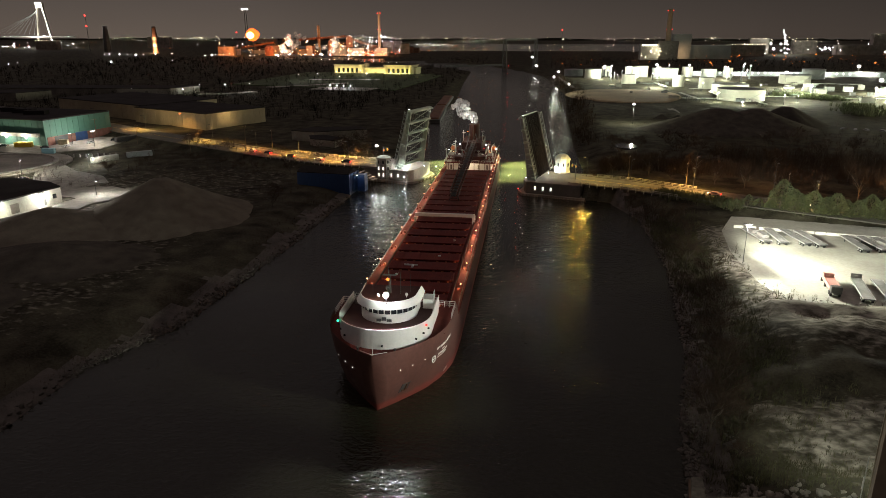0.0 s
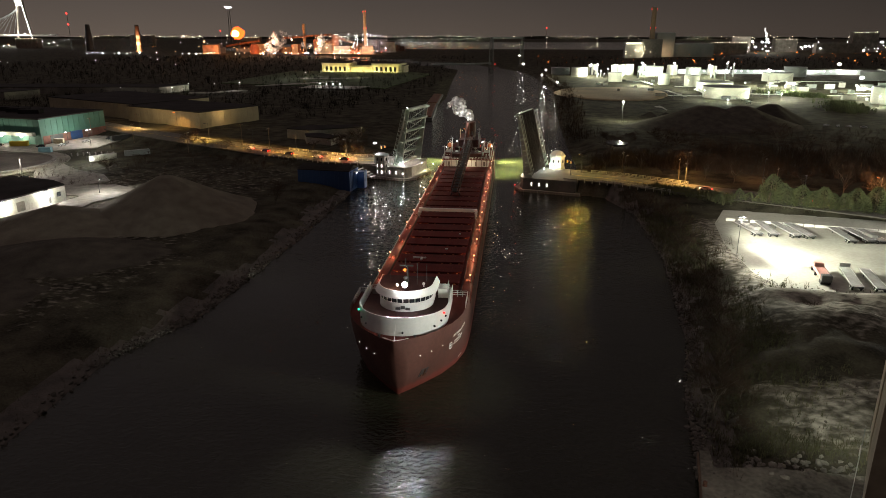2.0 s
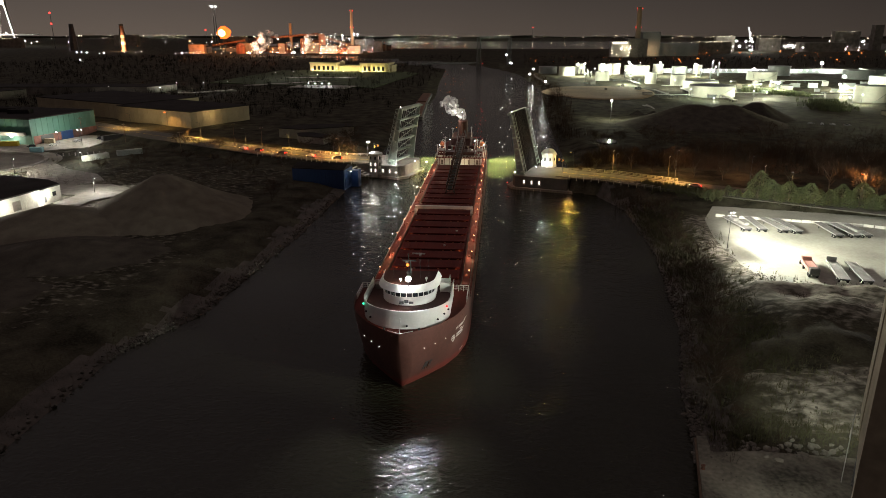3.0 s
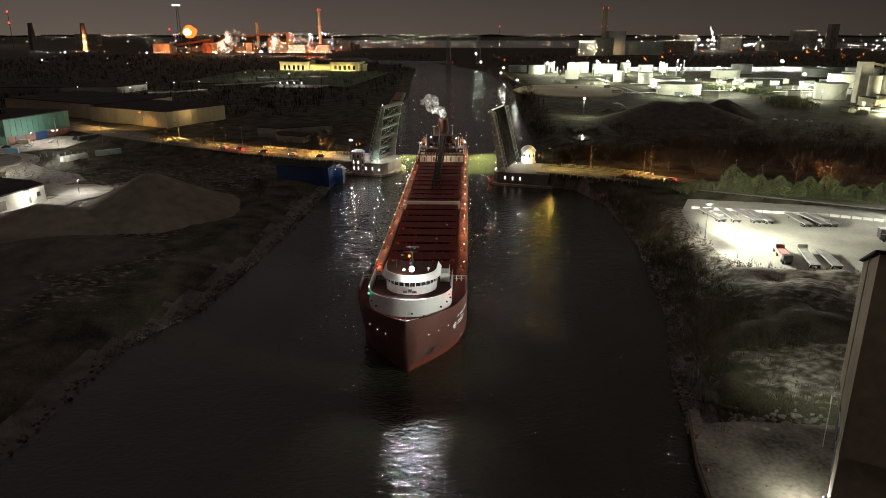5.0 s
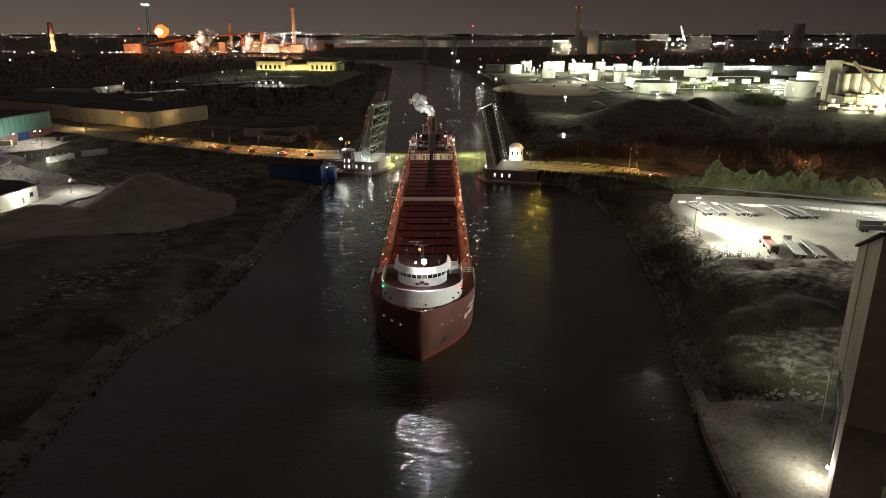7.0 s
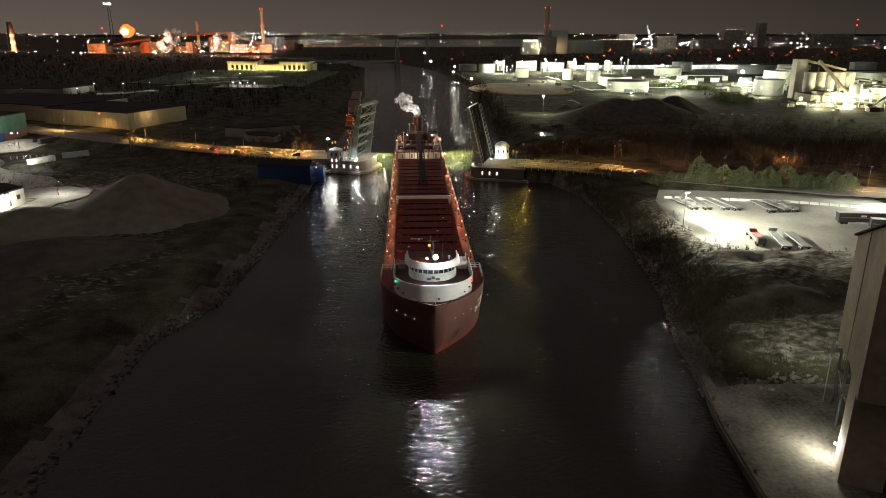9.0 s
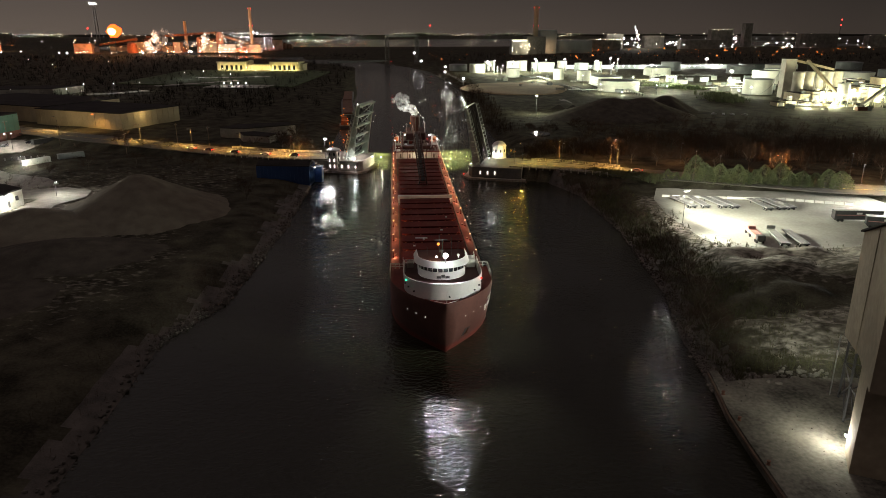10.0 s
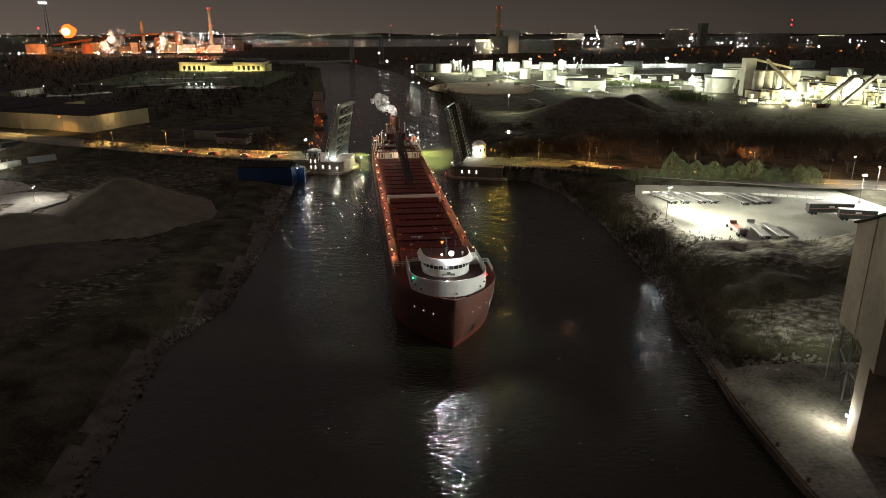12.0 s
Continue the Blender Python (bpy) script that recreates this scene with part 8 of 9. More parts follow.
for v in bm.verts:
    v.co += (v.co - Vector((-643, 1552, 56))) * 0.35 * noise.noise(v.co * 0.16)
flame = part("flare_flame", bm, glow("flame_halo", (1.0, 0.09, 0.012), 2.4), mill, "large orange gas flare with its glare halo modelled as flame", True)
bm = B()
ball(bm, (-643, 1538, 55.5), 8.0, 3, 0.95)
part("flame_core", bm, "fire", flame, "white-hot heart of the flare", True)
point_light((-643, 1538, 60), 6e5, (1.0, 0.30, 0.06), 4)
bm = B()
for k in range(150):
    x = rng.triangular(-880, -300, -450)
    z = 5 + rng.random() ** 2 * 34
    ball(bm, (x, 1672 + rng.uniform(-10, 60), z), 0.3 + 1.1 * rng.random() ** 3, 1)
tagged(part("mill_lamp_cluster", bm, glow("mill_lamp_warm", (1.0, 0.55, 0.22), 8), mill), kind="stuff")
bm = B()
for k in range(110):
    x = rng.triangular(-480, -300, -390)
    ball(bm, (x, 1690 + rng.uniform(-10, 60), 5 + rng.random() ** 1.5 * 52), 0.3 + 1.2 * rng.random() ** 3, 1)
for k in range(46):
    ball(bm, (rng.uniform(-1100, -320), 1650, rng.uniform(5, 10)), 0.3 + 1.5 * rng.random() ** 3, 1)
tagged(part("mill_lamp_cluster", bm, "bulb", mill), kind="stuff")
bm = B()
for k in range(60):
    ball(bm, (rng.triangular(-460, -280, -370), 1650 + rng.uniform(0, 40), 5 + rng.random() * 12), rng.uniform(0.4, 1.1), 1)
tagged(part("mill_lamp_cluster", bm, glow("mill_lamp_red", (1.0, 0.16, 0.05), 6), mill), kind="stuff")
for x, y, z, w, c in ((-600, 1640, 30, 3.2e5, (1.0, 0.27, 0.07)), (-480, 1650, 40, 1.2e5, (1.0, 0.45, 0.22)), (-400, 1680, 40, 9e4, (1.0, 0.55, 0.30)), (-740, 1640, 24, 2.2e5, (1.0, 0.25, 0.06)), (-350, 1660, 30, 7e4, (1.0, 0.42, 0.20)), (-1063, 1825, 18, 2.6e5, (1.0, 0.6, 0.3)), (300, 1485, 24, 1.2e4, (1.0, 0.8, 0.45)), (360, 1540, 16, 1e4, (1.0, 0.6, 0.3))):
    spot_light((x, y, z), (x, y + 60, z - 6), w, c, 150, 0.6, 3)


# ---- power station and skyline ----
ps = thing("power_station", pose(0, 0, 0), "power station block with rows of small lamps", "power station")
for x0, x1, y0, y1, z1, m in ((262, 300, 1500, 1530, 38, "tankgrey"), (340, 380, 1560, 1600, 58, "tankgrey"), (380, 470, 1570, 1600, 34, "tankgrey"), (300, 345, 1520, 1560, 44, "darksteel")):
    bm = B()
    box(bm, x0, x1, y0, y1, 3, z1)
    part("block", bm, m, ps)
bm = B()
for k in range(6):
    ball(bm, (266 + 5.5 * k, 1498, 35.5), 1.3, 1)
for k in range(16):
    ball(bm, (262 + rng.uniform(0, 60), 1497, rng.uniform(8, 30)), rng.uniform(0.5, 1.1), 1)
tagged(part("block_lamps", bm, "bulbwarm", ps), kind="stuff")

# lift bridge far down river
lb = thing("lift_bridge", pose(0, 0, 0), "dim steel railway lift bridge across the river", "bridge")
for x, y in ((-21, 1123), (32, 1150)):
    bm = B()
    lattice(bm, (x, y, 0), (x + 0.1, y, 52), 7, 5, 8, 0.7)
    part("lift_tower", bm, "darksteel", lb)
bm = B()
beam(bm, (-21, 1123, 51), (32, 1150, 51), 4, 3)
part("lift_span", bm, "darksteel", lb)
bm = B()
beam(bm, (-120, 1075, 9), (-21, 1123, 9), 5, 2.5)
part("approach_span", bm, "darksteel", lb)
bm = B()
ball(bm, (-14, 1118, 8), 0.8, 1)
part("navigation_lamp", bm, "bulbred", lb)

# cable-stayed bridge under construction
cb = thing("cable_bridge", pose(-1861, 2478, 0), "lit cable-stayed bridge pylon with fanned stays", "bridge")
for s in (-1, 1):
    bm = B()
    beam(bm, (s * 32, 0, 0), (s * 9, 0, 166), 6, 6)
    part("pylon_leg", bm, "dirtyconcrete", cb)
bm = B()
box(bm, -14, 14, -6, 6, 150, 166)
part("pylon_head", bm, "concrete", cb)
bm = B()
beam(bm, (-240, -30, 44), (120, 16, 44), 14, 5)
part("bridge_deck", bm, "concrete", cb)
for k in range(9):
    bm = B()
    beam(bm, (-8, 0, 160 - 3 * k), (-40 - 22 * k, -5 - 2.4 * k, 46), 0.4, 0.4)
    part("stay_cable", bm, "steel", cb)
bm = B()
for k in range(16):
    ball(bm, (10 + 1.6 * k, -7, 160 - 9 * k), 1.2, 1)
for k in range(8):
    ball(bm, (-12 + 3.4 * k, -8, 168), 1.3, 1)
for k in range(40):
    ball(bm, (rng.uniform(-260, 150), -20 + rng.uniform(-10, 10), rng.choice((48, 6, 10, 20)) + rng.uniform(-3, 3)), rng.uniform(0.8, 1.8), 1)
tagged(part("site_lamps", bm, "bulb", cb), kind="stuff")
point_light((-1861, 2440, 150), 2.5e5, COOL, 5)
point_light((-1880, 2440, 40), 2.5e5, COOL, 5)

# second pylon, farther along
cb = thing("cable_bridge", pose(-1368, 3280, 0), "far lit pylon of a cable-stayed bridge", "bridge")
for s in (-1, 1):
    bm = B()
    beam(bm, (s * 7, 0, 0), (s * 4, 0, 158), 2.4, 2.4)
    part("pylon_leg", bm, "dirtyconcrete", cb)
bm = B()
for k in range(9):
    ball(bm, (-16 + 4 * k, -8, 160 + (4 if k % 3 else 9)), 1.4, 1)
tagged(part("site_lamps", bm, "bulb", cb), kind="stuff")

# far city lights, beyond counting
def scatter(name, n, place, size, material, label, seed):
    r = random.Random(seed)
    bm = B()
    for _ in range(n):
        ball(bm, place(r), r.uniform(*size) * (0.35 + 1.1 * r.random() ** 5), 1)
    return solid(name, bm, material, label, "city lights", "stuff")


def far_place(x0, x1, y0, y1, z0, z1):
    return lambda r: (r.uniform(x0, x1), r.uniform(y0, y1), r.uniform(z0, z1))


scatter("city_lights", 420, far_place(-2900, 2900, 4400, 4770, 8, 26), (0.7, 2.0), "bulbwarm", "scattered warm lamps of the far shore", 1)
scatter("city_lights", 70, far_place(-2600, -300, 2600, 4400, 6, 16), (0.4, 1.8), "bulb", "scattered white lamps of the western district", 2)
scatter("city_lights", 200, far_place(-2400, -200, 2000, 3800, 5, 18), (0.3, 1.1), "bulborange", "scattered sodium lamps of the western district", 3)
scatter("city_lights", 200, far_place(560, 1900, 1850, 2350, 6, 20), (0.7, 2.8), "bulb", "scattered white lamps of the eastern works", 4)
scatter("city_lights", 190, far_place(320, 1800, 1250, 1850, 5, 13), (0.7, 1.9), "bulborange", "scattered sodium lamps of the eastern works", 5)
scatter("city_lights", 45, lambda r: (700 + r.uniform(0, 1100), 2300 + r.uniform(0, 40), 26 + r.uniform(-1, 1)), (1.8, 3.4), "bulb", "row of white lamps along a far causeway", 6)
scatter("city_lights", 90, far_place(-330, -90, 2050, 2180, 6, 22), (0.4, 1.2), "bulborange", "cluster of sodium lamps on the far bank", 7)
scatter("city_lights", 22, far_place(-330, -90, 2050, 2180, 18, 36), (0.7, 1.8), "bulb", "cluster of white lamps on the far bank", 8)
scatter("city_lights", 26, far_place(60, 420, 1150, 1500, 5, 12), (0.5, 1.2), "bulborange", "sparse sodium lamps behind the tank farm", 9)
scatter("city_lights", 14, far_place(-1500, -500, 900, 1400, 5, 12), (0.4, 0.9), "bulb", "sparse white lamps in the dark western flats", 10)
for x, y, z1, w, lit in ((640, 1950, 46, 50, 1), (1010, 2050, 58, 70, 1), (1110, 2080, 76, 24, 0), (770, 1980, 40, 60, 1), (560, 1780, 34, 90, 1), (1290, 1990, 46, 120, 0), (880, 1900, 30, 120, 0), (1500, 2000, 40, 90, 1), (-420, 2150, 34, 60, 0), (-900, 2300, 40, 80, 1), (-1400, 2500, 44, 90, 1), (-1650, 2200, 36, 80, 1)):
    t2 = thing("far_works", pose(x, y, 4), "far dark industrial block with lamps along its roof", "building", "far works")
    bm = B()
    box(bm, -w / 2, w / 2, -12, 12, -1, z1 - 4)
    part("block", bm, "dirtyconcrete", t2)
    if lit:
        bm = B()
        for k in range(int(w / 6)):
            ball(bm, (-w / 2 + 3 + 6 * k, -12.5, z1 - 5), rng.uniform(0.25, 0.5), 1)
        tagged(part("roof_lamps", bm, "bulbwarm", t2), kind="stuff")
# radio masts with red lamps
for x, y, zs in ((-1370, 2010, (80, 112)), (1720, 2550, (72, 92)), (150, 3000, (70,)), (-1130, 2600, (60,))):
    t2 = thing("radio_mast", pose(x, y, 4), "slender radio mast with red warning lamps", "mast", "radio masts")
    bm = B()
    tube(bm, (0, 0, 0), (0, 0, zs[-1]), 1.0, 0.5, 4)
    part("mast", bm, "darksteel", t2)
    for z in zs:
        bm = B()
        ball(bm, (0, -1.5, z - 4), 3.0, 1)
        part("warning_lamp", bm, "bulbred", t2)

# far shore line
bm = B()
n = 160
top = []
for i in range(n + 1):
    x = -4400 + 8800 * i / n
    top.append((x, 4800 - 0.00001 * x * x, 16 + 9 * noise.noise(Vector((x * 0.003, 0, 0))) + 5 * noise.noise(Vector((x * 0.02, 3, 0)))))
A, C = [bm.verts.new((x, y, 0)) for x, y, z in top], [bm.verts.new(v) for v in top]
D = [bm.verts.new((x, y + 40, 0)) for x, y, z in top]
for i in range(n):
    bm.faces.new((A[i], A[i + 1], C[i + 1], C[i]))
    bm.faces.new((C[i], C[i + 1], D[i + 1], D[i]))
solid("backdrop", bm, "ground", "low wooded far shore on the horizon", "backdrop", "structure")


# ---- steam ----
def steam_material(name, col, dens, lo=0.34, hi=0.56, most=0.9):
    m = bpy.data.materials.new(name)
    m.use_nodes = True
    n, l = m.node_tree.nodes, m.node_tree.links
    p = n["Principled BSDF"]
    p.inputs["Base Color"].default_value = (*col, 1)
    p.inputs["Roughness"].default_value = 1.0
    p.inputs["Specular IOR Level"].default_value = 0.0
    tc, t, r = n.new("ShaderNodeTexCoord"), n.new("ShaderNodeTexNoise"), n.new("ShaderNodeMapRange")
    t.inputs["Scale"].default_value, t.inputs["Detail"].default_value = dens, 5
    l.new(tc.outputs["Object"], t.inputs["Vector"])
    r.inputs["From Min"].default_value, r.inputs["From Max"].default_value = lo, hi
    r.inputs["To Max"].default_value = most
    l.new(t.outputs["Fac"], r.inputs["Value"])
    l.new(r.outputs[0], p.inputs["Alpha"])
    return m


def plume(path, label, material, puffs, seed, jit=0.35):
    """Ragged puffs along a drifting line of (x, y, z, radius)."""
    r = random.Random(seed)
    bm = B()
    for _ in range(puffs):
        f = r.random() * (len(path) - 1)
        i = min(len(path) - 2, int(f))
        a, b = path[i], path[i + 1]
        q = [a[k] + (b[k] - a[k]) * (f - i) for k in range(4)]
        d = Vector((r.gauss(0, 1), r.gauss(0, 1), r.gauss(0, 1))) * q[3] * jit
        s = q[3] * r.uniform(0.3, 0.6)
        o = len(bm.verts)
        ball(bm, Vector(q[:3]) + d, s, 3)
        bm.verts.ensure_lookup_table()
        for v in bm.verts[o:]:
            v.co += (v.co - Vector(q[:3]) - d) * 0.55 * noise.noise(v.co * 1.6 / s + Vector((seed, 0, 0)))
    ob = solid("steam", bm, material, label, "steam", "stuff", None, True)
    return ob


plume(((1.2, 212, 24.6, 1.0), (0.8, 213, 26.5, 2.2), (-1.5, 214, 28.0, 3.2), (-4.0, 215, 29.5, 3.6), (-5.5, 216, 32.5, 2.6), (-9.5, 216, 30.5, 1.6)), "ragged white steam drifting from the ship's funnel", steam_material("funnel_steam", (0.85, 0.85, 0.85), 0.4, 0.28, 0.62, 0.8), 70, 3)
point_light((-3.0, 206.0, 26.0), 1700, COOL, 0.3)
plume(((-590, 1600, 10, 12), (-575, 1600, 30, 20), (-560, 1600, 44, 17), (-550, 1600, 56, 8), (-470, 1640, 12, 8), (-465, 1640, 34, 11), (-460, 1640, 50, 6)), "steam billowing orange over the mill", steam_material("mill_steam", (0.85, 0.82, 0.8), 0.05, 0.3, 0.75, 0.55), 90, 4)
point_light((-575, 1572, 34), 8e4, (1.0, 0.62, 0.42), 3)
point_light((-465, 1609, 30), 7e4, (1.0, 0.7, 0.5), 3)
plume(((700, 1900, 30, 3), (692, 1900, 48, 5), (684, 1900, 66, 4)), "thin steam rising from far works", steam_material("far_steam", (0.8, 0.8, 0.8), 0.2), 16, 5)
point_light((690, 1880, 34), 1.5e5, COOL, 2)


# ---- trees and scrub ----
def ground_z(x, y):
    return float(land(x, y))


def bare_tree(seed, hgt, spread=0.55, depth=5):
    """A leafless tree: tapered trunk and limbs as one mesh, fine twigs as another."""
    r = random.Random(seed)
    limbs, twigs = B(), B()

    def grow(p, d, length, rad, level):
        rad = max(rad, 0.016)
        q = p + d * length
        bend = p.lerp(q, 0.5) + Vector((r.uniform(-1, 1), r.uniform(-1, 1), r.uniform(-0.3, 0.6))) * length * 0.09
        bm = limbs if level <= 1 else twigs
        n = 6 if level == 0 else 4 if level == 1 else 3
        tube(bm, p, bend, rad, rad * 0.85, n, False)
        tube(bm, bend, q, rad * 0.85, rad * 0.62, n, False)
        if level >= depth:
            return
        for i in range(r.randint(3, 4) if level else r.randint(7, 9)):
            f = r.uniform(0.3, 1.0) if level else r.uniform(0.25, 1.0)
            a = r.uniform(0, 2 * math.pi)
            side = Vector((math.cos(a), math.sin(a), 0))
            rise = 0.35 if level == 0 else r.uniform(-0.25, 0.35)
            nd = (d * (0.55 if level == 0 else 0.9) + side * r.uniform(spread, spread * 1.8) + Vector((0, 0, rise))).normalized()
            grow(p.lerp(q, f), nd, length * (r.uniform(0.75, 1.05) if level == 0 else r.uniform(0.45, 0.72)), rad * r.uniform(0.35, 0.55), level + 1)

    grow(Vector((0, 0, -0.3)), Vector((r.uniform(-0.08, 0.08), r.uniform(-0.08, 0.08), 1)).normalized(), hgt * 0.44, hgt * 0.016, 0)
    th = thing("bare_tree", pose(0, 0, -60), "leafless tree with thin grey-brown twigs on rough ground", "tree", "bare trees")
    part("trunk", limbs, "bark", th)
    part("crown", twigs, "twig", th)
    return th


def evergreen(seed, hgt, width, label="dense green conifer lit by a lot lamp", name="evergreen_tree"):
    """A bushy evergreen: trunk, and a ragged crown of small needle sprays with gaps."""
    r = random.Random(seed)
    th = thing(name, pose(0, 0, -60), label, "tree", name.replace("_", " ") + "s")
    bm = B()
    tube(bm, (0, 0, -0.3), (0, 0, hgt * 0.9), hgt * 0.02, hgt * 0.004, 6)
    for k in range(16):
        z = hgt * (0.12 + 0.75 * k / 16)
        a = k * 2.4
        reach = width * (1 - z / hgt) ** 0.7
        tube(bm, (0, 0, z), (reach * math.cos(a), reach * math.sin(a), z + reach * 0.15), 0.05, 0.02, 4)
    part("trunk", bm, "bark", th)
    bm = B()
    for k in range(2200):
        f = r.random() ** 0.8
        z = hgt * (0.06 + 0.94 * f)
        a = r.uniform(0, 2 * math.pi)
        lobe = 1 + 0.28 * math.sin(a * 3 + seed) + 0.22 * noise.noise(Vector((math.cos(a) * 2, math.sin(a) * 2, z * 0.5 + seed)))
        rad = width * (1 - f ** 2.0) ** 0.75 * min(1.0, 0.55 + 2.2 * f) * lobe * math.sqrt(r.uniform(0.25, 1.0)) + 0.1
        c = Vector((rad * math.cos(a), rad * math.sin(a), z + r.uniform(-0.2, 0.2)))
        u = Vector((math.cos(a), math.sin(a), r.uniform(-0.2, 0.9))).normalized() * r.uniform(0.25, 0.55)
        w = Vector((r.uniform(-1, 1), r.uniform(-1, 1), r.uniform(-1, 1))).cross(u).normalized() * r.uniform(0.08, 0.2)
        bm.faces.new([bm.verts.new(v) for v in (c - w * 0.5, c + u * 0.5 + w, c + u, c + u * 0.5 - w)])
    part("crown", bm, "leaf", th)
    return th


BARE = [bare_tree(21, 10.0), bare_tree(22, 12.0, 0.45), bare_tree(23, 8.0, 0.7), bare_tree(24, 9.0, 0.6)]
GREEN = [evergreen(31, 7.6, 3.6), evergreen(32, 6.8, 3.2), evergreen(33, 10.0, 4.2)]
rt = random.Random(77)


def plant(kind, x, y, scale=1.0, z=None):
    m = pose(x, y, ground_z(x, y) - 0.1 if z is None else z, rt.uniform(-3, 3), rt.uniform(-3, 3), rt.uniform(0, 360)) @ Matrix.Diagonal((scale, scale, scale * rt.uniform(0.9, 1.1), 1))
    if kind.location.z < -50:
        kind.matrix_basis = m
        return kind
    n = copy_thing(kind, Matrix.Identity(4))
    n.matrix_basis = m
    return n


# screen of conifers behind the trailer lot
plant(GREEN[2], 112.5, 137.0, 1.15, 4.0)
plant(GREEN[2], 116.5, 136.0, 0.9, 4.0)
for k in range(15):
    f = k / 14
    x, y = 118.5 + 45 * f + rt.uniform(-0.8, 0.8), 134.0 - 13.5 * f + rt.uniform(-1.2, 1.2)
    plant(GREEN[k % 2], x, y, rt.uniform(0.95, 1.35), 4.0)
for k in range(6):
    plant(GREEN[k % 3], 96 + 3.2 * k + rt.uniform(-1, 1), 141 - 0.8 * k + rt.uniform(-1, 1), rt.uniform(0.5, 0.8), 4.2)
# leafless trees, bank by bank
for x, y, s in ((57.5, -1.5, 1.15), (61, 6, 0.8), (63, 14, 0.9), (66, 24, 0.8), (68, 34, 1.0), (70, 45, 0.9), (72, 58, 1.0), (74, 70, 0.9), (71, 84, 0.9), (73, 98, 1.0), (76, 110, 0.9), (74, 122, 0.9), (80, 132, 0.8), (70, 138, 0.8),
                (66, 30, 0.7), (69, 52, 0.7), (68, 66, 0.8), (63, 2, 0.6), (60, -9, 0.5),
                (54, 197, 0.9), (58, 203, 1.0), (64, 208, 0.9), (70, 200, 1.0), (78, 196, 0.9), (86, 190, 0.9), (92, 186, 1.0), (102, 182, 1.0), (112, 176, 1.0), (124, 172, 1.1), (136, 168, 1.0), (148, 160, 1.1), (156, 151, 1.25), (168, 150, 1.0), (182, 146, 1.0), (196, 140, 1.0),
                (-52, 214, 0.9), (-58, 222, 1.0), (-64, 231, 1.1), (-56, 236, 1.0), (-70, 244, 1.1), (-62, 252, 1.2), (-76, 258, 1.0), (-84, 240, 0.8), (-50, 228, 0.9), (-66, 268, 1.1),
                (-150, 240, 0.9), (-158, 246, 0.8), (-141, 236, 0.8), (-126, 228, 0.9), (-134, 205, 0.9), (-150, 190, 0.9), (-163, 180, 0.8), (-118, 200, 0.8), (-105, 190, 0.8), (-92, 180, 0.9), (-80, 188, 0.8), (-74, 150, 0.7), (-70, 140, 0.7), (-66, 128, 0.6), (-172, 236, 0.8), (-160, 262, 0.7)):
    plant(BARE[rt.randrange(4)], x, y, s)
# the leafless wood between the east road and the ore heaps
for k in range(60):
    f = rt.random()
    x = 62 + 250 * f + rt.uniform(-6, 6)
    y = 214 - 74 * f + rt.random() ** 1.3 * 105 + rt.uniform(-4, 4)
    if off_road(x, y) > 13:
        plant(BARE[rt.randrange(4)], x, y, rt.uniform(0.8, 1.25))
street_lamp(152.5, 143.5, 4.6, 9.5, 100, "bulborange", "sodium street lamp half hidden in a leafless tree", 1.6, 0.45)
light_of(152.5, 143.5, 4.6, 9.5, 100, 5200, (1.0, 0.36, 0.08), 1.6, False)
for x, y, turn in ((96, 190, 60), (124, 178, 60), (186, 146, 60), (214, 138, 70)):
    street_lamp(x, y, 5.0, 9.0, turn, "bulborange", "sodium street lamp at the edge of the leafless wood", 1.8, 0.22)
    light_of(x, y, 5.0, 9.0, turn, 2000, (1.0, 0.44, 0.16), 1.8, False)
plant(BARE[1], 155.5, 150.0, 1.15)
plant(BARE[0], 160.0, 147.5, 1.1)


def blades(name, n, spot, hgt, width, material, label, seed, fan=0.5, per=1):
    """Standing stems scattered over an area: thin tapering blades, past counting."""
    r = random.Random(seed)
    verts, faces = [], []
    done = 0
    while done < n:
        x, y = spot(r)
        z = ground_z(x, y)
        done += 1
        if z < 0.15:
            continue
        h0 = r.uniform(*hgt)
        for _ in range(per):
            a = r.uniform(0, 2 * math.pi)
            lean = r.uniform(0, fan) * h0
            bx, by = x + r.gauss(0, 0.12) * h0, y + r.gauss(0, 0.12) * h0
            tx, ty, tz = bx + lean * math.cos(a), by + lean * math.sin(a), z + h0 * r.uniform(0.5, 1.0)
            b = r.uniform(0, math.pi)
            wx, wy = math.cos(b) * width * h0, math.sin(b) * width * h0
            o = len(verts)
            mx, my, mz = (bx + tx) / 2 + wx * 2, (by + ty) / 2 + wy * 2, (z + tz) / 2 + h0 * 0.08
            verts += [(bx - wx, by - wy, z - 0.2), (bx + wx, by + wy, z - 0.2), (mx + wx * 0.7, my + wy * 0.7, mz), (mx - wx * 0.7, my - wy * 0.7, mz), (tx, ty, tz)]
            faces += [(o, o + 1, o + 2, o + 3), (o + 3, o + 2, o + 4)]
    me = bpy.data.meshes.new(name)
    me.from_pydata(verts, [], faces)
    me.materials.append(M[material])
    return tagged(new(name, me), label, "scrub", kind="stuff")


def within(x0, x1, y0, y1):
    return lambda r: (r.uniform(x0, x1), r.uniform(y0, y1))


def along(pts, spread):
    def place(r):
        i = r.randrange(len(pts) - 1)
        f = r.random()
        (ax, ay), (bx, by) = pts[i], pts[i + 1]
        return ax + (bx - ax) * f + r.gauss(0, spread), ay + (by - ay) * f + r.gauss(0, spread)
    return place


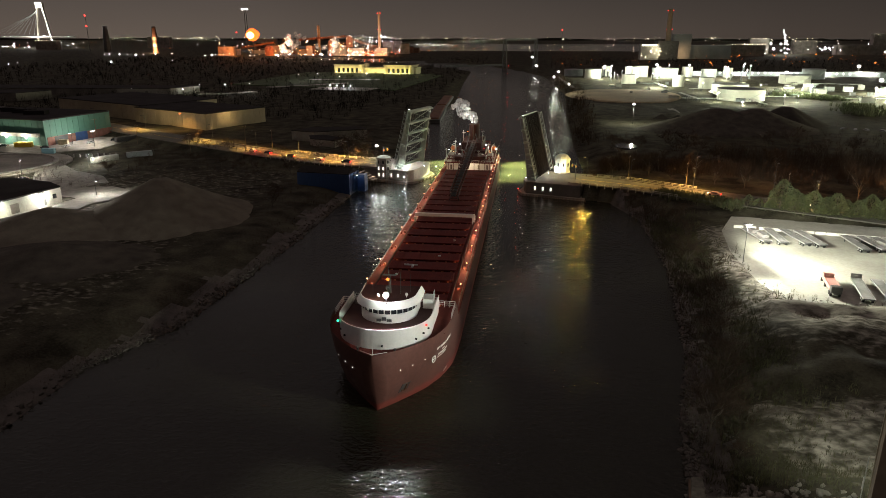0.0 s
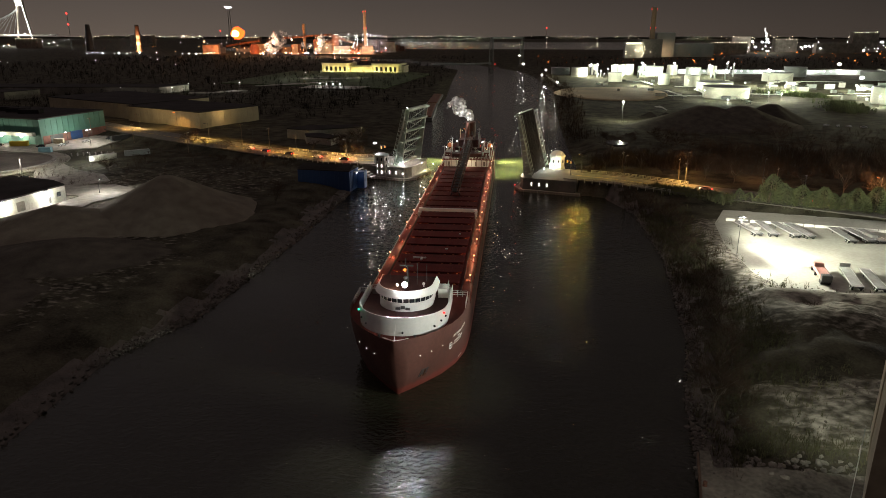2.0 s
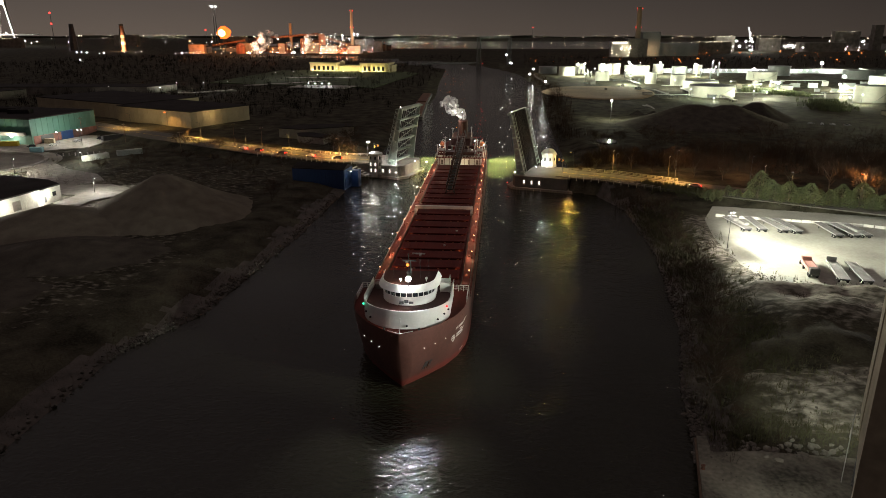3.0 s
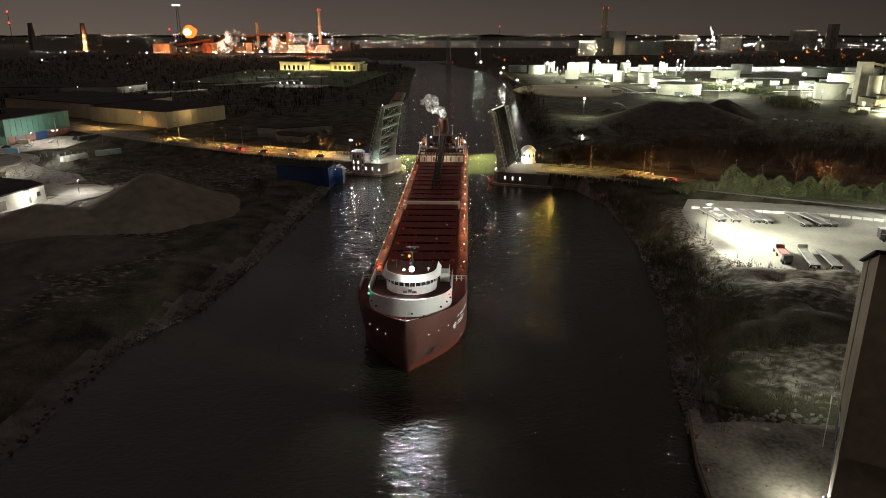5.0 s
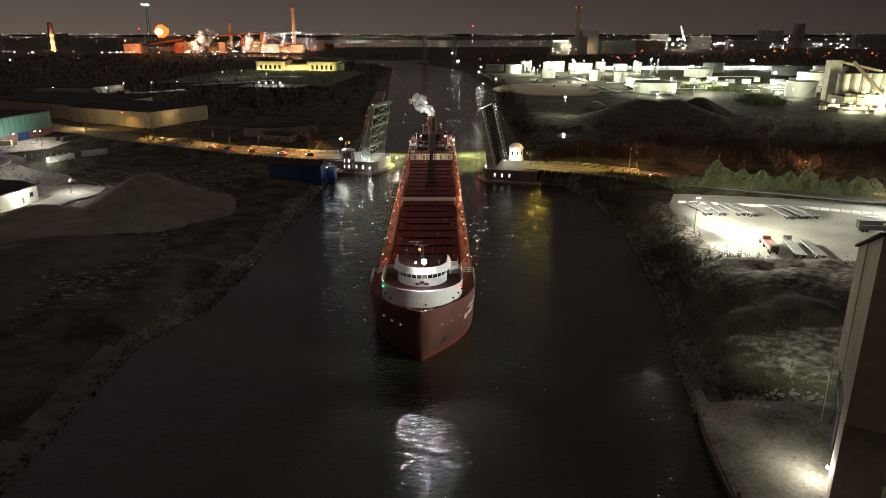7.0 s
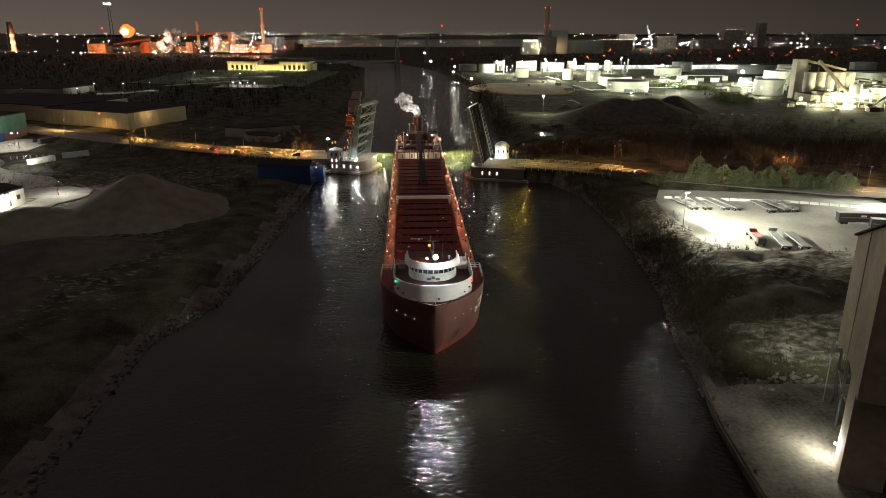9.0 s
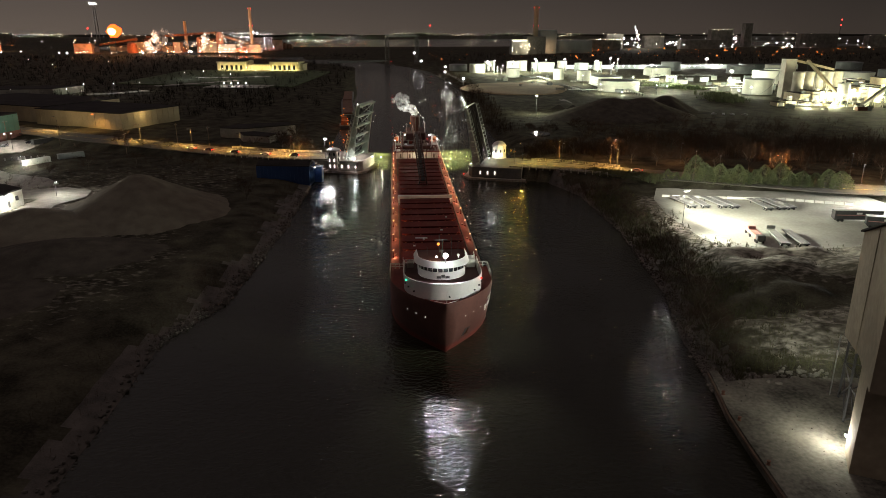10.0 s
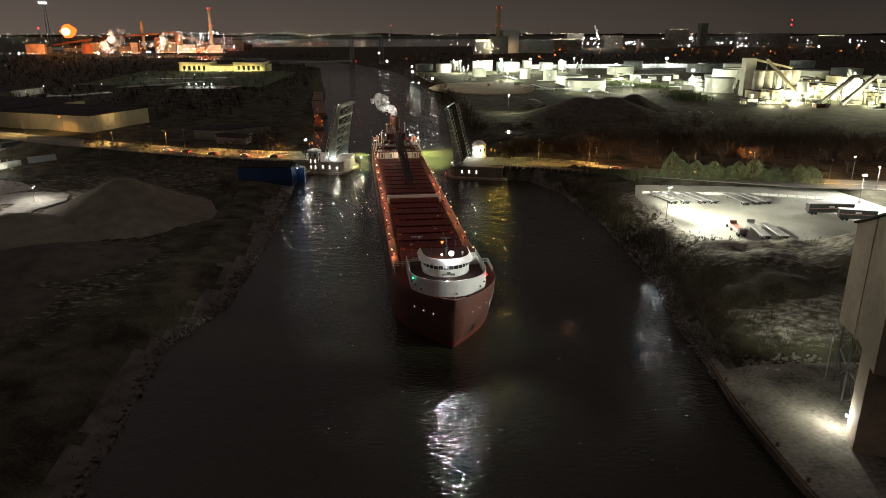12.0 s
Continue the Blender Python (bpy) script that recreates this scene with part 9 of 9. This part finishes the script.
EAST_BANK = ((56, -12), (62, 20), (67, 60), (69, 100), (68, 140), (62, 160))
WEST_BANK = ((-66, -40), (-66, 5), (-58, 30), (-56, 60), (-53, 100), (-53, 140), (-55, 160))
blades("scrub", 1500, along(EAST_BANK, 4.0), (1.2, 3.2), 0.008, "twig", "tangled leafless scrub on the east bank", 41, 0.5, 8)
blades("scrub", 900, along(WEST_BANK, 4.0), (0.6, 1.8), 0.010, "twig", "low dry scrub on the west bank", 42, 0.5, 6)
blades("scrub", 1100, within(-200, -62, 148, 250), (1.0, 3.4), 0.009, "twig", "leafless scrub between heap and road", 43, 0.5, 7)
blades("scrub", 1300, within(112, 300, 190, 345), (1.2, 3.6), 0.010, "twig", "dark leafless scrub beyond the east road", 44, 0.5, 7)
blades("far_wood", 2600, lambda r: (lambda f: (60 + 270 * f, 212 - 80 * f + r.random() * (22 if f < 0.22 else 75)))(r.random()), (3.5, 8.5), 0.010, "twig", "thick leafless wood behind the east road", 61, 0.42, 9)
blades("brush", 2600, along(((64, -4), (72, 22), (78, 36), (80, 46)), 6.5), (0.6, 1.9), 0.030, "brush", "dry weeds and brush on the slope below the lot", 62, 0.7, 5)
blades("brush", 1700, along(((90, 40), (110, 38), (132, 40)), 5.5), (0.4, 1.2), 0.035, "brush", "dry weeds on the spoil below the lot", 63, 0.7, 4)
blades("brush", 900, along(((55, -14), (64, -12), (78, -14), (90, -16)), 2.6), (0.5, 1.7), 0.030, "brush", "dark weeds along the edge of the quay apron", 64, 0.7, 5)
blades("brush", 1800, along(((69, 60), (72, 85), (73, 110), (72, 135)), 5.0), (0.8, 2.2), 0.028, "brush", "dark brush along the bank beside the lot", 65, 0.7, 5)
blades("shrubbery", 420, along(((268, 622), (286, 596), (304, 570)), 7), (2.0, 5.5), 0.05, "leaf", "ragged green shrubs lit by tank-farm floodlights", 66, 0.6, 9)
blades("shrubbery", 420, along(((296, 515), (288, 480), (276, 446)), 7), (2.0, 5.0), 0.05, "leaf", "dim green shrubs beside the tank-farm yard", 67, 0.6, 9)
blades("hedge", 420, along(((76, 157), (88, 149), (101, 141)), 1.6), (1.6, 3.6), 0.04, "brush", "ragged dark hedge along the east road", 68, 0.5, 9)
blades("dry_grass", 5000, within(62, 132, -14, 44), (0.3, 0.9), 0.016, "twig", "rough dry grass on the spoil slope", 45, 0.6, 3)
blades("dry_grass", 6000, within(-190, -56, -30, 165), (0.25, 0.8), 0.018, "twig", "rough dry grass on the stockyard ground", 56, 0.6, 3)
blades("dry_grass", 4000, within(70, 320, 200, 420), (0.4, 1.2), 0.018, "twig", "rough dry grass before the ore heaps", 57, 0.6, 3)
blades("dry_grass", 4000, along(WEST_BANK, 7.0), (0.25, 0.7), 0.016, "twig", "rough dry grass along the west bank", 46, 0.6, 3)
# the farwood colour carries the lack of light in these woods
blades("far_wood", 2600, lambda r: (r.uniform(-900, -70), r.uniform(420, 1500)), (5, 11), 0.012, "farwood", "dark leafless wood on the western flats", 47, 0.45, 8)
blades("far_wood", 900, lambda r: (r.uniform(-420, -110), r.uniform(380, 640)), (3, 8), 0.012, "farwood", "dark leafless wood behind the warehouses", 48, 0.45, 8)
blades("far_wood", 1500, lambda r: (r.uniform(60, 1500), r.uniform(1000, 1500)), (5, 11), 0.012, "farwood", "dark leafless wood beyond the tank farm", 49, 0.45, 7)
blades("far_wood", 500, along(((58, 300), (66, 480), (72, 640), (60, 900)), 5), (3, 8), 0.012, "twig", "leafless trees along the east river bank", 50, 0.45, 8)


def rubble(name, n, spot, size, material, label, seed):
    """Broken lumps half sunk in the ground."""
    r = random.Random(seed)
    base = B()
    bmesh.ops.create_icosphere(base, subdivisions=1, radius=1)
    shape = [v.co.copy() for v in base.verts]
    tris = [[v.index for v in f.verts] for f in base.faces]
    base.free()
    verts, faces = [], []
    for _ in range(n):
        x, y = spot(r)
        z = ground_z(x, y)
        if z < -0.3:
            continue
        s = r.uniform(*size) * r.uniform(0.5, 1.0)
        rot = Euler((r.uniform(0, 6), r.uniform(0, 6), r.uniform(0, 6))).to_matrix()
        o = len(verts)
        for c in shape:
            q = rot @ Vector((c.x * s * 1.3, c.y * s, c.z * s * 0.7)) * r.uniform(0.75, 1.15)
            verts.append((x + q.x, y + q.y, z + q.z * 0.8 + s * 0.1))
        faces += [tuple(o + i for i in t) for t in tris]
    me = bpy.data.meshes.new(name)
    me.from_pydata(verts, [], faces)
    me.materials.append(M[material])
    return tagged(new(name, me), label, "rubble", kind="stuff")


rubble("rubble", 1300, along(((-61.5, -120), (-61.5, 8), (-53, 30), (-51, 55), (-48.5, 100), (-47, 160)), 1.1), (0.25, 0.8), "rock", "pale broken stone along the west waterline", 51)
rubble("rubble", 900, along(((52.5, -14), (55, 2), (60.5, 30), (65, 70), (66, 110), (64, 145)), 1.0), (0.25, 0.8), "rock", "broken stone along the east waterline", 52)
rubble("rubble", 300, within(51, 70, -62, -17), (0.06, 0.3), "rock", "broken stone and debris strewn over the quay", 58)
rubble("rubble", 150, along(((51, -18.5), (62, -18.0), (74, -19.0)), 1.4), (0.25, 0.9), "spoil", "broken concrete slabs tipped along the quay edge", 59)
rubble("rubble", 200, within(56, 100, -19, 6), (0.1, 0.4), "rock", "broken concrete strewn over the spoil slope", 53)
rubble("rubble", 260, along(((85, 54), (96, 49), (112, 47), (130, 46)), 2.0), (0.08, 0.25), "rock", "stones along the edge of the trailer lot", 54)
rubble("rubble", 200, along(((82, 100), (82.5, 84), (84, 60), (88, 52)), 1.2), (0.08, 0.25), "rock", "stones on the western lip of the trailer lot", 55)
